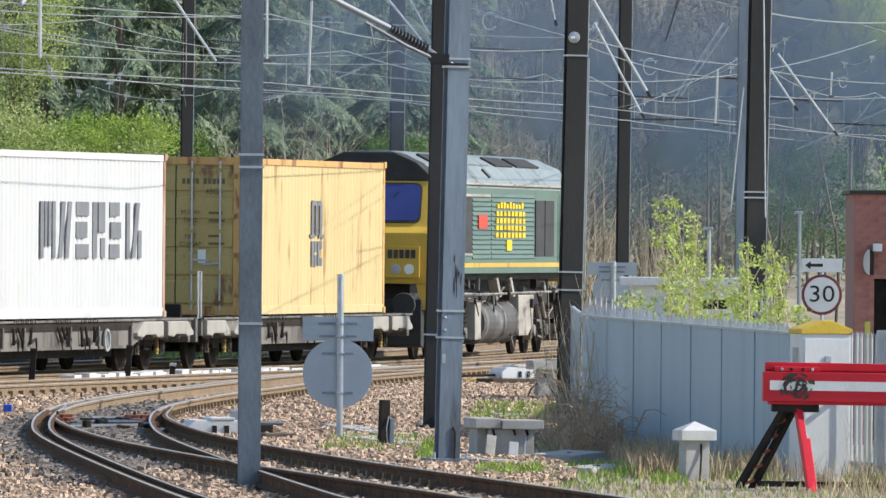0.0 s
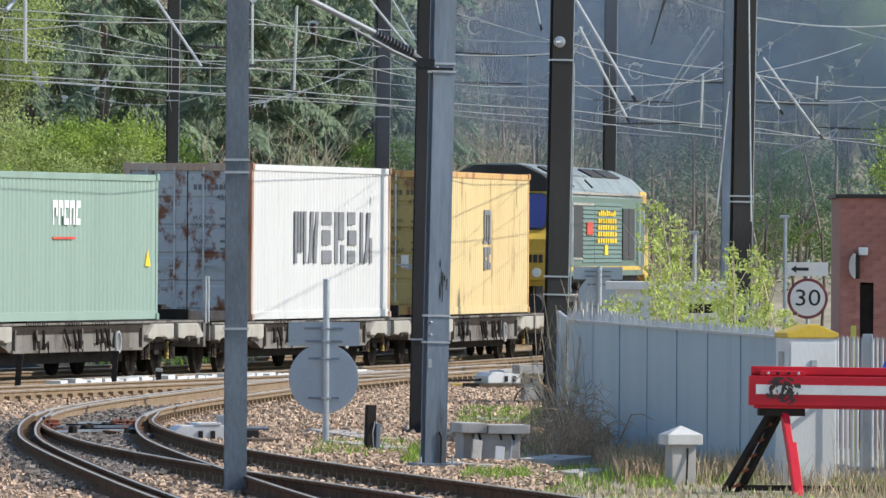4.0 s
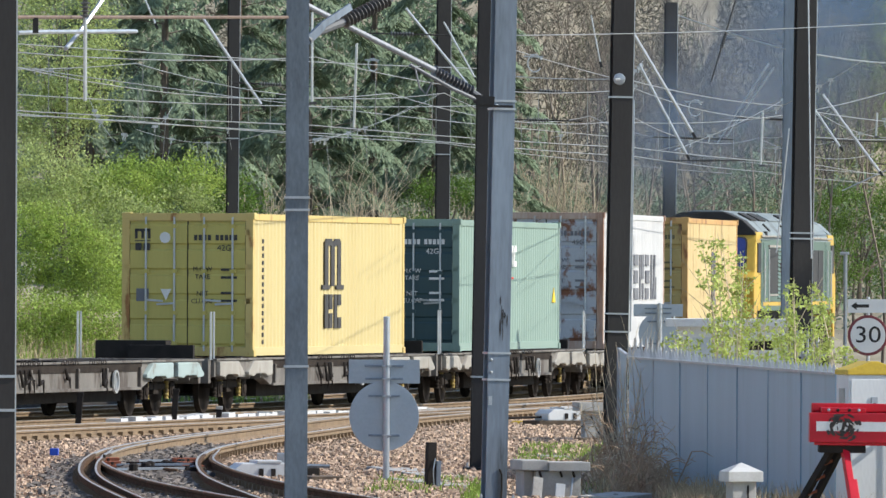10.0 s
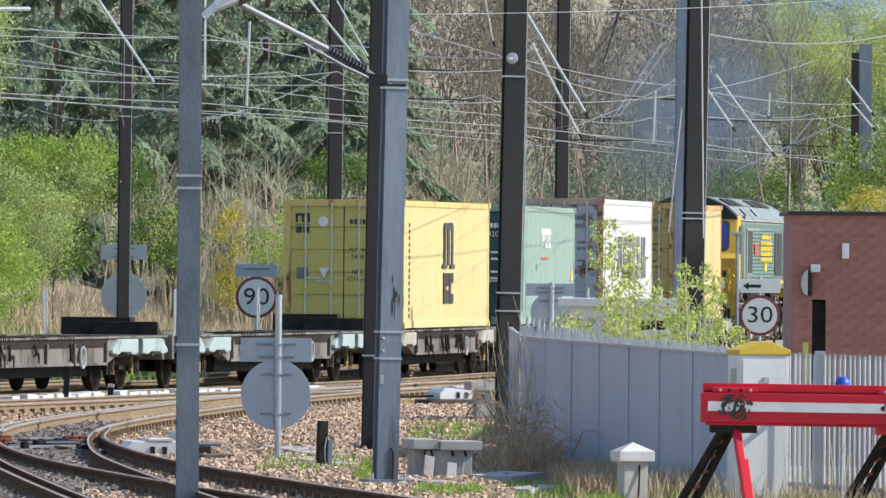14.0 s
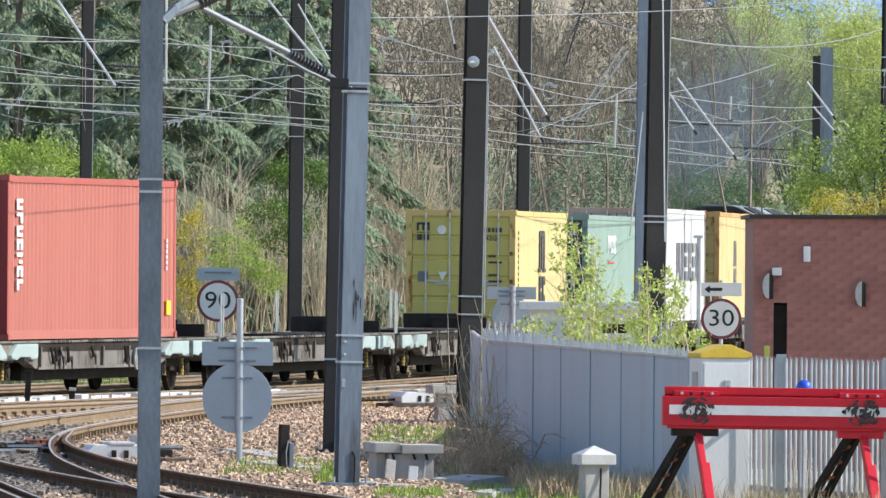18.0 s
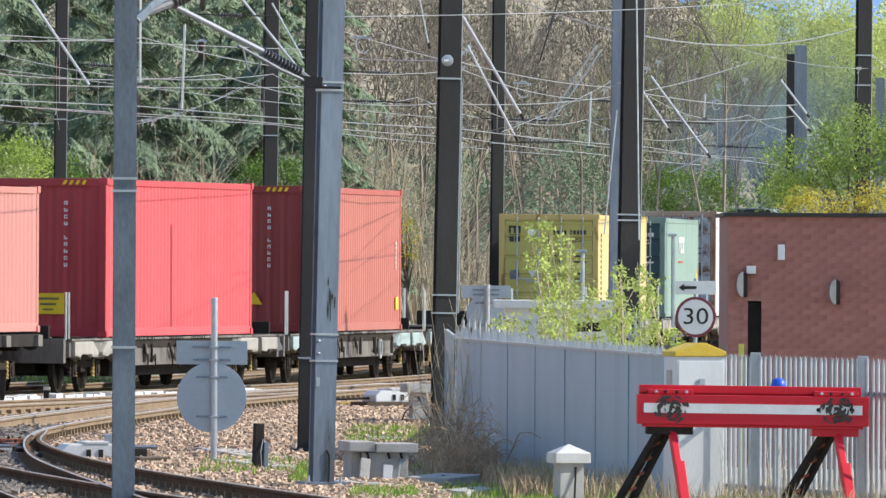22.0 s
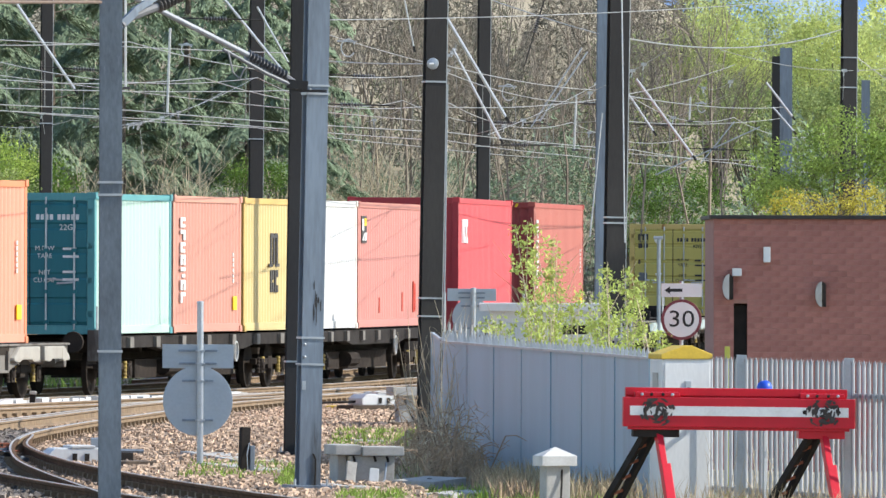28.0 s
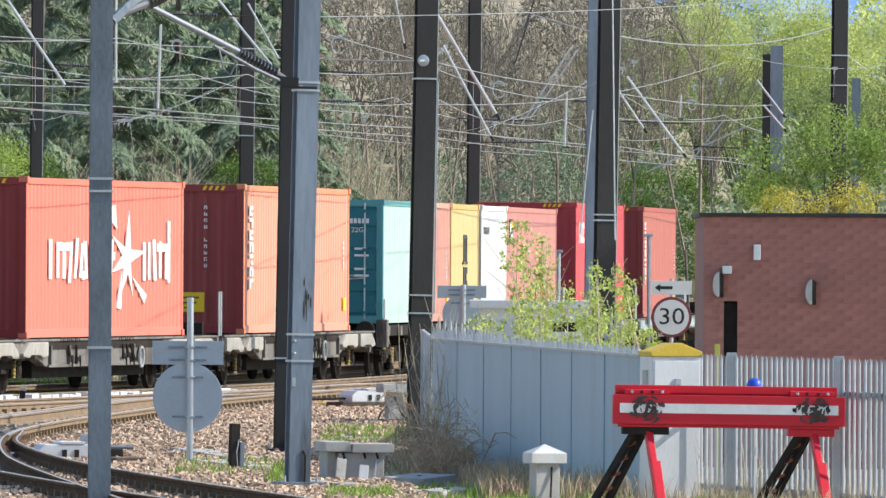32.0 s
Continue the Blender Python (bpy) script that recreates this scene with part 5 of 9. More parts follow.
def flat_wagon(name, label, deck):
    w = thing(name, label, "container wagon", "wagons of the train")
    zt = deck - 0.03
    Lh = 9.35
    for sg in (-1, 1):
        x0, x1 = min(sg * 1.2, sg * 1.0), max(sg * 1.2, sg * 1.0)
        part("side_sill", Geo().prism([(-Lh, zt), (-Lh, zt - 0.22), (-4.4, zt - 0.22), (-3.4, zt - 0.3), (3.4, zt - 0.3), (4.4, zt - 0.22), (Lh, zt - 0.22), (Lh, zt)], 0, x0, x1), M["black_steel"], w)
        for k in range(9):
            y = -9.0 + k * 2.25
            part("stake_pocket", Geo().box(min(sg * 1.2, sg * 1.28), max(sg * 1.2, sg * 1.28), y - 0.16, y + 0.16, zt - 0.22, zt - 0.02), FRAME_GREY, w, bevel=0.01)
        part("corner_step", Geo().box(min(sg * 1.05, sg * 1.28), max(sg * 1.05, sg * 1.28), -Lh - 0.15, -Lh + 0.22, zt - 0.45, zt + 0.12), FRAME_GREY, w, bevel=0.02)
        part("handwheel", Geo().lathe((sg * 1.26, 2.4, zt - 0.34), (sg * 1.34, 2.4, zt - 0.34), [(0, 0.2), (0.03, 0.2), (0.03, 0.165), (0.0, 0.165)], 16), M["bright_tube"], w, "pale brake handwheel")
        part("grab_rail", Geo().tube([(sg * 1.22, -Lh - 0.1, zt - 0.3), (sg * 1.22, -Lh - 0.1, zt + 0.55)], 0.022, 6), M["bright_tube"], w)
    for k in range(10):
        part("cross_member", CROSS, None, w, m=pose(0, -8.6 + k * 1.9, zt))
    part("centre_sill", Geo().box(-0.3, 0.3, -Lh, Lh, zt - 0.45, zt - 0.1), DIRT_SHADE, w)
    part("brake_gear", Geo().box(-0.8, 0.8, -4.4, 4.4, zt - 0.8, zt - 0.45).tube([(0.9, -2.5, zt - 0.6), (0.9, -1.2, zt - 0.6)], 0.16, 10), DIRT_SHADE, w)
    for y in (-Lh, Lh):
        for x in (-0.87, 0.87):
            s = 1 if y > 0 else -1
            part("buffer", Geo().lathe((x, y, zt - 0.1), (x, y + s, zt - 0.1), [(0, 0.1), (0.3, 0.1), (0.3, 0.06), (0.5, 0.06), (0.5, 0.2), (0.54, 0.19)], 12), DIRT_SHADE, w)
    for y in (-6.9, 6.9):
        bogie(w, y, 0.95)
    return w


# rear-of-load distances behind the first container's tail, and deck heights
LOADS = [(1, 0.0, 0.958), (2, 17.617, 0.958), (3, 36.692, 1.008), (4, 54.148, 1.008), (5, 109.22, 1.0), (6, 126.9, 1.0), (7, 143.9, 1.118), (8, 150.07, 1.118), (9, 156.83, 1.118),
         (10, 163.11, 1.118), (11, 169.31, 1.118), (12, 186.385, 1.0), (13, 204.066, 1.0), (14, 222.2, 1.0)]
WAGONS = []
GREYW = "low grey skeletal container wagon caked in brake dust"
MINTW = "low container wagon with pale mint wheel covers"
for k, (mid, deck, mint) in enumerate(((5.6, 0.95, 0), (-12.4, 0.95, 0), (-30.26, 1.0, 0), (-48.44, 1.0, 0), (-66.62, 1.0, 1), (-84.8, 1.0, 1), (-102.9, 1.0, 1), (-121.1, 1.0, 0), (-180.16, 1.0, 0), (-198.2, 1.0, 0), (-216.3, 1.0, 1))):
    lab = (MINTW if mint else GREYW) + (", empty" if k in (4, 5) else "")
    WAGONS.append((platform("container_wagon", lab, deck, mint), mid, 6.55))
for mid in (-140.75, -159.9):
    WAGONS.append((flat_wagon("flat_wagon", "dark sixty-foot flat wagon with visible bogies and handwheel", 1.118), mid, 6.9))


# ---- the diesel locomotive at its head ----
def locomotive():
    G1 = mat("loco_green", (0.105, 0.165, 0.137), (0.085, 0.138, 0.114), scale=0.8, fine=25, rough=0.5, bump=0.05, streak=4, stain=(0.09, 0.13, 0.10), stain_scale=1.2, stain_at=0.62)
    Y1 = mat("loco_yellow", (0.62, 0.41, 0.06), (0.50, 0.32, 0.05), scale=0.9, fine=25, rough=0.5, bump=0.05, streak=4, stain=(0.26, 0.15, 0.04), stain_scale=1.3, stain_at=0.60)
    R1 = mat("loco_roof", (0.25, 0.29, 0.295), (0.18, 0.215, 0.22), scale=1.0, fine=25, rough=0.6, bump=0.06, stain=(0.10, 0.105, 0.105), stain_scale=0.9, stain_at=0.56)
    K1 = mat("loco_soot", (0.045, 0.043, 0.042), (0.025, 0.025, 0.025), scale=2, fine=25, rough=0.8, bump=0.1)
    T1 = mat("loco_tank", (0.11, 0.105, 0.10), (0.055, 0.052, 0.05), scale=2, fine=25, rough=0.6, bump=0.12, streak=3, stain=(0.26, 0.25, 0.235), stain_scale=1.2, stain_at=0.62)
    P1 = mat("loco_pipework", (0.34, 0.32, 0.29), (0.17, 0.155, 0.14), scale=3, fine=25, rough=0.6, bump=0.12, stain=(0.05, 0.045, 0.04), stain_scale=2.5, stain_at=0.50)
    B1 = mat("loco_plate", (0.40, 0.37, 0.33), (0.28, 0.255, 0.22), scale=2, fine=25, rough=0.7, bump=0.1, stain=(0.12, 0.10, 0.085), stain_scale=1.8, stain_at=0.56)
    W1 = mat("loco_window", (0.03, 0.045, 0.17), (0.045, 0.06, 0.23), scale=1, rough=0.12, bump=0, spec=0.6)
    D1 = mat("loco_grille", (0.030, 0.032, 0.034), (0.05, 0.05, 0.05), scale=2, rough=0.8, bump=0)
    SILL, EAVE, TOP = 1.72, 3.42, 4.12
    rng = random.Random(66)
    c = thing("diesel_locomotive", "green and yellow heavy freight diesel locomotive with grey weathered roof", "locomotive")
    part("underframe", Geo().box(-1.12, 1.12, -10.2, 10.2, SILL - 0.16, SILL).box(-0.8, 0.8, -9.5, 9.5, 0.9, SILL - 0.16), K1, c, bevel=0.02)
    oval = lambda cx, hw, hh: [(cx + (hw - 0.13) * sx + 0.13 * math.cos(a), (hh - 0.13) * sz + 0.13 * math.sin(a)) for sx, sz, a0 in ((1, 1, 0), (-1, 1, 90), (-1, -1, 180), (1, -1, 270)) for a in (math.radians(a0 + 22.5 * k) for k in range(5))]
    span = lambda s, a, b: (min(s * a, s * b), max(s * a, s * b))
    for sg in (-1, 1):
        s = part("body_side", Geo().box(*span(sg, 1.24, 1.31), -8.3, 8.3, SILL - 0.02, EAVE), G1, c)
        part("stripe", Geo().box(*span(sg, 1.3, 1.318), -8.3, 8.3, 1.82, 1.91), Y1, s, "yellow stripe along the sill")
        for a, b in ((-4.75, -2.3), (-2.2, 3.75)):
            for k in range(14):
                z = 1.98 + k * 0.096
                part("louvre", Geo().prism([(sg * 1.31, z), (sg * 1.335, z + 0.02), (sg * 1.31, z + 0.08)], 1, a, b), G1, s)
        part("grille", Geo().box(*span(sg, 1.3, 1.338), -6.9, -4.9, 2.12, 3.22), D1, s, "black radiator grille")
        part("grille_rim", Geo().box(*span(sg, 1.3, 1.342), -7.0, -2.4, 3.24, 3.29).box(*span(sg, 1.3, 1.342), -6.9, -4.85, 2.06, 2.10), B1, s, "pale rim")
        part("locker", Geo().box(*span(sg, 1.3, 1.336), -6.95, -5.3, 1.93, 2.04), G1, s)
        for a, b in ((3.95, 5.2), (5.32, 6.6)):
            part("grille", Geo().box(*span(sg, 1.3, 1.338), a, b, 2.05, 3.2), D1, s)
        part("plaque", Geo().box(*span(sg, 1.32, 1.35), -4.1, -2.9, 2.60, 2.88), DECAL["red"], s, "red plaque")
        blocks = [(-1.55 + k * 0.42, -1.27 + k * 0.42, 3.02, 3.07 + rng.uniform(0.02, 0.1)) for k in range(9)] + [(-0.2, 0.5, 2.16, 2.38)]
        for r in range(4):
            for k in range(8):
                y = -1.76 + k * 0.53
                blocks.append((y + rng.uniform(0, 0.1), y + 0.36 + rng.uniform(0, 0.1), 2.86 - r * 0.145, 2.96 - r * 0.145))
        for y0, y1, z0, z1 in blocks:
            part("emblem_block", Geo().box(*span(sg, 1.32, 1.348), y0, y1, z0, z1), DECAL["yellow"], s)
    sec = [(-1.31, EAVE - 0.02), (-1.27, 3.56), (-0.98, 3.86), (-0.62, 4.05), (-0.3, TOP), (0.3, TOP), (0.62, 4.05), (0.98, 3.86), (1.27, 3.56), (1.31, EAVE - 0.02)]
    r = part("roof", Geo().prism(sec, 1, -8.9, 8.9), R1, c, "weathered silver-grey roof", bevel=0.02)
    for sg in (-1, 1):
        for y0, y1, m1 in ((-7.9, -6.6, K1), (-5.9, -4.4, K1), (-3.6, -0.4, R1), (0.6, 3.0, K1), (3.6, 6.8, K1)):
            m = Matrix.Translation((sg * 0.8, 0, 3.97)) @ pose(0, 0, 0, 0, sg * 27.8, 0)
            part("roof_panel", Geo().box(-0.17, 0.19, y0, y1, -0.02, 0.03, m), m1, r, bevel=0.01)
        m = Matrix.Translation((sg * 1.13, 0, 3.71)) @ pose(0, 0, 0, 0, sg * 46, 0)
        for y0, y1 in ((-6.0, -5.7), (-1.9, -1.75)):
            part("roof_latch", Geo().box(-0.12, 0.12, y0, y1, -0.02, 0.03, m), K1, r)
        part("gutter", Geo().box(*span(sg, 1.29, 1.345), -8.8, 8.8, EAVE + 0.06, EAVE + 0.10), B1, r, "pale gutter line")
        part("lifting_slot", Geo().box(*span(sg, 1.0, 1.3), -7.4, -7.1, EAVE + 0.06, 3.62), K1, r)
    part("exhaust", Geo().box(-0.35, 0.35, -0.6, 0.6, TOP - 0.02, TOP + 0.03), K1, r, bevel=0.02)
    for sg in (-1, 1):                                   # a cab at each end
        o = [(sg * 8.25, SILL - 0.02), (sg * 9.5, SILL - 0.02), (sg * 9.7, 1.5), (sg * 10.25, 1.5), (sg * 10.3, 2.5), (sg * 10.1, 2.62), (sg * 9.72, 3.60), (sg * 8.25, 3.60)]
        cab = part("cab", Geo().prism(o, 0, -1.3, 1.3), Y1, c, "yellow driving cab end", bevel=0.05)
        part("cab_roof", Geo().prism([(-1.30, 3.52), (-1.24, 3.62), (-0.96, 3.88), (-0.5, 4.08), (0.5, 4.08), (0.96, 3.88), (1.24, 3.62), (1.30, 3.52)], 1, *span(sg, 8.85, 9.78)), K1 if sg < 0 else R1, cab, "soot-black cab roof", bevel=0.03)
        for x in (-1, 1):
            part("cab_side", Geo().box(*span(x, 1.29, 1.316), *span(sg, 7.3, 8.75), SILL, 3.42), G1, cab, "green cab side")
            part("side_window", Geo().box(*span(x, 1.3, 1.328), *span(sg, 8.85, 9.6), 2.62, 3.34), D1, cab, bevel=0.01)
            part("cab_door", Geo().box(*span(x, 1.3, 1.326), *span(sg, 7.5, 8.3), 1.95, 3.36), G1, cab, bevel=0.015)
            for y in (7.42, 8.42):
                part("handrail", Geo().tube([(x * 1.37, sg * y, 1.9), (x * 1.37, sg * y, 3.2)], 0.022, 6), M["bright_tube"], cab)
            m = Matrix.Translation((0, sg * 9.92, 3.08)) @ pose(0, 0, 0, sg * 21.2, 0, 0)
            part("window_surround", Geo().prism(oval(x * 0.62, 0.47, 0.42), 1, -0.034, 0.034).turned(m), D1, cab, "dark window rubber")
            part("windscreen", Geo().prism(oval(x * 0.62, 0.43, 0.38), 1, -0.044, 0.044).turned(m), W1, cab, "blue windscreen")
            part("wiper", Geo().tube([Vector((x * 0.3, sg * 9.99, 2.74)), Vector((x * 0.62, sg * 9.9, 3.3))], 0.012, 4), K1, cab, "black wiper arm")
            part("nose_leg", Geo().prism([(x * 1.28, 1.0), (x * 1.28, 1.55), (x * 1.02, 1.55), (x * 1.14, 1.0)], 1, *span(sg, 9.75, 10.2)), Y1, cab, "yellow leg beside the buffers")
            part("lamp_panel", Geo().box(x * 0.78 - 0.34, x * 0.78 + 0.34, *span(sg, 10.28, 10.34), 1.62, 2.24), Y1, cab, bevel=0.02)
            for k, lm in ((-0.13, M["galv"]), (0.13, M["sign_white"])):
                part("headlight", Geo().lathe((x * 0.78 + k, sg * 10.32, 1.79), (x * 0.78 + k, sg * 10.42, 1.79), [(0, 0.105), (0.03, 0.10), (0.035, 0.05)], 14), lm, cab)
            part("buffer", Geo().lathe((x * 0.87, sg * 10.2, 1.1), (x * 0.87, sg * 11.0, 1.1), [(0, 0.13), (0.3, 0.13), (0.3, 0.08), (0.48, 0.08), (0.5, 0.24), (0.54, 0.22)], 14), K1, c)
            g = Geo()
            for k in range(5):
                g.box(x * 0.78 - 0.29 + k * 0.115, x * 0.78 - 0.29 + k * 0.115 + 0.085, *span(sg, 10.33, 10.355), 2.0, 2.17)
            part("number_bars", g, DECAL["black"], cab)
        part("cowcatcher", Geo().prism([(sg * 9.9, 0.25), (sg * 10.3, 0.3), (sg * 10.3, 1.2), (sg * 9.9, 1.2)], 0, -1.15, 1.15), K1, c, bevel=0.02)
        for k in range(4):
            x = (-0.7, -0.3, 0.35, 0.75)[k]
            part("brake_pipe", Geo().tube([(x, sg * 10.3, 1.2), (x + 0.04, sg * 10.55, 0.9 + 0.05 * k), (x - 0.05, sg * 10.5, 0.5)], 0.032, 6), K1 if k % 2 else P1, c)
    sect = [(0.85 + 0.4 * math.cos(a), 0.70 + 0.44 * math.sin(a)) for a in (math.radians(85 - 17 * k) for k in range(11))]
    tank = part("fuel_tank", Geo().prism(sect + [(-x, z) for x, z in reversed(sect)], 1, -2.5, 2.3), T1, c, "rounded grimy grey fuel tank", bevel=0.05)
    for x in (-1, 1):
        for y in (-2.2, 0.3, 2.0):
            part("tank_strap", Geo().tube([(x * (a + 0.01), y, z - 0.005) for a, z in sect], 0.025, 4), P1, tank)
        part("side_plate", Geo().box(*span(x, 1.0, 1.2), -3.5, -2.7, 0.36, 1.12), B1, c, "pale hanging plate", bevel=0.03)
        part("sand_box", Geo().prism([(2.5, 1.25), (4.7, 1.25), (4.6, 0.62), (3.9, 0.40), (2.6, 0.40)], 0, *span(x, 0.85, 1.2)), B1, c, "pale dusty sand box", bevel=0.04)
        # uneven pipes, valves and brackets under the sill and over the bogies
        for k in range(30):
            y = rng.uniform(-9.2, 9.2)
            z = rng.uniform(1.0, 1.5) if abs(y) < 3.4 or k % 3 else rng.uniform(0.55, 1.1)
            w, h = rng.uniform(0.06, 0.34), rng.uniform(0.05, 0.26)
            m = Matrix.Translation((x * rng.uniform(1.02, 1.2), y, z)) @ pose(0, 0, 0, rng.uniform(-35, 35), 0, 0)
            part("valve", Geo().box(-0.07, 0.07, -w / 2, w / 2, -h / 2, h / 2, m), rng.choice((P1, K1, DIRT_SHADE, DIRT_SHADE, T1)), c, bevel=0.02)
        for k in range(26):
            y = rng.uniform(-9.3, 8.6)
            z = rng.uniform(0.6, 1.5)
            p = Vector((x * rng.uniform(1.1, 1.24), y, z))
            q = p + Vector((rng.uniform(-.04, .04), rng.uniform(0.2, 1.5), rng.uniform(-0.5, 0.3)))
            part("pipe", Geo().tube([p, p.lerp(q, 0.5) + Vector((0, rng.uniform(-.2, .2), rng.uniform(-.15, .15))), q], rng.uniform(0.014, 0.032), 5), rng.choice((P1, P1, K1, DIRT_SHADE)), c)
        part("pipe_run", Geo().tube([(x * 1.2, -9.0, 1.32), (x * 1.2, -3, 1.27), (x * 1.2, 9.0, 1.3)], 0.028, 5), P1, c)
        for y in (-0.6, 1.3):
            part("cylinder_bracket", Geo().prism([(y, 1.58), (y + 0.2, 1.62), (y + 0.75, 1.22), (y + 0.5, 1.2)], 0, *span(x, 1.0, 1.2)), B1, c, "pale slanting bracket", bevel=0.02)
    for y in (-6.6, 6.6):
        b = part("bogie", Geo().prism([(y - 2.7, 1.0), (y - 2.5, 0.72), (y - 0.9, 0.72), (y - 0.5, 0.55), (y + 0.5, 0.55), (y + 0.9, 0.72), (y + 2.5, 0.72), (y + 2.7, 1.0)], 0, -1.12, -0.95)
                 .prism([(y - 2.7, 1.0), (y - 2.5, 0.72), (y - 0.9, 0.72), (y - 0.5, 0.55), (y + 0.5, 0.55), (y + 0.9, 0.72), (y + 2.5, 0.72), (y + 2.7, 1.0)], 0, 0.95, 1.12).box(-1, 1, y - 0.3, y + 0.3, 0.5, 0.8), DIRT_SHADE, c, "dark three-axle bogie", bevel=0.03)
        for dy in (-1.85, 0, 1.85):
            part("wheelset", WHEEL, None, b, m=pose(0, y + dy, 0.5) @ Matrix.Diagonal((1, 1.15, 1.15, 1)))
            for x in (-1, 1):
                part("axlebox", Geo().lathe((x * 0.98, y + dy, 0.5), (x * 1.24, y + dy, 0.5), [(0, 0.2), (0.16, 0.2), (0.18, 0.13), (0.24, 0.12)], 12).box(*span(x, 0.98, 1.14), y + dy - 0.24, y + dy + 0.24, 0.40, 0.62), P1 if dy else T1, b, bevel=0.02)
                part("spring", Geo().lathe((x * 1.08, y + dy + 0.36 - 0.1 * dy, 0.55), (x * 1.08, y + dy + 0.36 - 0.1 * dy, 1.0), [(i * 0.045, 0.08 if i % 2 else 0.105) for i in range(10)], 10), DIRT_SHADE, b)
                part("brake_rod", Geo().tube([(x * 1.18, y + dy - 0.6, 1.0), (x * 1.2, y + dy - 0.42, 0.55), (x * 1.17, y + dy + 0.2 * dy, 0.38)], 0.03, 5), P1 if dy < 1 else DIRT_SHADE, b)
        for x in (-1, 1):
            part("damper", Geo().tube([(x * 1.22, y - 1.2, 1.25), (x * 1.22, y - 0.5, 0.75)], 0.05, 8), P1, b)
            for z in (0.42, 0.72, 1.02):
                part("step", Geo().box(*span(x, 1.1, 1.28), y * 1.27 - 0.22, y * 1.27 + 0.22, z, z + 0.035), K1, c)
    return c


RIDERS = [(locomotive(), 26.0, 6.6)]


# ---- overhead line: masts, wires, brackets ----
def h_mast(name, x, y, z1, w, d, material, label, turn=12.0, lean=0.0, bands=(), z0=-0.3, foot=True, edge=None):
    """A rolled H-section column on a base plate."""
    t = thing(name, label, "overhead line mast", "overhead line masts", Matrix.Translation((x, y, z0)) @ pose(0, 0, 0, 0, lean, turn))
    h = z1 - z0
    f = 0.022
    part("flange", Geo().box(-w / 2, w / 2, -d / 2, -d / 2 + f, 0, h), material, t, bevel=0.003)
    part("flange", Geo().box(-w / 2, w / 2, d / 2 - f, d / 2, 0, h), material, t, bevel=0.003)
    part("web", Geo().box(-0.012, 0.012, -d / 2 + f, d / 2 - f, 0, h), material, t)
    # Sunlit side of the mast, put on as a pale strip.
    if edge:
        part("side_plate", Geo().box(w / 2 - 0.004, w / 2 + 0.012, -d / 2 + 0.004, d / 2 - 0.004, 0, h), edge, t, "pale strip for the sunlit edge of the mast")
    if foot:
        part("base_plate", Geo().box(-w, w, -d * 0.9, d * 0.9, 0.02, 0.06), material, t, bevel=0.008)
        part("base_block", Geo().box(-w * 1.3, w * 1.3, -d * 1.2, d * 1.2, -0.3, 0.02), M["concrete"], t, bevel=0.02)
        for bx in (-0.75, 0.75):
            part("bolt", Geo().tube([(bx * w, -d * 0.7, 0.06), (bx * w, -d * 0.7, 0.13)], 0.016, 6), M["galv"], t)
    for zb in bands:
        part("band", Geo().box(-w / 2 - 0.012, w / 2 + 0.012, -d / 2 - 0.012, d / 2 + 0.012, zb - z0 - 0.012, zb - z0 + 0.012), M["galv"], t)
    return t


DARKM, GREYM = "tall dark brown steel overhead line mast", "tall grey steel overhead line mast, streaked"
SUNLIT_EDGE = M["bright_tube"]
h_mast("line_mast", -5.484, 100, 8.6, 0.31, 0.3, M["dark_mast"], DARKM, 8, bands=(1.542, 1.249), edge=SUNLIT_EDGE)
h_mast("line_mast", -3.398, 118, 8.6, 0.226, 0.22, M["grimy_mast"], "grimy grey-blue steel overhead line mast", 4, bands=(3.229, 3.102, 1.504))
m2 = h_mast("line_mast", -1.541, 132, 8.6, 0.25, 0.24, M["steel_mast"], GREYM, 14, lean=1.0, bands=(4.441, 4.35, 1.562, 1.259), z0=-0.181)
h_mast("line_mast", -2.041, 157, 8.6, 0.22, 0.25, M["dark_mast"], DARKM, 6, lean=0.8, bands=(1.084,), z0=-0.206)
h_mast("line_mast", -0.215, 168, 8.6, 0.30, 0.28, M["dark_mast"], DARKM, 10, lean=0.9, bands=(1.919, 1.657, 5.066), edge=SUNLIT_EDGE)
h_mast("line_mast", 2.602, 178, 8.6, 0.30, 0.28, M["dark_mast"], DARKM, 10, lean=0.8, bands=(3.145, 3.058, 2.014), edge=SUNLIT_EDGE)
h_mast("line_mast", 3.02, 223.5, 8.9, 0.2, 0.42, M["steel_mast"], GREYM, 2, lean=0.4)
h_mast("line_mast", -9.041, 262, 9.2, 0.25, 0.26, M["dark_mast"], DARKM, 10, lean=0.3, bands=(5.6,), edge=SUNLIT_EDGE)
h_mast("line_mast", -4.487, 275, 9.2, 0.31, 0.28, M["dark_mast"], DARKM, 10, lean=0.3, bands=(5.4,), edge=SUNLIT_EDGE)
h_mast("line_mast", 0.968, 290, 9.4, 0.29, 0.28, M["dark_mast"], DARKM, 10, lean=0.3, bands=(5.4,), edge=SUNLIT_EDGE)
h_mast("line_mast", 8.088, 232, 9.2, 0.28, 0.28, M["dark_mast"], DARKM, 10, lean=0.4, bands=(6.6, 6.0), edge=SUNLIT_EDGE)
h_mast("line_mast", 8.629, 300, 7.863, 0.2, 0.2, M["dark_mast"], "dark end post of a wire tensioning frame", 0, foot=False)
h_mast("line_mast", 8.834, 298, 8.046, 0.31, 0.3, M["steel_mast"], "pale grey steel end post", 0, foot=False)
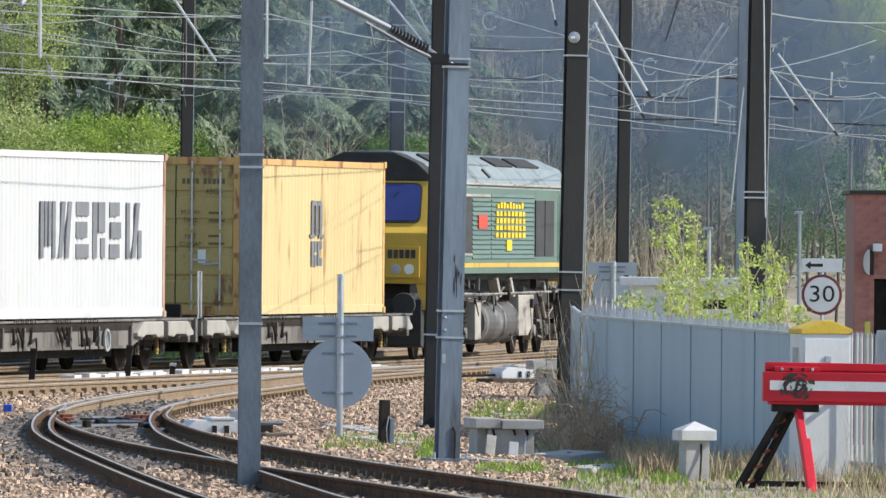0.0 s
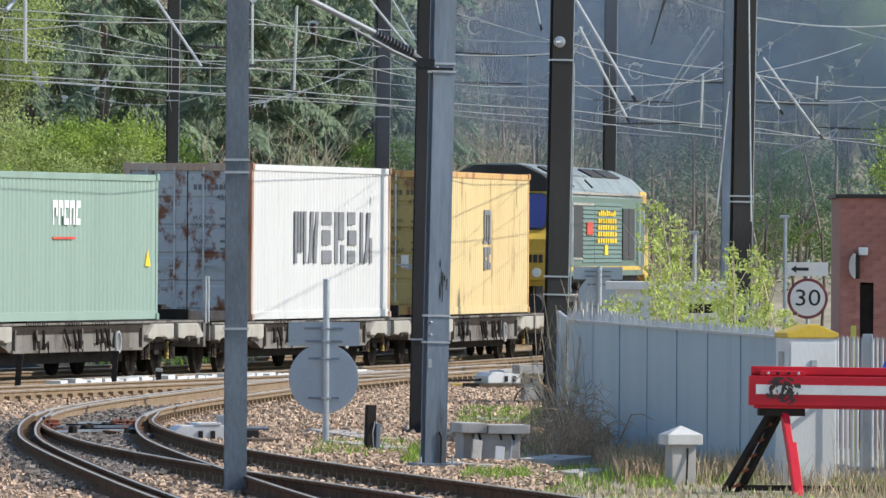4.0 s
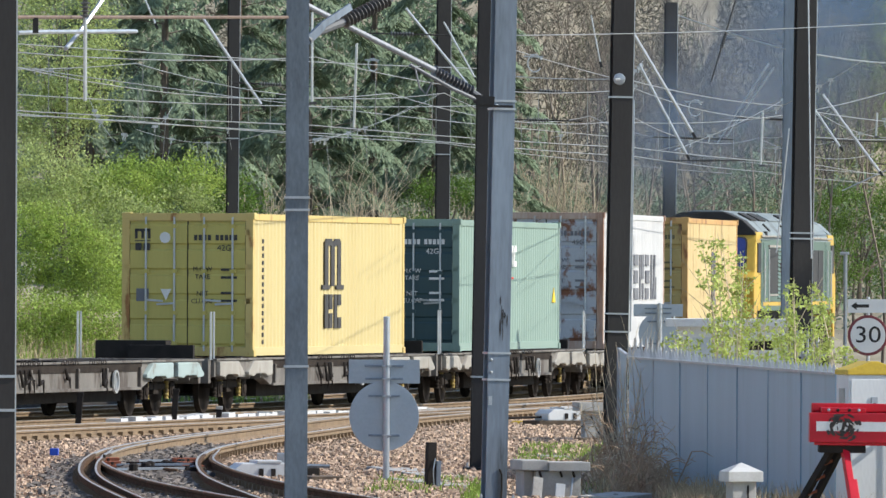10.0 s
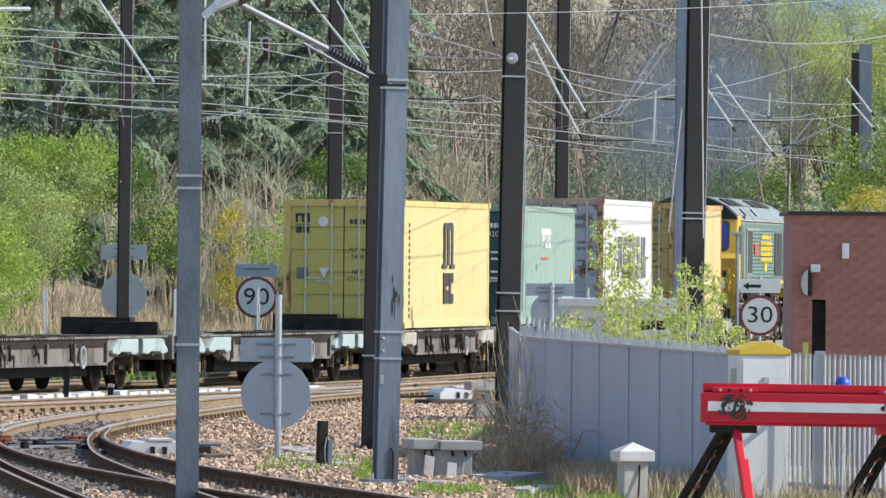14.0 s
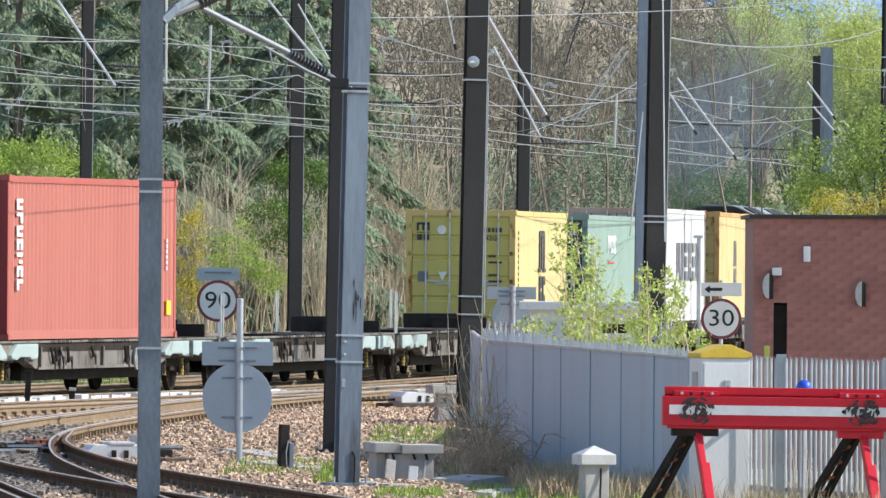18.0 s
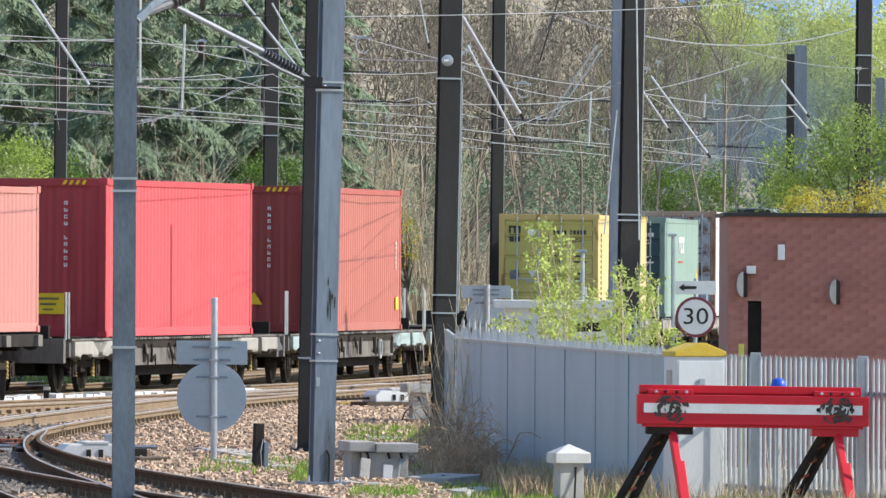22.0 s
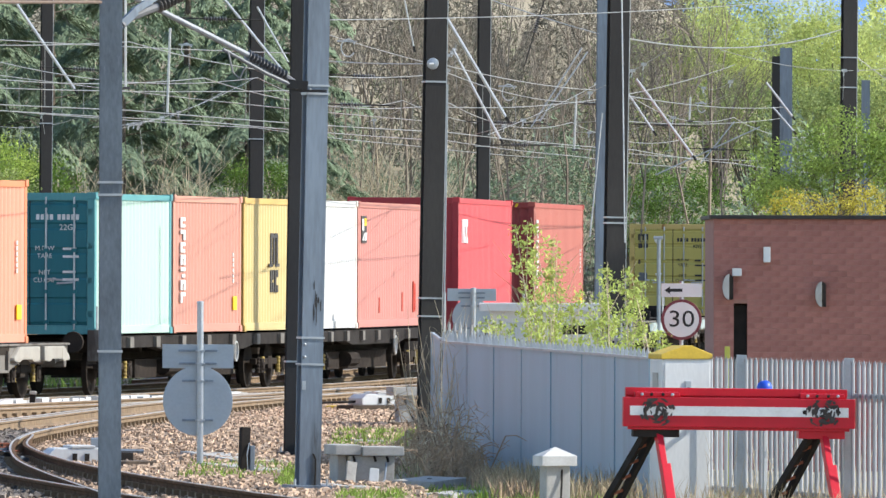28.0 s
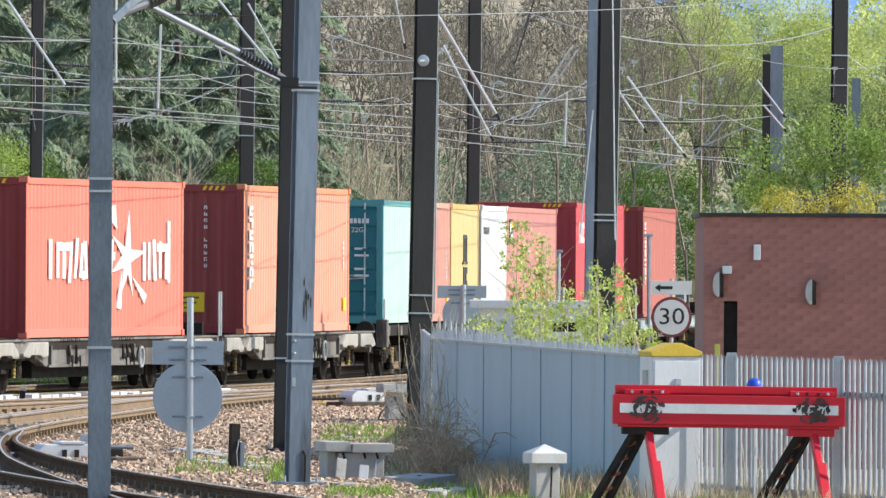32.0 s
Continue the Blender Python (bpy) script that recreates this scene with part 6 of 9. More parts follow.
h_mast("line_mast", 12.057, 330, 7.742, 0.24, 0.24, M["steel_mast"], "pale grey steel end post", 0, foot=False)


def wire(p0, p1, sag=0.0, r=0.011, n=14):
    p0, p1 = Vector(p0), Vector(p1)
    return Geo().tube([p0.lerp(p1, i / n) - Vector((0, 0, sag * 4 * (i / n) * (1 - i / n))) for i in range(n + 1)], r, 5)


SPANS = [-64, -30, 2, 36, 70, 104]


def equipment(side, contact, carrier, drop, label, shift=0.0):
    """Contact and carrier wire with droppers over a track, span by span."""
    t = thing("overhead_wires", label, "overhead wire", "overhead wires")
    for a, b in zip(SPANS, SPANS[1:]):
        a, b = a + shift, b + shift
        st = 0.25 if (SPANS.index(a - shift) % 2) else -0.25
        pa, pb = on_line(a, side + st), on_line(b, side - st)
        part("contact_wire", wire(pa + Vector((0, 0, contact)), pb + Vector((0, 0, contact)), 0.03, 0.0095), M["wire"], t)
        part("carrier_wire", wire(pa + Vector((0, 0, carrier)), pb + Vector((0, 0, carrier)), drop, 0.0095), M["wire"], t)
        for k in range(1, 6):
            f = k / 6
            q = pa.lerp(pb, f)
            part("dropper", wire(q + Vector((0, 0, contact - 0.12 * f * (1 - f))), q + Vector((0, 0, carrier - drop * 4 * f * (1 - f))), 0, 0.006, 1), M["wire"], t)
    return t


equipment(0.0, 5.2, 6.05, 0.32, "bright contact and carrier wires with droppers over the main line")
equipment(3.4, 5.1, 6.3, 0.3, "contact and carrier wires over the near track", 9)
equipment(-3.5, 5.4, 6.5, 0.35, "contact and carrier wires over the back track", -7)


def lone_wire(p0, p1, sag, r=0.009, label="single bare overhead wire"):
    return tagged(part("overhead_cable", wire(p0, p1, sag, r, 20), M["wire"]), label, "overhead wire", "overhead wires")


lone_wire((-1.595, 133, 5.21), (9.614, 215, 7.687), 0.15, 0.006)
lone_wire((2.81, 178, 5.905), (7.995, 232, 7.169), 0.25, 0.011)
lone_wire((-10.265, 190, 5.433), (-2.991, 240, 6.032), 0.10)
lone_wire((-9.997, 185, 6.167), (-2.996, 250, 6.979), 0.05)
lone_wire((-2.054, 200, 5.933), (-0.189, 168, 5.328), 0.02)
lone_wire((-2.466, 240, 7.207), (-0.183, 250, 6.743), 0.02)
lone_wire((0, 200, 5.871), (3.498, 260, 6.357), 0.08)
lone_wire((0.056, 220, 5.414), (6.547, 260, 6.938), 0.3)
lone_wire((0.828, 200, 6.998), (2.392, 178, 5.973), 0.02)
lone_wire((3.18, 200, 5.343), (8.746, 298, 6.516), 0.1)
lone_wire((4.136, 260, 5.66), (8.674, 298, 6.224), 0.1)
lone_wire((8.28, 232, 6.625), (9.474, 232, 5.835), 0.05)
lone_wire((-11.617, 215, 6.36), (-0.316, 262, 5.671), 0.1)
lone_wire((1.353, 290, 5.603), (8.42, 310, 5.24), 0.1)


rng = random.Random(77)
for k in range(16):
    y0, y1 = rng.uniform(185, 235), rng.uniform(240, 290)
    x0 = -0.052 * y0 + 0.09 * y0 * rng.random()
    x1 = x0 * y1 / y0 + rng.uniform(-4.5, 4.5)
    z0, z1 = 2.38 + rng.uniform(0.011, 0.0195) * y0, 2.38 + rng.uniform(0.011, 0.0195) * y1
    t = thing("overhead_wires", "thin slack wire with small pale clips", "overhead wire", "overhead wires")
    sag = rng.uniform(0.05, 0.3)
    part("span_wire", wire((x0, y0, z0), (x1, y1, z1), sag, 0.0055, 16), M["wire"], t)
    for j in range(rng.choice((2, 3, 4))):
        f = rng.uniform(0.1, 0.9)
        q = Vector((x0, y0, z0)).lerp(Vector((x1, y1, z1)), f) - Vector((0, 0, sag * 4 * f * (1 - f)))
        part("clip", Geo().box(q.x - 0.05, q.x + 0.05, q.y - 0.03, q.y + 0.03, q.z - 0.025, q.z + 0.03).tube([q, q - Vector((0.02, 0, 0.11))], 0.012, 5), M["bright_tube"], t, "pale clip")
        if rng.random() < 0.5:
            part("dropper", wire(q, q - Vector((rng.uniform(-0.1, 0.1), 0, rng.uniform(0.3, 0.9))), 0, 0.005, 1), M["wire"], t)


def insulator(name_parent, a, b, r=0.06, n=7):
    """A string of sheds between two points."""
    a, b = Vector(a), Vector(b)
    L = (b - a).length
    prof = [(0, r * 0.45)]
    for k in range(n):
        s = L * (k + 0.5) / n
        prof += [(s - L / n * 0.3, r * 0.45), (s, r), (s + L / n * 0.1, r), (s + L / n * 0.3, r * 0.45)]
    return part("insulator", Geo().lathe(a, b, prof + [(L, r * 0.45)], 10), M["insulator"], name_parent, "dark ribbed insulator")


# the big bracket on the near grey mast
br = thing("mast_bracket", "pale tubular cantilever bracket with ribbed insulators", "mast bracket", "mast brackets")
part("end_tube", Geo().tube([(-1.604, 131.8, 4.405), (-1.804, 131.8, 4.546)], 0.035, 8), M["tube_grey"], br)
part("main_tube", Geo().tube([(-2.219, 131.5, 4.778), (-3.352, 131, 5.342), (-4.438, 130.5, 5.889)], 0.033, 10), M["pale_steel"], br)
insulator(br, (-1.798, 131.8, 4.54), (-2.244, 131.5, 4.784), 0.068, 12)
part("second_tube", Geo().tube([(-1.604, 131.8, 4.386), (-2.025, 131.5, 4.573), (-2.504, 131.3, 4.838)], 0.022, 6), M["tube_grey"], br)
part("clamp", Geo().bar((-1.757, 131.7, 4.384), (-1.332, 131.7, 4.372), 0.03, 0.03).bar((-1.783, 131.7, 4.461), (-1.545, 131.7, 4.436), 0.06, 0.10), M["dark_mast"], br)
part("jumper", Geo().tube([(-2.446, 131.3, 4.812), (-2.394, 131.3, 4.581), (-2.317, 131.3, 4.504), (-2.253, 131.3, 4.646)], 0.012, 5), M["tube_grey"], br)
b2 = thing("mast_bracket", "thick bracket tube with a large dark ribbed insulator", "mast bracket", "mast brackets")
insulator(b2, (-2.493, 119, 5.282), (-2.942, 118.6, 5.039), 0.075, 13)
part("end_tube", Geo().tube([(-2.131, 119.2, 5.562), (-2.493, 119, 5.282)], 0.04, 8), M["tube_grey"], b2)
part("main_tube", Geo().tube([(-2.942, 118.6, 5.039), (-3.203, 118.4, 4.929), (-3.301, 118.2, 4.832)], 0.045, 8), M["tube_grey"], b2)
part("fork", Geo().bar((-3.189, 118.3, 4.973), (-2.873, 118.6, 5.195), 0.03, 0.07).bar((-3.313, 118.2, 4.832), (-3.154, 118.3, 4.985), 0.05, 0.08), M["steel_mast"], b2)
bm0 = thing("mast_boom", "rusty horizontal boom between two masts", "mast boom", "mast brackets")
part("boom", Geo().tube([(-5.389, 101, 4.675), (-3.498, 117.8, 5.065)], 0.017, 7), M["boom_rust"], bm0)
part("lower_tube", Geo().tube([(-5.386, 101.5, 4.547), (-5.214, 103, 4.59), (-4.536, 106, 4.662)], 0.02, 7), M["galv"], bm0)
part("hanger", Geo().bar((-5.253, 102, 4.693), (-5.253, 102, 4.558), 0.03, 0.05), M["dark_mast"], bm0)
part("drop_tube", Geo().tube([(-4.91, 104, 5.019), (-4.907, 104, 3.992)], 0.017, 7), M["bright_tube"], bm0)
insulator(bm0, (-4.909, 104, 4.969), (-4.909, 104, 4.74), 0.05, 6)
part("strut", Geo().tube([(-4.7, 105, 5.071), (-4.983, 104.5, 4.623), (-5.086, 104, 4.459)], 0.02, 6), M["galv"], bm0)


def tube_arm(p0, p1, r=0.025, label="slanting pale steering arm", ins=False):
    t = thing("steady_arm", label, "overhead line arm", "overhead line arms")
    part("arm_tube", Geo().tube([p0, p1], r, 7), M["bright_tube"], t)
    e = Vector(p1) + (Vector(p1) - Vector(p0)).normalized() * 0.12
    part("end_clip", Geo().bar(p1, e, 0.05, 0.05), M["dark_mast"], t)
    if ins:
        q = Vector(p0).lerp(Vector(p1), 0.12)
        insulator(t, p0, q, r * 2.2, 5)
    return t


for a in (((-8.591, 232, 7.651), (-7.406, 232, 5.919), 0.030), ((-4.663, 240, 8.045), (-3.379, 240, 6.477), 0.028), ((-4.038, 250, 7.991), (-3.362, 250, 6.795), 0.022),
          ((0.008, 215, 7.09), (1.159, 215, 5.169), 0.030), ((0.187, 240, 6.91), (1.178, 240, 5.036), 0.028), ((3.674, 240, 6.217), (4.358, 240, 5.21), 0.024),
          ((4.169, 250, 6.451), (5.397, 250, 4.792), 0.030), ((7.958, 285, 6.947), (8.602, 285, 6.113), 0.028), ((8.27, 290, 6.404), (8.782, 290, 5.81), 0.026),
          ((-0.78, 230, 7.686), (-0.597, 230, 6.764), 0.014), ((-9.968, 235, 8.301), (-9.667, 235, 7.601), 0.02), ((3.226, 240, 6.99), (3.438, 240, 6.815), 0.024)):
    tube_arm(*a)


def drop_rod(u_top, u_bot, r=0.024, cap=True):
    t = thing("drop_rod", "short upright pale rod with a dark insulator foot", "overhead line arm", "overhead line rods")
    part("rod", Geo().tube([u_top, u_bot], r, 7), M["bright_tube"], t)
    a = Vector(u_bot)
    part("foot", Geo().bar(a - Vector((0.05, 0, 0)), a + Vector((0.08, 0, 0)), 0.05, 0.05), M["insulator"], t)


for a, b in (((-5.647, 205, 7.144), (-5.642, 205, 5.53)), ((-5.09, 215, 6.801), (-5.138, 215, 5.203)), ((2.932, 255, 6.179), (2.886, 255, 4.957)), ((5.985, 280, 6.505), (5.96, 280, 5.917))):
    drop_rod(a, b)


def inline_insulator(p0, p1, tail=0.7):
    t = thing("line_insulator", "dark ribbed insulator set in a wire", "insulator", "wire insulators")
    insulator(t, p0, p1, 0.055, 8)
    d = (Vector(p1) - Vector(p0)).normalized()
    part("end_fitting", Geo().tube([Vector(p0) - d * tail, p0], 0.016, 6), M["dark_mast"], t)
    part("end_fitting", Geo().tube([p1, Vector(p1) + d * tail], 0.016, 6), M["dark_mast"], t)


for a, b in (((-1.889, 240, 6.341), (-1.419, 240, 6.319)), ((-2.19, 245, 5.811), (-1.71, 245, 5.801)), ((-7.526, 235, 6.379), (-7.089, 235, 6.357)), ((-4.782, 230, 7.302), (-4.31, 230, 7.292)),
             ((1.221, 262, 5.65), (1.631, 262, 5.639)), ((3.093, 258, 6.035), (3.421, 258, 6.024)), ((4.929, 270, 5.709), (5.325, 270, 5.697)), ((6.945, 300, 5.452), (7.297, 300, 5.439)), ((1.561, 265, 5.171), (1.949, 265, 5.172)), ((1.809, 230, 7.041), (1.909, 230, 7.379))):
    inline_insulator(a, b)

for p, r in (((-1.918, 232, 6.764), 0.14), ((1.408, 250, 6.149), 0.14), ((-5.118, 230, 6.683), 0.10), ((6.26, 280, 6.26), 0.10)):
    t = thing("jumper_loop", "loop of pale jumper cable between wires", "cable loop", "jumper loops")
    part("loop", Geo().tube([Vector(p) + Vector((r * math.cos(a), 0, r * 1.25 * math.sin(a))) for a in (0.4 + 5.3 * k / 14 for k in range(15))], 0.014, 5), M["bright_tube"], t)
    part("clip", Geo().bar(Vector(p) + Vector((-r * 1.6, 0, r)), Vector(p) + Vector((r * 1.2, 0, r * 0.9)), 0.03, 0.03), M["galv"], t)
t = thing("round_insulator", "round pale insulator disc on the dark mast", "insulator", "wire insulators")
part("disc", Geo().lathe((-0.156, 167.8, 5.325), (-0.156, 167.6, 5.325), [(0, 0.03), (0.02, 0.085), (0.06, 0.08), (0.07, 0.03)], 18), M["galv"], t)
part("pin", Geo().tube([(-0.156, 167.7, 5.323), (-0.221, 167.4, 5.31)], 0.02, 6), M["bright_tube"], t)
# far lattice registration truss
t = thing("wire_truss", "grey lattice bracket carrying wires", "mast bracket", "mast brackets")
for a, b in (((3.137, 262, 7.347), (1.99, 262, 5.55)), ((3.266, 262, 7.258), (2.182, 262, 5.679)), ((8.219, 300, 6.028), (5.509, 300, 4.773)), ((7.559, 300, 6.173), (6.682, 300, 5.07))):
    part("truss_bar", Geo().tube([a, b], 0.018, 5), M["galv"], t)


# smears, bolts and cables on the masts
def mast_smears(owner, x0, z0, n, wide, tall, seed):
    r = random.Random(seed)
    for k in range(n):
        x, z = x0 + r.gauss(0, wide), z0 + r.gauss(0, tall)
        w, h = r.uniform(0.004, 0.013), r.uniform(0.03, 0.12)
        pts = [(x + w * math.cos(a) * r.uniform(0.6, 1.1), -0.1215 - 0.0004 * k, z + h * math.sin(a) * r.uniform(0.7, 1.1)) for a in (6.283 * j / 9 for j in range(9))]
        part("grease_smear", Geo().add(pts, [tuple(range(9))]), M["dark_mast"], owner, "black grease smear")


mz = m2.location.z
mast_smears(m2, 0.03, 1.969 - mz, 9, 0.022, 0.1, 5)
for z in (1.485, 1.343, 4.389):
    part("bolt", Geo().lathe((-0.09, -0.12, z - mz), (-0.09, -0.145, z - mz), [(0, 0.017), (0.015, 0.016), (0.02, 0.008)], 8), M["galv"], m2)
part("earth_cable", Geo().tube([(0.03, -0.13, 0.42), (0.055, -0.14, 0.36), (0.06, -0.135, 0.2), (0.05, -0.15, 0.0)], 0.011, 6), M["black_steel"], m2, "black earth cable")
part("cable_clip", Geo().box(-0.115, -0.075, -0.135, -0.12, 1.15, 1.25), M["galv"], m2)
for u, w in (((2.441, 177.5, 4.748), (2.257, 177.6, 2.838)), ((2.733, 177.7, 6.837), (2.797, 177.7, 2.753)), ((0.058, 167.6, 5.019), (0.019, 167.6, 1.659))):
    tagged(part("mast_cable", wire(u, w, 0.0, 0.012, 6), M["galv"]), "thin pale cable running down a dark mast", "cable", "mast cables")


# ---- lineside things ----
def speed_sign_back(x, y, zc, r, rect, post_z0, post_z1, label):
    """The unpainted back of a round sign and its plate, on a post."""
    t = thing("speed_sign", label, "railway sign", "lineside speed signs", Matrix.Translation((x, y, 0)))
    part("disc", Geo().lathe((0, 0.045, zc), (0, 0.06, zc), [(0, r - 0.008), (0.002, r), (0.012, r), (0.014, r - 0.006)], 48), M["sign_back"], t, "plain grey metal disc")
    w, z0, z1 = rect
    part("plate", Geo().box(-w / 2, w / 2, 0.048, 0.058, z0, z1), M["sign_back"], t, "plain grey metal plate", bevel=0.003)
    part("post", Geo().tube([(0.03, 0, post_z0), (0.03, 0, post_z1)], 0.042, 12), M["galv"], t, "galvanised tube post", smooth=True)
    part("post_cap", Geo().lathe((0.03, 0, post_z1), (0.03, 0, post_z1 + 0.03), [(0, 0.046), (0.015, 0.044), (0.02, 0.02)], 12), M["galv"], t)
    for z, ww in ((z1 - 0.08, 0.5), (z0 + 0.06, 0.48), (zc + r * 0.58, 0.4), (zc - r * 0.55, 0.4)):
        part("channel", Geo().box(-ww / 2, ww / 2, 0.02, 0.047, z - 0.014, z + 0.014), M["steel_mast"], t, bevel=0.003)
        part("clip", Geo().box(-0.03, 0.09, -0.05, 0.02, z - 0.01, z + 0.01), M["galv"], t)
    return t


speed_sign_back(-3.135, 148, 0.648, 0.447, (0.91, 1.068, 1.372), -0.3, 1.907, "round grey metal back of a speed sign on a galvanised post")
speed_sign_back(0.532, 212, 1.449, 0.36, (0.90, 1.749, 1.977), -0.3, 1.977, "grey metal back of a farther speed sign")
speed_sign_back(-9.221, 268, 1.526, 0.53, (1.06, 2.352, 2.692), 0.2, 2.692, "pale grey back of a sign on the grassy bank")


def speed_sign(x, y, zc, r, text, label, plate=None):
    t = thing("speed_sign", label, "railway sign", "lineside speed signs", Matrix.Translation((x, y, 0)))
    part("disc", Geo().lathe((0, 0, zc), (0, 0.02, zc), [(0, r - 0.004), (0.004, r), (0.02, r)], 40), M["sign_red"], t, "dark red rim")
    part("face", Geo().lathe((0, -0.006, zc), (0, 0.004, zc), [(0, r * 0.86), (0.01, r * 0.86)], 40), M["sign_white"], t, "white face")
    writing(text, r * 1.16, M["sign_black"], t, Matrix.Translation((0, -0.008, zc)) @ pose(0, 0, 0, 90, 0, 0), "number", "black figures", 0.004, width=r * 1.22)
    part("post", Geo().tube([(0, 0.07, -0.3), (0, 0.07, zc + r * (1.9 if plate else 0.9))], 0.045, 10), M["galv"], t, smooth=True)
    if plate:
        w, z0, z1 = plate
        part("plate", Geo().box(-w / 2, w / 2, 0.0, 0.015, z0, z1), M["sign_white"], t, "white plate", bevel=0.004)
        zm = (z0 + z1) / 2
        part("arrow", Geo().prism([(-w * 0.42, zm), (-w * 0.28, zm + 0.09), (-w * 0.28, zm + 0.035), (0.02, zm + 0.035), (0.02, zm - 0.035), (-w * 0.28, zm - 0.035), (-w * 0.28, zm - 0.09)], 1, -0.006, 0.0), M["sign_black"], t, "black arrow")
    return t


speed_sign(5.411, 262, 1.192, 0.46, "30", "white thirty sign with a dark red rim and arrow plate", (0.92, 1.705, 2.012))
t90 = speed_sign(-5.913, 258, 1.529, 0.467, "90", "white ninety sign with a dark red rim beyond the track")
part("plate", Geo().box(-0.47, 0.47, 0.03, 0.05, 1.983, 2.274), M["sign_back"], t90, "plain grey plate", bevel=0.004)
part("channel", Geo().box(-0.3, 0.3, 0.0, 0.03, 2.147, 2.185), M["steel_mast"], t90)
t = thing("signal_cabinet", "dark grey lineside board on a thin post", "lineside board", "", Matrix.Translation((-7.873, 296, 0)))
part("board", Geo().box(-0.15, 0.55, 0, 0.1, 2.443, 2.993), M["steel_mast"], t, bevel=0.01)
part("post", Geo().tube([(-0.2, 0, 0), (-0.2, 0, 3.109)], 0.04, 8), M["galv"], t)
part("cap", Geo().box(-0.25, 0.55, -0.02, 0.12, 2.993, 3.051), M["white_paint"], t)


# ---- sheeted fence, palisade ----
FENCE0, FENCE1 = Vector((-0.004, 156, 0)), Vector((2.312, 129, 0))
FZ = 1.36
fence = thing("sheeted_fence", "grey sheet-clad security fence with a row of small spikes", "fence")
fd = FENCE1 - FENCE0
fn = Vector((fd.y, -fd.x, 0)).normalized()
if fn.y > 0:
    fn = -fn
PAN = 7
for k in range(PAN):
    a, b = FENCE0 + fd * (k / PAN), FENCE0 + fd * ((k + 1) / PAN)
    d = (b - a).normalized()
    a, b = a + d * 0.03, b - d * 0.03
    o = fn * 0.004 * (k % 2)
    g = Geo().add([a + o + Vector((0, 0, -0.3)), b + o + Vector((0, 0, -0.3)), b + o + Vector((0, 0, FZ)), a + o + Vector((0, 0, FZ)),
                   a + o - fn * 0.03 + Vector((0, 0, -0.3)), b + o - fn * 0.03 + Vector((0, 0, -0.3)), b + o - fn * 0.03 + Vector((0, 0, FZ)), a + o - fn * 0.03 + Vector((0, 0, FZ))],
                  [(0, 1, 2, 3), (5, 4, 7, 6), (4, 0, 3, 7), (1, 5, 6, 2), (3, 2, 6, 7), (4, 5, 1, 0)])
    part("panel", g, M["grey_fence"], fence, "flat grey steel sheet")
    p = FENCE0 + fd * ((k + 1) / PAN)
    part("post", Geo().box(p.x - 0.012, p.x + 0.012, p.y - 0.03, p.y + 0.06, -0.3, FZ + 0.01), M["palisade"] if k == 0 else M["grey_fence"], fence)
part("rail", Geo().bar(FENCE0 + Vector((0, 0, FZ + 0.005)) + fn * 0.01, FENCE1 + Vector((0, 0, FZ + 0.005)) + fn * 0.01, 0.05, 0.03), M["palisade"], fence)
SPIKE = Geo().add([(-0.02, 0, 0), (0.02, 0, 0), (0.022, 0, 0.04), (0.0, -0.006, 0.085), (-0.022, 0, 0.04), (0, 0.012, 0), (0, 0.012, 0.05)], [(0, 1, 2, 3, 4), (1, 5, 6, 2), (5, 0, 4, 6), (2, 6, 3), (6, 4, 3)]).mesh("spike", M["palisade"])
for k in range(58):
    p = FENCE0 + fd * ((k + 0.5) / 58)
    part("spike", SPIKE, None, fence, m=Matrix.Translation((p.x, p.y, FZ + 0.015)) @ pose(0, 0, 0, 0, random.uniform(-4, 4), 0) @ Matrix.Diagonal((1, 1, 1.9 if k < 22 else 1.25, 1)))
# the return of the fence at its far end
ret = thing("fence_return", "short pale sheet panel at the end of the fence", "fence")
p = Vector((-0.136, 158.5, 0))
part("panel", Geo().add([p + Vector((0, 0, -0.3)), FENCE0 + Vector((-0.03, 0, -0.3)), FENCE0 + Vector((-0.03, 0, FZ + 0.02)), p + Vector((0, 0, FZ + 0.08)), p + Vector((0, 0.03, -0.3)), FENCE0 + Vector((-0.03, 0.03, -0.3)), FENCE0 + Vector((-0.03, 0.03, FZ + 0.02)), p + Vector((0, 0.03, FZ + 0.08))],
                        [(0, 1, 2, 3), (5, 4, 7, 6), (4, 0, 3, 7), (1, 5, 6, 2), (3, 2, 6, 7), (4, 5, 1, 0)]), M["grey_fence"], ret)
part("post", Geo().box(p.x - 0.03, p.x + 0.03, p.y - 0.05, p.y + 0.01, -0.3, FZ + 0.12), M["palisade"], ret)
part("rail", Geo().bar(p + Vector((0, 0, FZ + 0.1)), FENCE0 + Vector((-0.03, 0, FZ + 0.04)), 0.04, 0.03), M["palisade"], ret)

PALE, ring = Geo(), [(-0.022, 0), (-0.008, -0.012), (0.008, -0.012), (0.022, 0), (0.022, 0.006), (-0.022, 0.006)]
PALE.add([(x, y, z) for z in (0, 1.70) for x, y in ring] + [(-0.026, -0.02, 1.76), (0.0, -0.012, 1.765), (0.026, -0.02, 1.76)],
         [(k, (k + 1) % 6, (k + 1) % 6 + 6, k + 6) for k in range(6)] + [(6, 7, 12), (7, 8, 13), (8, 9, 14), (11, 6, 12), (7, 11, 12), (7, 13, 11), (13, 10, 11), (13, 8, 10), (8, 14, 10), (14, 9, 10)])
PALE = PALE.mesh("pale", M["pale_steel"])


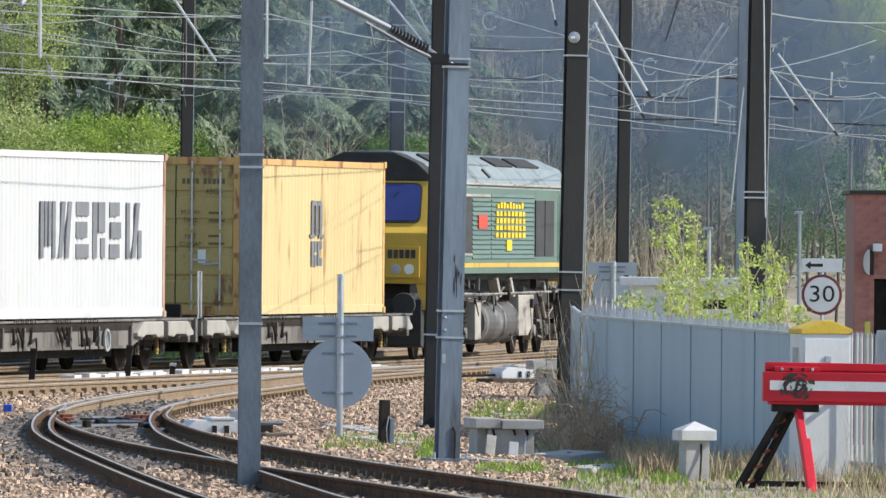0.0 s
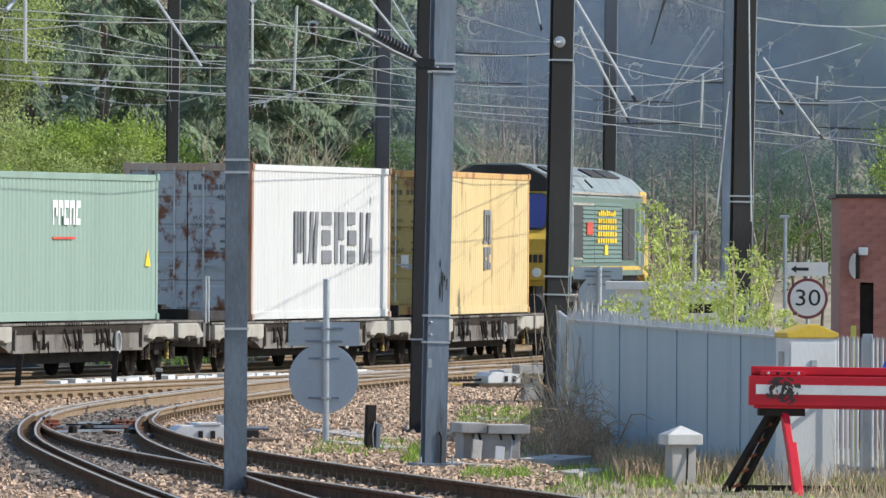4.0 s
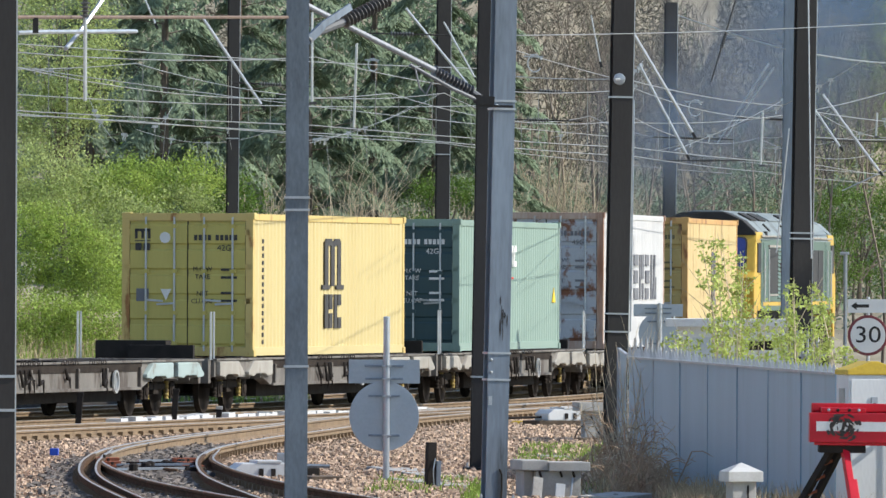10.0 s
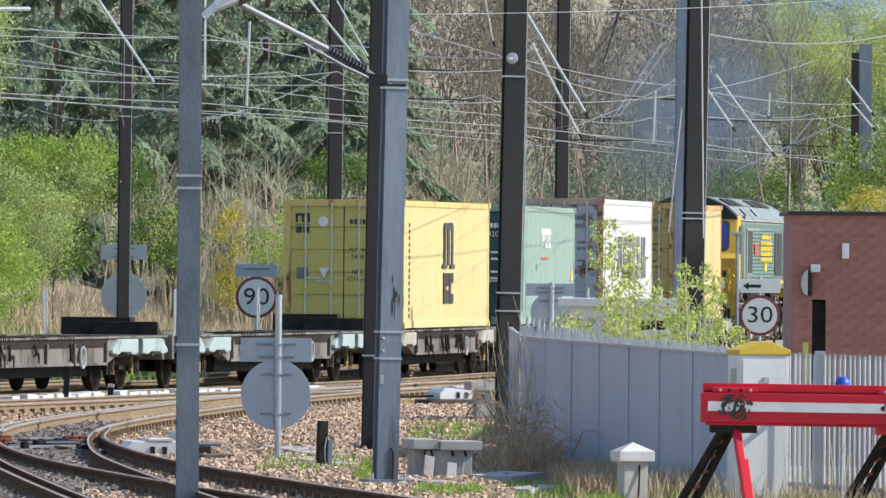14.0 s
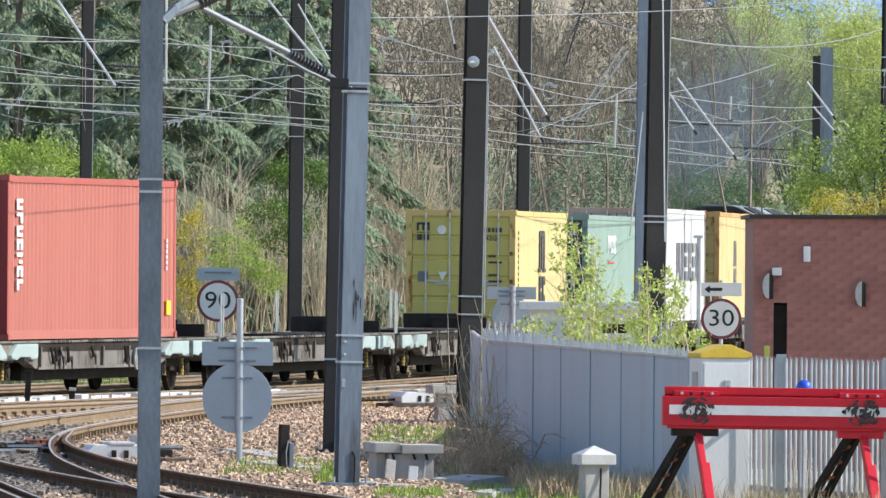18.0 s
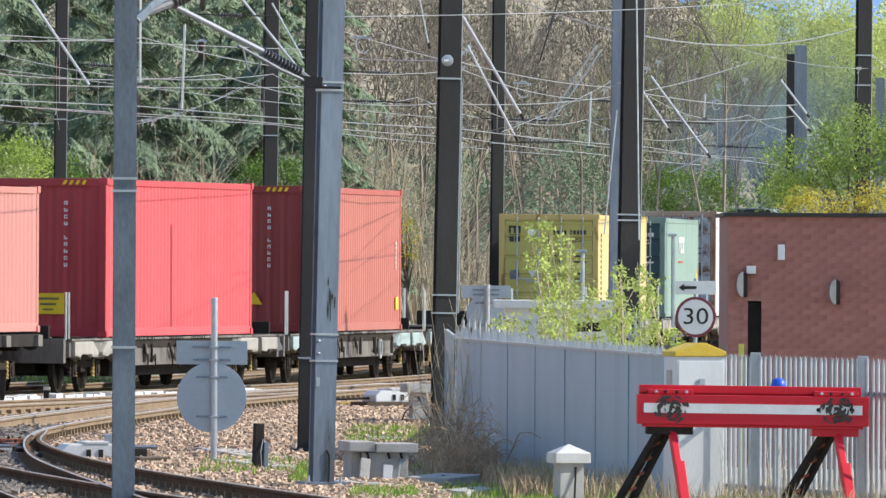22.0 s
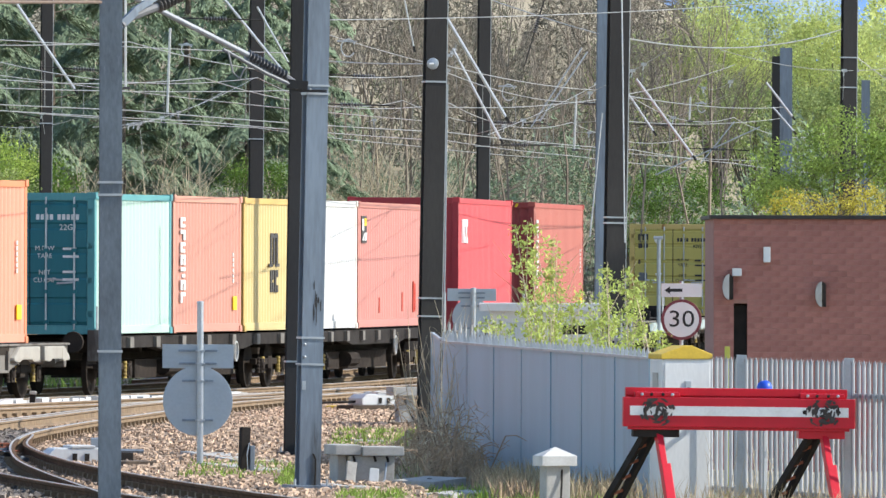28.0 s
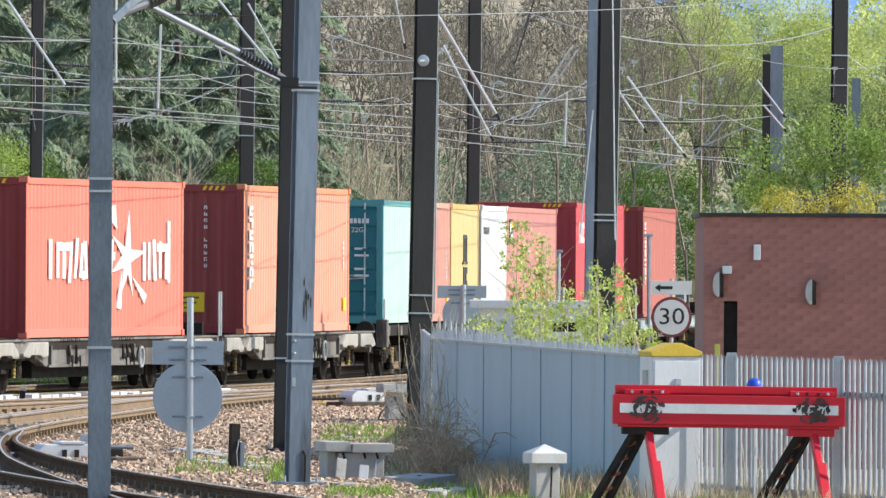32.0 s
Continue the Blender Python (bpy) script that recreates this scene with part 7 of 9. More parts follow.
def palisade(p0, p1, n, z0, label, posts=(), tall=1.0):
    t = thing("palisade_fence", label, "palisade fence", "palisade fences")
    p0, p1 = Vector(p0), Vector(p1)
    d = (p1 - p0)
    yaw = math.degrees(math.atan2(d.y, d.x))
    for k in range(n):
        q = p0 + d * ((k + 0.5) / n)
        part("pale", PALE, None, t, m=Matrix.Translation((q.x, q.y, z0 + random.uniform(-0.004, 0.004))) @ pose(0, 0, 0, 0, random.uniform(-0.25, 0.25), 8))
    o = Vector((-d.y, d.x, 0)).normalized() * 0.04
    for z in (0.3, 1.38):
        part("rail", Geo().bar(p0 + o + Vector((0, 0, z0 + z * tall)), p1 + o + Vector((0, 0, z0 + z * tall)), 0.04, 0.05), M["palisade"], t)
    for f in posts:
        q = p0 + d * f
        part("post", Geo().box(q.x - 0.055, q.x + 0.055, q.y - 0.09, q.y - 0.02, z0 - 0.1, z0 + 1.78 * tall), M["galv"], t, "square galvanised post", bevel=0.008)
    return t


palisade((2.856, 128.5, 0), (4.929, 120.5, 0), 42, -0.36, "galvanised palisade fence with splayed pointed pales", (0.205, 0.705))
palisade((0.055, 176, 0), (0.792, 168, 0), 9, -0.22, "pale palisade fence behind the sheeted one")
palisade((2.292, 176, 0), (2.846, 172, 0), 8, -0.087, "pale palisade fence beside a hut")


# ---- buffer stop ----
BX, BY = 3.119, 122.0
bs_ = thing("buffer_stop", "bright red buffer stop with a white stripe and black scuffs", "buffer stop", "", Matrix.Translation((BX, BY, 0)) @ pose(0, 0, 0, 0, 0.5, 2.5))
zb0, zb1 = 0.689, 1.0
part("beam", Geo().box(-1.225, 1.225, -0.1, 0.12, zb0, zb1), M["red_paint"], bs_, "red steel beam", bevel=0.008)
part("stripe", Geo().box(-1.155, 1.155, -0.106, -0.1, 0.809, 0.91), M["white_band"], bs_, "white painted stripe")
part("top_rail", Geo().box(-1.19, 1.16, 0.16, 0.30, zb1 + 0.015, zb1 + 0.10).box(-1.19, 1.16, 0.2, 0.26, zb1 - 0.1, zb1 + 0.02), M["red_paint"], bs_, bevel=0.008)
part("under_rail", Geo().box(-1.17, 1.17, -0.06, 0.1, zb0 - 0.03, zb0 - 0.002), M["red_paint"], bs_)
for x in (-0.865, 0.885):
    part("cleat", Geo().box(x - 0.235, x + 0.235, -0.05, 0.16, zb1 + 0.002, zb1 + 0.055), M["red_paint"], bs_, bevel=0.01)
    for k in (-0.16, -0.06, 0.06, 0.16):
        part("bolt", Geo().lathe((x + k, -0.05, zb1 + 0.03), (x + k, -0.075, zb1 + 0.03), [(0, 0.018), (0.02, 0.017), (0.024, 0.008)], 8), M["black_steel"] if abs(k) < 0.1 else M["galv"], bs_)
    rng = random.Random(int(x * 100) + 7)
    zc = (zb0 + zb1) / 2 + 0.01
    for k in range(50):                       # sooty rubbing marks
        a = rng.uniform(0, 6.28)
        r0 = 0.155 * rng.random() ** 0.62
        w, l = rng.uniform(0.008, 0.024), rng.uniform(0.02, 0.06)
        cx, cz = x + r0 * math.cos(a) * 1.15, zc + r0 * math.sin(a)
        pts = []
        for j in range(8):
            t = 6.283 * j / 8
            u, v = l * math.cos(t) * rng.uniform(0.7, 1.1), w * math.sin(t) * rng.uniform(0.7, 1.1)
            pts.append((cx - u * math.sin(a) + v * math.cos(a), min(max(cz + u * math.cos(a) + v * math.sin(a), zb0 + 0.01), zb1 - 0.01)))
        part("scuff", Geo().add([(px, -0.1075 - 0.0003 * k, pz) for px, pz in pts], [tuple(range(8))]), M["soot"], bs_, "black scuff mark")
    part("foot_plate", Geo().box(x - 0.25, x + 0.24, -0.02, 0.3, zb0 - 0.11, zb0 - 0.03), M["black_steel"] if x < 0 else M["red_paint"], bs_, bevel=0.008)
    part("front_leg", Geo().bar((x + 0.02, 0.05, zb0 - 0.06), (x + 0.14, -0.5, -0.28), 0.07, 0.10).bar((x + 0.09, -0.2, 0.3), (x + 0.16, -0.52, -0.27), 0.10, 0.04), M["red_paint"], bs_, "red raking leg", bevel=0.008)
    for dx in (0.02, -0.13):
        part("rear_leg", Geo().bar((x - 0.02 + dx * 0.6, 0.2, zb0 - 0.06), (x - 0.42 + dx, 1.1, -0.28), 0.05, 0.085), M["black_steel"], bs_, "black raking rail leg")
    g = Geo()
    for k in range(5):
        f = 0.15 + k * 0.18
        g.bar((x - 0.02 - 0.40 * f, 0.2 + 0.9 * f, zb0 - 0.06 - (zb0 + 0.22) * f), (x - 0.12 - 0.40 * f, 0.2 + 0.9 * f, zb0 - 0.10 - (zb0 + 0.22) * f), 0.03, 0.03)
    part("lattice", g, M["orange_rust"], bs_)
for x in (0.69, 1.05):
    part("bolt_hole", Geo().lathe((x, -0.1, (zb0 + zb1) / 2 + 0.015), (x, -0.112, (zb0 + zb1) / 2 + 0.015), [(0, 0.024), (0.01, 0.022)], 10), M["black_steel"], bs_)
part("tie_bar", Geo().bar((-1.2, 0.9, -0.2), (1.2, 0.9, -0.2), 0.06, 0.06), M["black_steel"], bs_)

# ---- white cabinet with a yellow cap ----
t = thing("lineside_cabinet", "white metal lineside cabinet with a yellow gabled cap", "cabinet", "", Matrix.Translation((2.618, 127.3, -0.25)) @ pose(0, 0, 0, 0, 0, 15))
CZ = 1.62
part("body", Geo().box(-0.28, 0.28, -0.24, 0.24, 0, CZ), M["white_paint"], t, bevel=0.012)
part("door", Geo().box(-0.25, 0.265, -0.25, -0.241, 0.08, CZ - 0.05), M["white_paint"], t, bevel=0.004)
part("lock", Geo().box(-0.02, 0.05, -0.268, -0.25, CZ - 0.36, CZ - 0.24), M["galv"], t, "grey lock plate", bevel=0.006)
part("keyhole", Geo().box(0.0, 0.03, -0.274, -0.268, CZ - 0.35, CZ - 0.31), M["black_steel"], t)
part("cap", Geo().prism([(-0.295, CZ), (-0.295, CZ + 0.055), (-0.02, CZ + 0.15), (0.06, CZ + 0.15), (0.295, CZ + 0.055), (0.295, CZ)], 1, -0.26, 0.26), M["yellow_cap"], t, "yellow gabled cap", bevel=0.012)
part("side_label", Geo().box(-0.29, -0.281, -0.1, 0.1, CZ - 0.6, CZ - 0.15), M["concrete"], t)

# ---- concrete boxes and small trackside things ----
def marker_box(x, y, z0, w, h, label, cap_h=0.1):
    t = thing("concrete_marker", label, "concrete post", "concrete boxes", Matrix.Translation((x, y, z0)) @ pose(0, 0, 0, 0, 0, 18))
    part("stem", Geo().box(-w * 0.34, w * 0.34, -w * 0.3, w * 0.3, 0, h - 0.1), M["concrete"], t, bevel=0.012)
    # Cap in a lighter concrete than the stem, for the light on top.
    part("cap", Geo().add([(-w / 2, -w * 0.42, h - 0.16), (w / 2, -w * 0.42, h - 0.16), (w / 2, w * 0.42, h - 0.16), (-w / 2, w * 0.42, h - 0.16),
                           (-w / 2, -w * 0.42, h - 0.05), (w / 2, -w * 0.42, h - 0.05), (w / 2, w * 0.42, h - 0.05), (-w / 2, w * 0.42, h - 0.05), (0, 0, h + cap_h - 0.05)],
                          [(3, 2, 1, 0), (0, 1, 5, 4), (1, 2, 6, 5), (2, 3, 7, 6), (3, 0, 4, 7), (4, 5, 8), (5, 6, 8), (6, 7, 8), (7, 4, 8)]), M["sunlit_concrete"], t, "pyramid cap, made pale for its sunlit top", bevel=0.008)
    part("cable", Geo().tube([(w * 0.1, -w * 0.31, h - 0.2), (w * 0.08, -w * 0.36, h * 0.45), (w * 0.0, -w * 0.5, 0.0)], 0.012, 5), M["black_steel"], t)
    return t


marker_box(1.227, 126, -0.26, 0.40, 0.63, "squat pale concrete marker with a pyramid cap")
# pair of lidded pits
t = thing("cable_pit", "grey concrete cable pit with heavy slab lids", "cable pit", "concrete boxes", Matrix.Translation((-0.903, 137, -0.26)) @ pose(0, 0, 0, 0, 0, 10))
PZ = 0.527
part("chamber", Geo().box(-0.24, 0.3, -0.25, 0.25, 0, PZ - 0.13), M["concrete"], t, bevel=0.015)
part("chamber", Geo().box(-0.36, -0.25, -0.1, 0.5, 0, PZ - 0.12), M["concrete"], t, bevel=0.015)
part("lid", Geo().box(-0.1, 0.40, -0.34, 0.3, PZ - 0.13, PZ - 0.02), M["concrete"], t, "thick slab lid", bevel=0.015)
part("lid", Geo().box(-0.42, -0.105, -0.3, 0.55, PZ - 0.12, PZ + 0.0), M["concrete"], t, bevel=0.015)
part("loose_slab", Geo().box(-0.06, 0.06, -0.02, 0.02, 0, 0.32, Matrix.Translation((-0.27, -0.42, 0.02)) @ pose(0, 0, 0, -14, 10, 8)), M["concrete"], t, bevel=0.008)
part("loose_slab", Geo().box(-0.055, 0.055, -0.02, 0.02, 0, 0.26, Matrix.Translation((-0.02, -0.6, 0.0)) @ pose(0, 0, 0, -12, 5, -5)), M["white_paint"], t, bevel=0.008)
part("cable", Geo().tube([(0.2, -0.26, 0.32), (0.16, -0.36, 0.1), (0.0, -0.5, 0.02)], 0.015, 5), M["galv"], t)
for k in (-0.2, 0.05, 0.2):
    part("stalk", Geo().tube([(k, -0.27, PZ - 0.13), (k + 0.02, -0.28, PZ - 0.2)], 0.015, 5), M["black_steel"], t)
# farther lidded post and its block
t = thing("concrete_marker", "grey concrete post with an oblong lid on a block", "concrete post", "concrete boxes", Matrix.Translation((-0.602, 186, -0.26)) @ pose(0, 0, 0, 0, 0, 14))
QZ = 0.701
part("stem", Geo().box(-0.14, 0.14, -0.14, 0.14, 0, QZ - 0.1), M["concrete"], t, bevel=0.012)
part("lid", Geo().box(-0.26, 0.24, -0.24, 0.24, QZ - 0.14, QZ), M["concrete"], t, bevel=0.015)
part("block", Geo().box(-0.32, 0.25, -0.5, -0.15, 0, 0.14), M["sleeper"], t, bevel=0.015)
part("cable", Geo().tube([(-0.05, -0.15, QZ - 0.2), (-0.02, -0.35, 0.3), (0.12, -0.6, 0.0)], 0.014, 5), M["black_steel"], t)
part("cable", Geo().tube([(-0.14, -0.1, 0.35), (-0.3, -0.3, 0.25), (-0.42, -0.4, 0.02)], 0.014, 5), M["black_steel"], t)
# dark stub post
t = thing("stub_post", "short dark steel stub post beside the ballast", "stub post", "", Matrix.Translation((-2.453, 143, -0.26)) @ pose(0, 0, 0, 0, 2, 20))
part("post", Geo().box(-0.07, 0.05, -0.05, 0.05, 0, 0.647), M["black_steel"], t, bevel=0.012)
part("side_box", Geo().box(0.05, 0.11, -0.06, 0.05, 0.03, 0.42), M["steel_mast"], t, bevel=0.01)
part("wire_tail", Geo().tube([(0.03, -0.06, 0.45), (0.0, -0.08, 0.3), (0.02, -0.08, 0.1)], 0.008, 4), M["galv"], t)


def point_machine(x, y, z, yaw, label, paint_m):
    t = thing("point_machine", label, "point machine", "point machines", Matrix.Translation((x, y, z)) @ pose(0, 0, 0, 0, 0, yaw))
    part("case", Geo().prism([(-0.4, 0.0), (-0.4, 0.12), (-0.3, 0.2), (0.32, 0.2), (0.4, 0.13), (0.4, 0.0)], 1, -0.3, 0.3), paint_m, t, bevel=0.02)
    part("cover", Geo().box(-0.1, 0.22, -0.31, 0.31, 0.2, 0.235), paint_m, t, bevel=0.01)
    part("motor", Geo().box(0.40, 0.75, -0.16, 0.16, 0.02, 0.14), M["black_steel"], t, bevel=0.02)
    part("lug", Geo().box(-0.08, -0.02, -0.315, -0.3, 0.03, 0.13).box(0.08, 0.14, -0.315, -0.3, 0.03, 0.13), M["black_steel"], t)
    part("rod", Geo().tube([(-0.4, 0.0, 0.06), (-1.4, 0.05, 0.03)], 0.025, 6), M["black_steel"], t)
    part("base", Geo().box(-0.6, 0.85, -0.36, 0.36, -0.1, -0.002), M["sleeper"], t, bevel=0.01)
    return t


point_machine(-1.185, 205, -0.079, 25, "white point machine on the ballast", M["white_paint"])
point_machine(-4.774, 150, -0.187, 12, "pale grey point machine beside the curved rails", M["white_paint"])
t = thing("relay_box", "small grey upright relay box", "relay box", "", Matrix.Translation((-4.555, 152, -0.2)))
part("case", Geo().box(-0.07, 0.07, -0.08, 0.08, 0, 0.314), M["galv"], t, bevel=0.015)
part("pipe", Geo().tube([(0.07, 0, 0.15), (0.62, 0.1, 0.14)], 0.028, 6), M["steel_mast"], t)
t = thing("timber_baulk", "weathered timber baulk lying on ballast", "timber baulk", "", Matrix.Translation((-3.928, 148, -0.2)) @ pose(0, 0, 0, 0, 0, 12))
part("baulk", Geo().box(-0.2, 0.2, -0.4, 0.4, 0, 0.08), M["sleeper"], t, bevel=0.012)
t = thing("yellow_ramp", "low yellow cable ramp beside the point machine", "cable ramp", "", Matrix.Translation((-1.883, 208, -0.2)))
part("ramp", Geo().prism([(-0.3, 0), (-0.2, 0.07), (0.2, 0.08), (0.32, 0.02), (0.32, 0)], 1, -0.2, 0.2), M["yellow_cap"], t, bevel=0.01)


def tie_plates(x, y, yaw, label):
    t = thing("rodding_plate", label, "rodding plate", "rodding plates", Matrix.Translation((x, y, -0.17)) @ pose(0, 0, 0, 0, 0, yaw))
    for k in range(3):
        part("plate", Geo().box(-0.17 + 0.03 * k, 0.14 + 0.03 * k, k * 0.9 - 0.15, k * 0.9 + 0.15, 0.0, 0.10 + 0.035 * k), M["orange_rust"], t, "rust-red cast plate", bevel=0.01)
        part("bolt", Geo().tube([(0.0, k * 0.9 - 0.1, 0.1 + 0.035 * k), (0.0, k * 0.9 - 0.1, 0.14 + 0.035 * k)], 0.02, 6), M["black_steel"], t)
    return t


tie_plates(-6.844, 153, 6, "rusty red stretcher plates between the rails")
tie_plates(-5.752, 153, 8, "rusty red stretcher plates under a rail")
t = thing("rail_clip", "blue painted rail clamp on the track", "rail clamp", "", Matrix.Translation((-8.105, 163, -0.1)))
part("body", Geo().box(-0.06, 0.06, -0.1, 0.1, 0, 0.1), M["blue_plastic"], t, bevel=0.01)
t = thing("rail_clip", "blue-grey clamp beside the curved rail", "rail clamp", "", Matrix.Translation((-5.47, 149, -0.18)) @ pose(0, 0, 0, 0, 15, 30))
part("body", Geo().box(-0.05, 0.14, -0.12, 0.12, 0, 0.1), M["steel_mast"], t, bevel=0.01)
part("lever", Geo().bar((-0.3, 0, 0.06), (0.0, 0, 0.1), 0.05, 0.05), M["black_steel"], t)
t = thing("stretcher_gear", "oily point rodding and stretcher bars between the curved rails", "point rodding", "", Matrix.Translation((-6.264, 152, -0.14)))
for k, (y0, x0, x1, sk, mt) in enumerate(((-1.2, -0.5, 0.55, 0.12, "galv"), (-0.2, -0.45, 0.5, -0.1, "black_steel"), (0.7, -0.5, 0.5, 0.08, "steel_mast"), (1.6, -0.4, 0.35, -0.15, "black_steel"), (2.6, -0.3, 0.5, 0.1, "galv"))):
    part("stretcher_bar", Geo().bar((x0, y0, 0.05 + 0.012 * k), (x1, y0 + sk * 4, 0.06 + 0.012 * k), 0.05, 0.035), M[mt], t)
    part("joint", Geo().lathe((x0 + 0.3 + 0.07 * k, y0, 0.03), (x0 + 0.3 + 0.07 * k, y0, 0.14), [(0, 0.06), (0.08, 0.06), (0.1, 0.03)], 8), M["black_steel"], t)
    part("rod", Geo().tube([(x0 + 0.1, y0 - 0.6, 0.07), (x0 + 0.45, y0 + 1.6, 0.08)], 0.018, 5), M["soot"], t)
for k in range(7):
    part("cover_plate", Geo().box(-0.09, 0.09, -0.3, 0.3, 0, 0.03, Matrix.Translation((-0.42 + 0.14 * k, -1.6 + 1.1 * (k * 3 % 7) * 0.55, 0.03)) @ pose(0, 0, 0, 0, 6 * (k % 3 - 1), 12 * (k % 4 - 1))), M["dark_rail" if k % 2 else "steel_mast"], t, bevel=0.006)
# white cable troughs between the tracks
for k, (s0, s1, off) in enumerate(((-27, -14, 1.6), (-16.5, -5, 1.95))):
    t = thing("cable_trough", "white-topped cable trough between the tracks", "cable trough", "cable troughs")
    a = s0
    while a < s1:
        if random.random() < 0.18:
            a += 0.5
            continue
        p, q = on_line(a + 0.015, off), on_line(a + 0.485, off)
        part("lid", Geo().bar(p + Vector((0, 0, -0.025 + random.uniform(-0.02, 0.02))), q + Vector((0, 0, -0.02 + random.uniform(-0.02, 0.02))), random.uniform(0.16, 0.32), random.uniform(0.05, 0.09)), M["white_paint"], t)
        a += 0.5
for s, off, h in ((-30.5, 1.9, 0.75), (-23.5, 1.75, 0.75), (-20.6, 1.8, 0.42)):
    p = on_line(s, off)
    t = thing("trackside_peg", "short dark steel peg between the tracks", "steel peg", "steel pegs", Matrix.Translation((p.x, p.y, -0.25)) @ pose(0, 0, 0, 0, 4, 0))
    part("peg", Geo().box(-0.05, 0.05, -0.05, 0.05, 0, h), M["black_steel"], t, bevel=0.012)
    part("head", Geo().box(-0.06, 0.06, -0.06, 0.06, h - 0.06, h), M["black_steel"] if h > 0.5 else M["concrete"], t, bevel=0.012)
# concrete slabs in the grass
for x, y, w, d, yaw in ((-1.132, 134, 0.55, 2.6, 14), (0.174, 130, 0.34, 2.2, -12), (-2.35, 146, 0.85, 5.0, 9), (-2.75, 154, 0.8, 7.0, 7), (-0.764, 168, 1.2, 1.0, 10), (-0.153, 138, 0.5, 2.8, -8)):
    t = thing("concrete_slab", "weathered concrete trough slab in the grass", "concrete slab", "concrete slabs", Matrix.Translation((x, y, -0.205)) @ pose(0, 0, 0, 0, 2, yaw))
    part("slab", Geo().box(-w / 2, w / 2, -d / 2, d / 2, -0.05, 0.05), M["concrete"], t, bevel=0.015)
    part("lifting_eye", Geo().box(-0.02, 0.02, -0.06, 0.06, 0.05, 0.056), M["black_steel"], t)
t = thing("blue_lamp", "bright blue plastic lamp cover behind the buffer stop", "lamp cover", "", Matrix.Translation((3.432, 123.2, 0)))
z = 1.077
part("dome", Geo().lathe((0, 0, z - 0.02), (0, 0, z + 0.2), [(0, 0.085), (0.05, 0.085), (0.09, 0.07), (0.115, 0.04), (0.12, 0.01)], 14), M["blue_plastic"], t, smooth=True)
part("stalk", Geo().tube([(0, 0, -0.3), (0, 0, z - 0.02)], 0.025, 6), M["galv"], t)
t = thing("yellow_post", "yellow-green marker post by the palisade", "marker post", "", Matrix.Translation((3.3, 134, -0.25)))
part("post", Geo().box(-0.03, 0.03, -0.03, 0.03, 0, 1.712), M["marker_yellow"], t, bevel=0.005)
# equipment hut with a white roof, behind the fence
t = thing("equipment_hut", "low pale equipment hut with a white flat roof", "hut", "", Matrix.Translation((1.622, 186, -0.25)))
HZ = 2.044
part("wall", Geo().box(-0.85, 0.95, 0, 1.6, 0, HZ - 0.12), M["white_paint"], t, bevel=0.01)
part("roof", Geo().box(-1.03, 1.05, -0.15, 1.75, HZ - 0.13, HZ), M["white_paint"], t, "white slab roof", bevel=0.012)
part("door", Geo().box(-0.6, -0.1, -0.012, 0.0, 0.05, HZ - 0.3), M["palisade"], t, bevel=0.004)
part("vent", Geo().box(0.3, 0.7, -0.012, 0.0, HZ - 0.5, HZ - 0.35), M["black_steel"], t)
for u_, d_, zt_, nm in ((5.604, 300, 3.145, "pale lamp post with a small head"), (3.04, 280, 2.69, "pale short lamp post")):
    t = thing("lamp_post", nm, "lamp post", "lamp posts", Matrix.Translation((u_, d_, -0.3)))
    part("pole", Geo().tube([(0, 0, 0), (0, 0, zt_ + 0.3)], 0.05, 8), M["galv"], t)
    part("head", Geo().box(-0.14, 0.1, -0.08, 0.08, zt_ + 0.26, zt_ + 0.34), M["galv"], t, bevel=0.02)

# ---- brick hut ----
HX, HY, HT = 3.514, 150.0, 3.01
hut = thing("brick_hut", "flat-roofed red-brown brick relay hut with half-round wall lamps", "brick building", "", Matrix.Translation((HX, HY, 0)))
DX0, DX1, DZ = 0.267, 0.435, 1.893
w = part("wall_front", Geo().box(0.004, DX0 - 0.01, 0.004, 0.22, -0.3, HT).box(DX1 + 0.01, 6.0, 0.004, 0.22, -0.3, HT).box(DX0 - 0.01, DX1 + 0.01, 0.004, 0.22, DZ + 0.02, HT), M["mortar"], hut, "brick wall")
part("wall_side", Geo().box(0.0, 0.22, 0.22, 5, -0.3, HT), M["mortar"], hut)
part("wall_side", Geo().box(5.78, 6.0, 0.22, 5, -0.3, HT), M["mortar"], hut)
part("wall_back", Geo().box(0.22, 5.78, 4.78, 5, -0.3, HT), M["mortar"], hut)
part("roof", Geo().box(-0.06, 6.06, -0.06, 5.06, HT, HT + 0.05), M["dark_mast"], hut, "dark flat roof edge", bevel=0.008)
part("door", Geo().box(DX0, DX1, 0.12, 0.16, -0.2, DZ), M["black_steel"], hut, "dark recessed door", bevel=0.005)
for u_, v_ in ((0.199, 2.127), (1.402, 2.036)):
    l = part("wall_lamp", Geo().prism([(u_ + 0.0 + 0.085 * -math.sin(a) * 1.0, v_ + 0.165 * math.cos(a)) for a in (math.pi * k / 12 for k in range(13))], 1, -0.13, 0.0), M["concrete"], hut, "half-round pale wall lamp", bevel=0.006)
    part("lamp_back", Geo().prism([(u_ + 0.002, v_ - 0.165), (u_ + 0.055, v_ - 0.165), (u_ + 0.055, v_ + 0.13), (u_ + 0.002, v_ + 0.165)], 1, -0.11, 0.0), M["black_steel"], l)
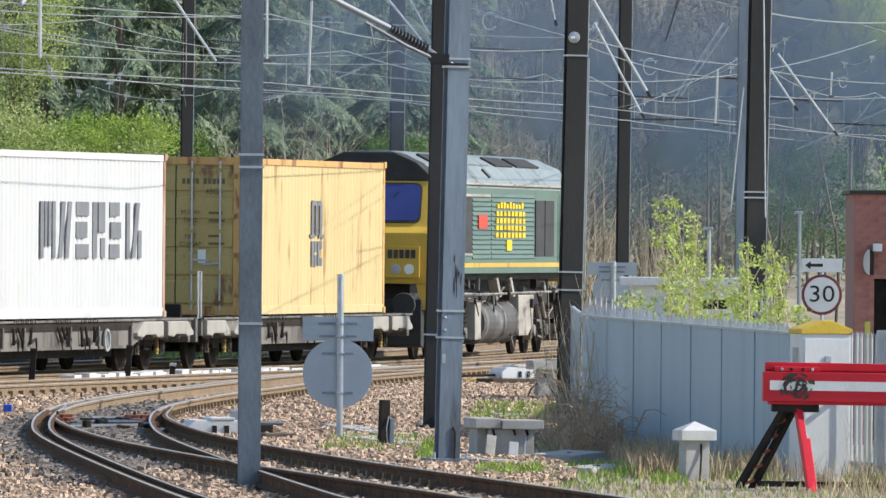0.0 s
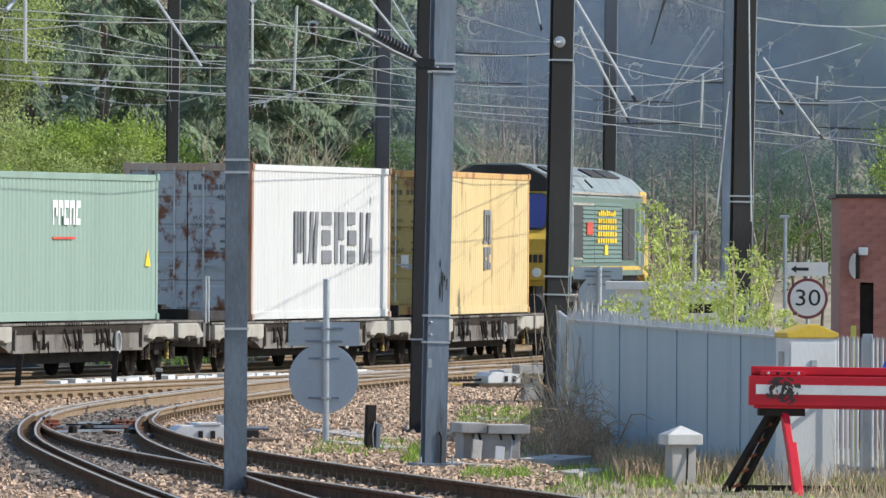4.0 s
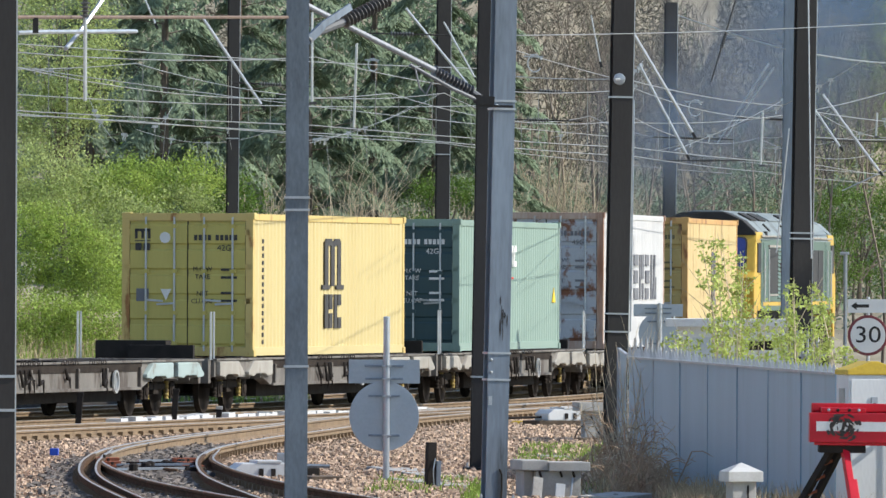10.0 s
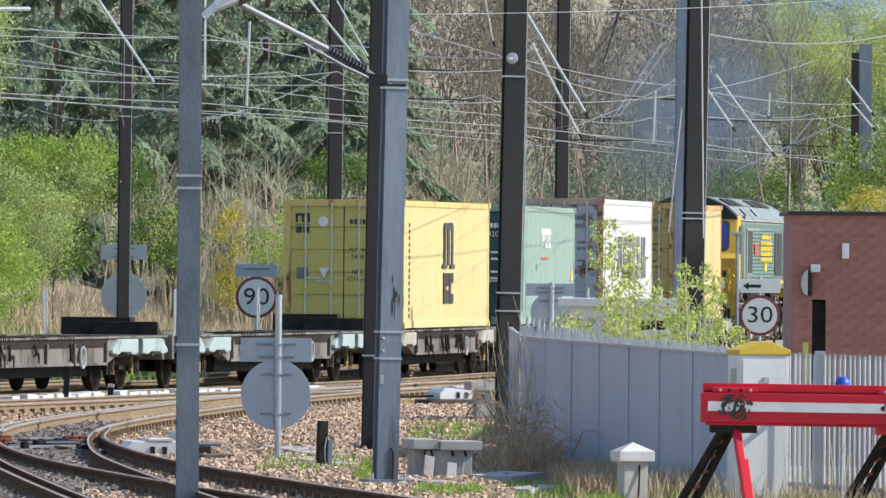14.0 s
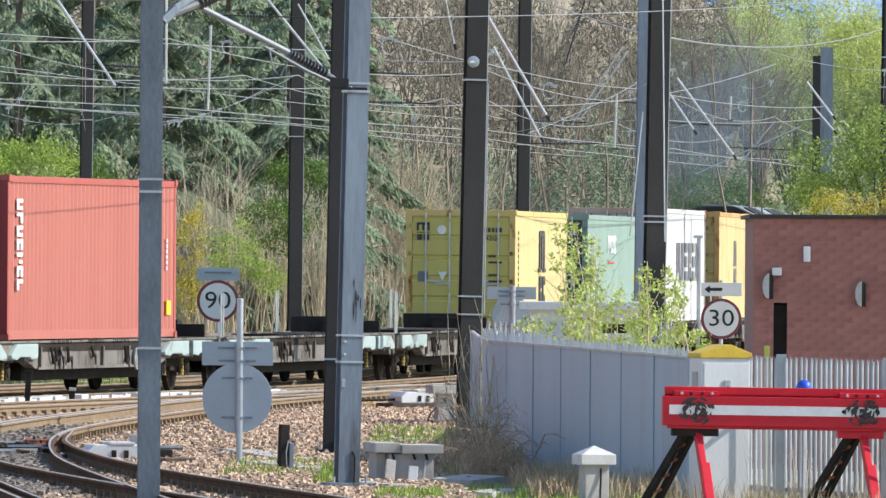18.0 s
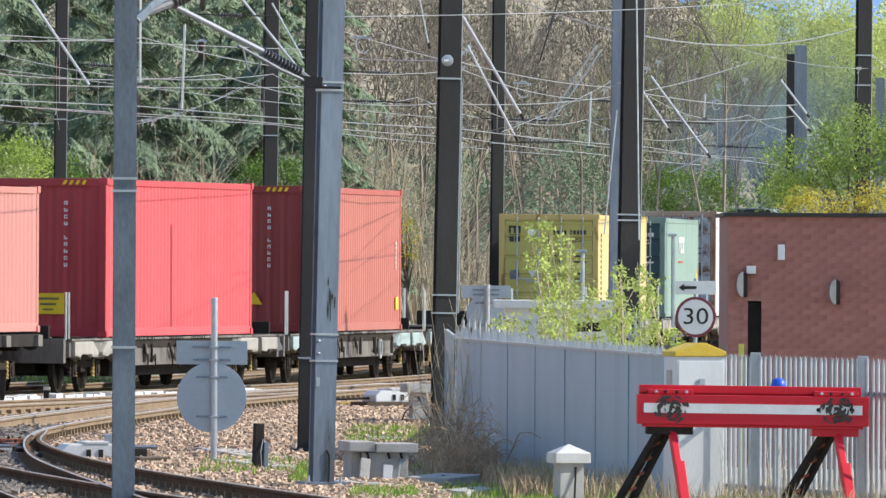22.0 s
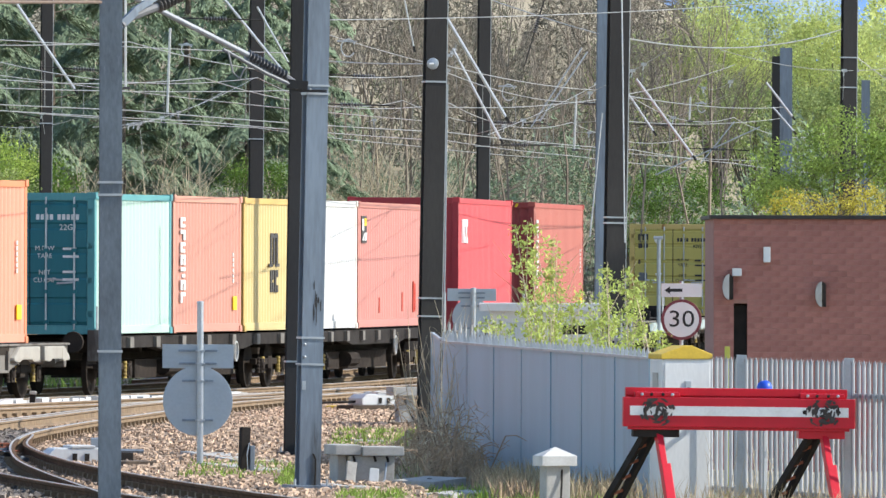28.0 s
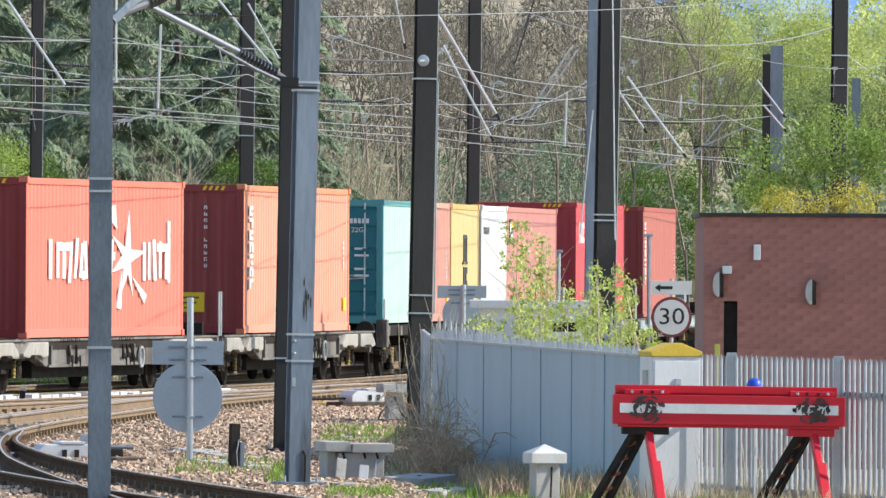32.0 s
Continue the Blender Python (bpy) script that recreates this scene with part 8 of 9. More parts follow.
for u_, v_, w_, h_ in ((0.301, 2.318, 0.06, 0.05), (0.689, 2.547, 0.045, 0.1)):
    part("wall_box", Geo().box(u_ - w_, u_ + w_, -0.08, 0.0, v_ - h_, v_ + h_), M["white_paint"], hut, "small pale box on the wall", bevel=0.01)


# ---- far sky ----
m = bpy.data.materials.new("far_sky")
m.use_nodes = True
n, ln = m.node_tree.nodes, m.node_tree.links.new
n.remove(n["Principled BSDF"])
em = n.new("ShaderNodeEmission")
nz = n.new("ShaderNodeTexNoise")
nz.inputs["Scale"].default_value, nz.inputs["Detail"].default_value = 0.05, 5
ln(n.new("ShaderNodeTexCoord").outputs["Object"], nz.inputs["Vector"])
rp = n.new("ShaderNodeValToRGB")
rp.color_ramp.elements[0].position, rp.color_ramp.elements[1].position = 0.4, 0.7
rp.color_ramp.elements[0].color, rp.color_ramp.elements[1].color = (0.22, 0.40, 0.78, 1), (0.50, 0.62, 0.80, 1)
ln(nz.outputs[0], rp.inputs[0])
ln(rp.outputs[0], em.inputs[0])
em.inputs[1].default_value = 0.85
ln(em.outputs[0], n["Material Output"].inputs[0])
tagged(part("backdrop", Geo().box(-300, 300, 2400, 2402, -20, 320), m), "clear pale blue spring sky", "sky", kind="structure")


# ---- plants ----
def leaf_mesh(name, pts, size, material, seed, droop=0.0, slim=0.5, along=None, face=None):
    """Many small folded leaves at the given points, one mesh; along, face: the way each lies and faces, if combed."""
    rng = np.random.default_rng(seed)
    n = len(pts)
    a = rng.normal(size=(n, 3)) if along is None else along + rng.normal(size=(n, 3)) * 0.28
    a[:, 2] -= droop
    a /= np.linalg.norm(a, axis=1)[:, None]
    b = np.cross(a, rng.normal(size=(n, 3)) if face is None else face + rng.normal(size=(n, 3)) * 0.3)
    b /= np.linalg.norm(b, axis=1)[:, None]
    s = (size * rng.uniform(0.6, 1.4, n))[:, None]
    c = np.cross(a, b)
    V = np.empty((n, 4, 3))
    V[:, 0], V[:, 1], V[:, 2], V[:, 3] = pts - a * s * 0.5, pts + b * s * slim * 0.5 + c * s * 0.08, pts + a * s * 0.5, pts - b * s * slim * 0.5 + c * s * 0.08
    F = np.arange(n * 4).reshape(n, 4)
    me = bpy.data.meshes.new(name)
    me.vertices.add(n * 4)
    me.vertices.foreach_set("co", V.reshape(-1))
    me.loops.add(n * 4)
    me.loops.foreach_set("vertex_index", F.reshape(-1))
    me.polygons.add(n)
    me.polygons.foreach_set("loop_start", np.arange(n) * 4)
    me.update(calc_edges=True)
    me.materials.append(material)
    return me


def clumps(c, r, n, per, tight, seed, low=-1.0):
    """Leaf points in n clumps spread over an uneven ellipsoid."""
    rng = np.random.default_rng(seed)
    out, mids = [], []
    while len(mids) < n:
        d = rng.normal(size=3)
        d /= np.linalg.norm(d)
        if d[2] < low:
            continue
        k = rng.uniform(0.35, 1.0) ** 0.6 * (0.82 + 0.3 * noise.noise((d[0] * 1.7 + seed, d[1] * 1.7, d[2] * 1.7)))
        mids.append(np.array(c) + d * np.array(r) * k)
    for m in mids:
        t = tight * rng.uniform(0.6, 1.4)
        out.append(m + rng.normal(size=(int(per * rng.uniform(0.5, 1.1)), 3)) * (t, t, t * 0.7))
    return np.concatenate(out), mids


def limbs(base, mids, r0, seed, n=26):
    """Trunk and limbs that reach the clumps."""
    rng = random.Random(seed)
    g = Geo()
    base = Vector(base)
    top = sum((Vector(m) for m in mids), Vector()) / len(mids)
    fork = base.lerp(top, 0.55)
    g.tube([base, base.lerp(fork, 0.5) + Vector((rng.uniform(-.1, .1), 0, 0)), fork], [r0, r0 * 0.8, r0 * 0.6], 7)
    out = []
    for m in rng.sample(list(mids), min(n, len(mids))):
        m = Vector(m)
        mid = fork.lerp(m, 0.5) + Vector((rng.uniform(-.15, .15), rng.uniform(-.15, .15), rng.uniform(0, .25)))
        out.append(Geo().tube([fork.lerp(base, rng.uniform(0, 0.4)), mid, m], [r0 * 0.4, r0 * 0.2, r0 * 0.05], 5))
    return g, out


def leafy(name, label, category, base, crowns, leaf, size, seed, group="", bark="bark", r0=0.09, droop=0.0, slim=0.5):
    """crowns: (centre, radii, clumps, leaves a clump, clump radius)."""
    t = thing(name, label, category, group, Matrix.Translation(base))
    b = Vector(base)
    pts, mids = [], []
    for k, (c, r, n, per, tight) in enumerate(crowns):
        p, m = clumps(Vector(c) - b, r, n, per, tight, seed * 31 + k)
        pts.append(p)
        mids += m
    stem, arms = limbs((0, 0, -0.2), mids, r0, seed, 26 if category == "tree" else 14)
    part("trunk", stem, M[bark], t)
    for g in arms:
        part("limb", g, M[bark], t)
    part("crown", leaf_mesh("crown", np.concatenate(pts), size, M[leaf], seed, droop, slim), None, t)
    return t


def bare_branches(g, p, d, length, r, depth, rng, spread=0.55):
    """One branch and its twigs, bent and thinning."""
    q = p + d * length * 0.5 + Vector((rng.uniform(-1, 1), rng.uniform(-1, 1), rng.uniform(-0.3, 0.6))) * length * 0.07
    e = p + d * length + Vector((rng.uniform(-1, 1), rng.uniform(-1, 1), rng.uniform(0, 1))) * length * 0.08
    g.tube([p, q, e], [r, r * 0.8, r * 0.55], 4 if depth > 1 else 3, caps=False)
    if depth == 0:
        return
    for k in range(rng.choice((3, 4, 4, 5))):
        f = rng.uniform(0.35, 1.0)
        s = p.lerp(q, f * 2) if f < 0.5 else q.lerp(e, f * 2 - 1)
        n = (d + Vector((rng.uniform(-1, 1), rng.uniform(-1, 1), rng.uniform(-0.25, 0.8))) * spread).normalized()
        bare_branches(g, s, n, length * rng.uniform(0.42, 0.68), r * rng.uniform(0.42, 0.58), depth - 1, rng, spread * 1.1)


def bare_tree(x, y, h, seed, material="grey_twig", depth=4, r0=0.1):
    rng = random.Random(seed)
    t = thing("bare_tree", "leafless grey-brown tree in early spring", "tree", "bare trees", Matrix.Translation((x, y, ground_z(x, y) - 0.1)))
    g = Geo()
    bare_branches(g, Vector((0, 0, h * 0.28)), Vector((rng.uniform(-.1, .1), 0, 1)).normalized(), h * 0.45, r0 * 0.8, depth, rng)
    part("trunk", Geo().tube([(0, 0, 0), (rng.uniform(-.1, .1), 0, h * 0.15), (0, 0, h * 0.3)], [r0, r0 * 0.9, r0 * 0.8], 7), M["bark"], t)
    part("crown", g, M[material], t)


def thicket(name, label, x0, x1, y, h, n, seed, material, z=None, leaf=None, r=0.014):
    """Upright thin shoots fanning from a hedge bottom."""
    rng = random.Random(seed)
    t = thing(name, label, "shrub", "thickets", Matrix.Translation(((x0 + x1) / 2, y, 0)))
    g, tips = Geo(), []
    for k in range(n):
        x = rng.uniform(x0, x1) - (x0 + x1) / 2
        yy = rng.uniform(-1.5, 1.5)
        b = Vector((x, yy, (ground_z(x + (x0 + x1) / 2, y) if z is None else z)))
        hh = h * rng.uniform(0.55, 1.05)
        e = b + Vector((rng.uniform(-0.3, 0.3) * hh * (0.55 if leaf else 1.0), rng.uniform(-0.2, 0.2), hh))
        m = b.lerp(e, 0.5) + Vector((rng.uniform(-.06, .06) * hh, 0, 0))
        g.tube([b, m, e], [r, r * 0.8, r * 0.3], 4, caps=False)
        for j in range(rng.choice((1, 2, 3))):
            f = rng.uniform(0.3, 0.85)
            s = b.lerp(m, f * 2) if f < 0.5 else m.lerp(e, f * 2 - 1)
            g.tube([s, s + Vector((rng.uniform(-.25, .25) * hh * 0.7, rng.uniform(-.1, .1), hh * rng.uniform(0.12, 0.32)))], [r * 0.55, r * 0.2], 3, caps=False)
        tips.append((b, m, e))
    tagged(part("shoot", g, M[material], t), kind="stuff")
    if leaf:
        mt, size, per = leaf
        pts = []
        for b, m, e in tips:
            for j in range(per):                    # tufts of leaves on side twigs
                f = rng.uniform(0.2, 1.0)
                s = b.lerp(m, f * 2) if f < 0.5 else m.lerp(e, f * 2 - 1)
                s = s + Vector((rng.gauss(0, 0.13), rng.gauss(0, 0.1), rng.gauss(0, 0.06))) * (1.4 - f)
                for i in range(14 if name == "young_willow" else 1):
                    pts.append(s + Vector((rng.gauss(0, 0.042), rng.gauss(0, 0.04), rng.gauss(0, 0.042))))
        part("foliage", leaf_mesh("foliage", np.array([tuple(p) for p in pts]), size, M[mt], seed, -0.4), None, t)
    return t


def conifer(x, y, h, r, seed):
    """A dark pine: trunk, drooping boughs, sprays of needles."""
    rng = np.random.default_rng(seed)
    z0 = ground_z(x, y)
    t = thing("conifer", "tall dark green conifer with drooping boughs", "tree", "conifers", Matrix.Translation((x, y, z0)))
    part("trunk", Geo().tube([(0, 0, -0.2), (0, 0, h * 0.5), (0.1, 0, h)], [0.16, 0.1, 0.02], 7), M["bark"], t)
    g, pts, ways, faces = Geo(), [], [], []
    k = 0
    z = h * 0.05
    while z < h * 0.98:
        f = z / h
        L = r * 1.12 * (1.05 - f) ** 0.7 * rng.uniform(0.6, 1.2)
        a = k * 2.4 + rng.uniform(-0.4, 0.4)
        d = np.array([math.cos(a), math.sin(a), 0.0])
        sd = np.array([-d[1], d[0], 0.0])
        o = np.array([0, 0, z])
        e = o + d * L + (0, 0, -0.30 * L)
        m = o + d * L * 0.55 + (0, 0, 0.10 * L)
        g.tube([(0, 0, z), tuple(m), tuple(e)], [0.025, 0.014, 0.005], 3, caps=False)
        for j in range(int(19 * L) + 4):          # side sprays: flat above, hanging at their tips
            q = rng.uniform(0.15, 1.0) ** 0.8
            c = (1 - q) ** 2 * o + 2 * q * (1 - q) * m + q * q * e
            w = sd * rng.choice((-1, 1)) * 0.75 + d * 0.65 + np.array([0, 0, -0.25])
            ln = rng.uniform(0.25, 0.65) * (0.45 + 0.35 * L)
            n = 25
            u = rng.random(n)[:, None]
            p = c + w * u * ln + np.array([0, 0, -0.55]) * u ** 2 * ln + rng.normal(size=(n, 3)) * (0.05, 0.05, 0.03)
            pts.append(p)
            ways.append(np.broadcast_to(w, (n, 3)) + np.array([0, 0, -0.9]) * u)
            faces.append(np.broadcast_to(d * 0.6 + (0, 0, 0.8), (n, 3)))
        z += h * 0.021
        k += 1
    tagged(part("bough_wood", g, M["bark"], t), kind="stuff")
    part("crown", leaf_mesh("crown", np.concatenate(pts), 0.19, M["needle"], seed, 0.1, 0.22, np.concatenate(ways), np.concatenate(faces)), None, t)


def fan_shrub(x, y, h, n, seed, material="pale_bark", r=0.013):
    """A bare shrub: stems that fan from one stool up to the height h and fork."""
    rng = random.Random(seed)
    h -= ground_z(x, y)
    t = thing("bare_shrub", "leafless pale straw-coloured shrub with fanning stems", "shrub", "bare shrubs", Matrix.Translation((x, y, ground_z(x, y) - 0.05)))
    for k in range(n):
        a = rng.gauss(0, 0.2)
        hh = h * rng.uniform(0.55, 1.0) * math.cos(a * 0.8)
        b = Vector((rng.gauss(0, 0.12), rng.gauss(0, 0.12), 0))
        e = b + Vector((math.sin(a) * hh, rng.gauss(0, 0.25), hh))
        m = b.lerp(e, 0.5) + Vector((-math.sin(a) * hh * 0.08, 0, hh * 0.05))
        g = Geo().tube([b, m, e], [r, r * 0.75, r * 0.25], 4, caps=False)
        for j in range(rng.choice((3, 4, 5, 6))):
            f = rng.uniform(0.25, 0.9)
            s = b.lerp(m, f * 2) if f < 0.5 else m.lerp(e, f * 2 - 1)
            q = s + Vector((rng.gauss(0, 0.16) * hh + math.sin(a) * 0.1 * hh, rng.gauss(0, 0.08), hh * rng.uniform(0.14, 0.34)))
            g.tube([s, q], [r * 0.5, r * 0.2], 3, caps=False)
            g.tube([s.lerp(q, 0.5), s.lerp(q, 0.5) + Vector((rng.gauss(0, 0.07) * hh, 0, hh * 0.12))], [r * 0.3, r * 0.15], 3, caps=False)
        part("stem", g, M[material], t)


# dark conifers behind the line
for k, (u_, d_, h_, r_) in enumerate(((-12.093, 300, 12.5, 2.6), (-10.39, 306, 13.5, 2.6), (-8.381, 301, 12.5, 2.5), (-6.844, 308, 13, 2.6), (-5.12, 304, 11.5, 2.4), (-3.729, 312, 12, 2.2), (-14.233, 305, 12, 2.4))):
    conifer(u_, d_, h_, r_, 11 + k)
# pale willow and green bushes on the bank
leafy("willow", "pale green willow just coming into leaf", "tree", (-12.994, 266, 3.017), [((-13.139, 266, 7.958), (1.5, 1.4, 2.6), 150, 80, 0.2), ((-12.374, 265, 6.903), (0.9, 1.0, 1.5), 60, 80, 0.18), ((-13.537, 265, 5.992), (1.3, 1.0, 1.0), 60, 80, 0.18)], "leaf_pale", 0.075, 21, "leafy trees")
leafy("bush", "dense fresh green bush on the bank", "bush", (-11.576, 262, 1.217), [((-11.33, 262, 4.549), (1.2, 1.0, 0.8), 90, 85, 0.17), ((-10.088, 263, 4.69), (1.0, 0.9, 0.65), 70, 85, 0.17), ((-12.61, 262, 4.161), (1.2, 1.0, 0.9), 80, 85, 0.17), ((-10.9, 261, 3.265), (1.3, 0.8, 0.8), 70, 80, 0.17)], "leaf_spring", 0.07, 22, "bushes", r0=0.012)
leafy("bush", "shaded green undergrowth on the bank", "bush", (-10.213, 270, 1.187), [((-9.562, 270, 4.225), (1.4, 0.9, 0.9), 80, 80, 0.18), ((-10.838, 269, 2.636), (1.2, 0.8, 0.8), 60, 80, 0.18), ((-8.68, 280, 2.928), (1.3, 0.9, 1.0), 60, 80, 0.2)], "leaf_green", 0.075, 23, "bushes", r0=0.012)
leafy("bush", "bright saturated green bush beside the track", "bush", (-11.502, 252, 0.768), [((-11.57, 252, 2.616), (0.95, 0.8, 1.15), 110, 90, 0.15), ((-12.31, 252, 2.86), (0.95, 0.8, 1.35), 110, 90, 0.15), ((-13.234, 252, 2.98), (0.95, 0.8, 1.5), 110, 90, 0.15), ((-11.658, 250, 1.513), (1.0, 0.7, 0.7), 90, 80, 0.16), ((-12.88, 250, 1.509), (1.1, 0.7, 0.7), 90, 80, 0.16), ((-10.933, 253, 2), (0.6, 0.6, 0.7), 50, 80, 0.15)], "leaf_spring", 0.06, 24, "bushes", r0=0.012)
leafy("bush", "broad pale green bush filling the bank", "bush", (-12.785, 258, 0.726), [((-13.1, 259, 4.518), (1.5, 0.9, 1.2), 110, 90, 0.2), ((-11.324, 259, 3.51), (1.3, 0.8, 1.0), 90, 90, 0.2), ((-10.175, 262, 3.912), (1.2, 0.8, 0.9), 80, 90, 0.2), ((-11.2, 258, 2.1), (0.7, 0.6, 0.55), 40, 80, 0.2)], "leaf_pale", 0.07, 31, "bushes", r0=0.012)
leafy("bush", "silvery pale shrub on the bank", "bush", (-10.372, 256, 1.247), [((-10.377, 256, 2.749), (0.42, 0.4, 0.8), 50, 60, 0.12)], "leaf_pale", 0.055, 25, "bushes", r0=0.015)
leafy("bush", "small yellow-green shrub behind the line", "bush", (-8.551, 285, 1.128), [((-8.626, 285, 2.8), (0.7, 0.5, 1.1), 40, 60, 0.14)], "leaf_fresh", 0.06, 26, "bushes")
leafy("bush", "fresh green bush below the pines", "bush", (-6.177, 288, 1.122), [((-6.181, 288, 2.6), (0.75, 0.5, 0.9), 55, 70, 0.15), ((-5.405, 288, 1.969), (0.5, 0.5, 0.6), 30, 70, 0.15)], "leaf_spring", 0.06, 32, "bushes", r0=0.015)
leafy("bush", "yellow-tinged sapling behind the sign", "bush", (-7.311, 290, 1.11), [((-7.317, 290, 2.953), (0.45, 0.4, 1.3), 45, 60, 0.13), ((-7.398, 290, 1.677), (0.5, 0.4, 0.7), 30, 60, 0.13)], "leaf_yellow", 0.06, 33, "bushes", r0=0.015)
leafy("bush", "sunlit green bush under the conifers", "bush", (-4.767, 292, 2.394), [((-4.703, 292, 4.607), (1.3, 0.7, 0.55), 60, 70, 0.16), ((-5.181, 291, 3.389), (1.1, 0.7, 1.0), 60, 70, 0.16)], "leaf_green", 0.065, 27, "bushes")
leafy("bush", "yellow-leaved sapling beside the far track", "bush", (-1.227, 300, 1.085), [((-1.379, 300, 2.992), (0.4, 0.4, 1.2), 30, 40, 0.12)], "leaf_yellow", 0.06, 28, "bushes")
# leafless wood
rng = random.Random(5)
for k in range(30):
    u_ = 545 + 740 * (k + rng.uniform(0, 0.9)) / 30
    d_ = rng.uniform(325, 372)
    bare_tree((u_ - 784) / 20452 * d_, d_, rng.uniform(8.0, 12.0), 100 + k, "grey_twig", 4, rng.uniform(0.04, 0.075))
for k in range(11):
    d_ = rng.uniform(321, 334)
    x = -4.2 + 12.6 * (k + rng.uniform(0.1, 0.9)) / 11
    bare_tree(x, d_, rng.uniform(8.5, 11.5), 300 + k, "dark_twig" if k % 3 else "grey_twig", 5, rng.uniform(0.035, 0.055))
for k, (x, y, h, n) in enumerate(((-3.3, 317, 5.4, 24), (-2.6, 319, 6.0, 28), (-1.9, 318, 6.3, 30), (-1.2, 319, 6.0, 28), (-0.6, 316, 5.5, 22), (-3.8, 312, 5.0, 20), (0.3, 318, 4.8, 16), (-6.2, 295, 5.4, 22), (-7.5, 296, 5.0, 22), (-9.0, 295, 5.2, 22), (-5.0, 296, 4.8, 20), (-8.3, 294, 4.6, 18), (-6.9, 294, 4.4, 16), (-4.2, 295, 5.2, 20))):
    fan_shrub(x, y, h, n, 410 + k, r=0.018 if x > -4.5 else 0.014)
thicket("thicket", "pale leafless saplings behind the line", -10.738, -6.457, 296.5, 3.9, 110, 42, "pale_bark", leaf=("leaf_pale", 0.06, 9), r=0.016)
thicket("thicket", "grey leafless scrub below conifers", -6.577, -3.248, 296, 4.6, 70, 43, "pale_bark", leaf=("leaf_pale", 0.05, 5), r=0.016)
thicket("thicket", "pale birch saplings budding green", -4.172, -2.119, 300, 3.6, 60, 44, "pale_bark", leaf=("leaf_pale", 0.05, 10))
thicket("thicket", "grey-white leafless scrub in the wood", 0.717, 2.764, 322, 3.4, 90, 45, "pale_bark", r=0.011)
thicket("thicket", "tangled grey scrub in the wood", -0.717, 5.576, 330, 4.5, 200, 46, "grey_twig", r=0.013)
leafy("bush", "dark green undergrowth in the wood", "bush", (0.266, 338, 2.414), [((-2.385, 338, 4.719), (1.6, 0.8, 1.3), 50, 60, 0.22), ((0.26, 340, 4.741), (1.8, 0.8, 1.4), 60, 60, 0.22), ((2.937, 342, 4.764), (2.0, 0.8, 1.5), 60, 60, 0.22)], "needle", 0.09, 29, "bushes")
leafy("bush", "dark green hedge beyond the line", "bush", (6.852, 345, 1.929), [((6.844, 345, 4.543), (2.1, 0.9, 1.0), 110, 75, 0.2), ((5.988, 344, 2.937), (1.3, 0.8, 1.3), 80, 75, 0.2), ((7.884, 346, 2.945), (1.2, 0.8, 1.4), 80, 75, 0.2)], "leaf_green", 0.075, 30, "bushes")
# the depth of the wood: far brush and dusk-green undergrowth
def far_brush(name, label, u0, u1, d0, d1, z0, z1, n, size, material, seed):
    r = np.random.default_rng(seed)
    d = r.uniform(d0, d1, n)
    x = r.uniform(u0, u1, n) * d
    z = z0 + (z1 - z0) * r.random(n) ** 0.8 * (0.75 + 0.25 * np.sin(x * 1.3 + seed) * np.sin(x * 0.47))
    return tagged(new(name, leaf_mesh(name, np.stack([x, d, z], 1), size, M[material], seed, -0.5, 0.15 if "brush" in name else 0.35)), label, "woodland", kind="stuff")


far_brush("far_brush", "dense grey-brown brushwood of the wood", -0.05, 0.021, 380, 425, 0.5, 17.5, 95000, 0.34, "far_twig", 71)
far_brush("far_undergrowth", "dark green undergrowth in the wood", -0.06, 0.045, 360, 391, -0.5, 8.0, 26000, 0.26, "needle", 72)
far_brush("far_spring_leaves", "young yellow-green leaves among far branches", 0.012, 0.05, 392, 425, 4, 13.0, 40000, 0.17, "leaf_far", 73)
far_brush("far_spring_veil", "soft yellow-green treetops on the far hill", 0.017, 0.06, 425, 440, 5, 13.5, 24000, 0.3, "leaf_hill", 74)
far_brush("far_bank_brush", "grey-green scrub on the far hillside", -0.06, 0.03, 398, 430, 1, 13.0, 38000, 0.38, "far_green", 75)
far_brush("far_undergrowth", "dark mass of conifers behind the front row", -0.062, -0.011, 313, 332, 0.5, 15.0, 52000, 0.24, "needle", 76)
# bright spring trees to the right
for k, (u_, v_, d_, rx, rz, n) in enumerate(((9.296, 9.347, 392, 2.0, 2.3, 120), (11.577, 9.655, 398, 1.9, 2.3, 120), (12.995, 9.287, 388, 1.9, 2.2, 120), (15.124, 9.015, 394, 1.9, 2.2, 110), (10.131, 7.279, 380, 2.6, 1.6, 90), (13.36, 7.314, 382, 2.6, 1.6, 90))):
    leafy("spring_tree", "tall tree in bright yellow-green young leaf", "tree", (u_, d_, ground_z(u_, d_)), [((u_, d_, v_), (rx * 1.1, 1.6, rz * 1.15), int(n * 1.5), 90, 0.27)], "leaf_far" if k > 3 else "leaf_hill", 0.10, 50 + k, "leafy trees", r0=0.1)
# leafy shrubs behind the hut
leafy("bush", "leafy green shrub behind the brick hut", "bush", (5.972, 178, 2.329), [((5.357, 178, 3.893), (0.85, 0.6, 0.62), 60, 60, 0.12), ((6.227, 178, 4.157), (0.9, 0.6, 0.75), 75, 60, 0.12), ((7.011, 178, 4.072), (0.7, 0.6, 0.7), 60, 60, 0.12), ((5.039, 179, 3.463), (0.5, 0.5, 0.4), 35, 60, 0.12)], "leaf_mid", 0.055, 60, "bushes", r0=0.05)
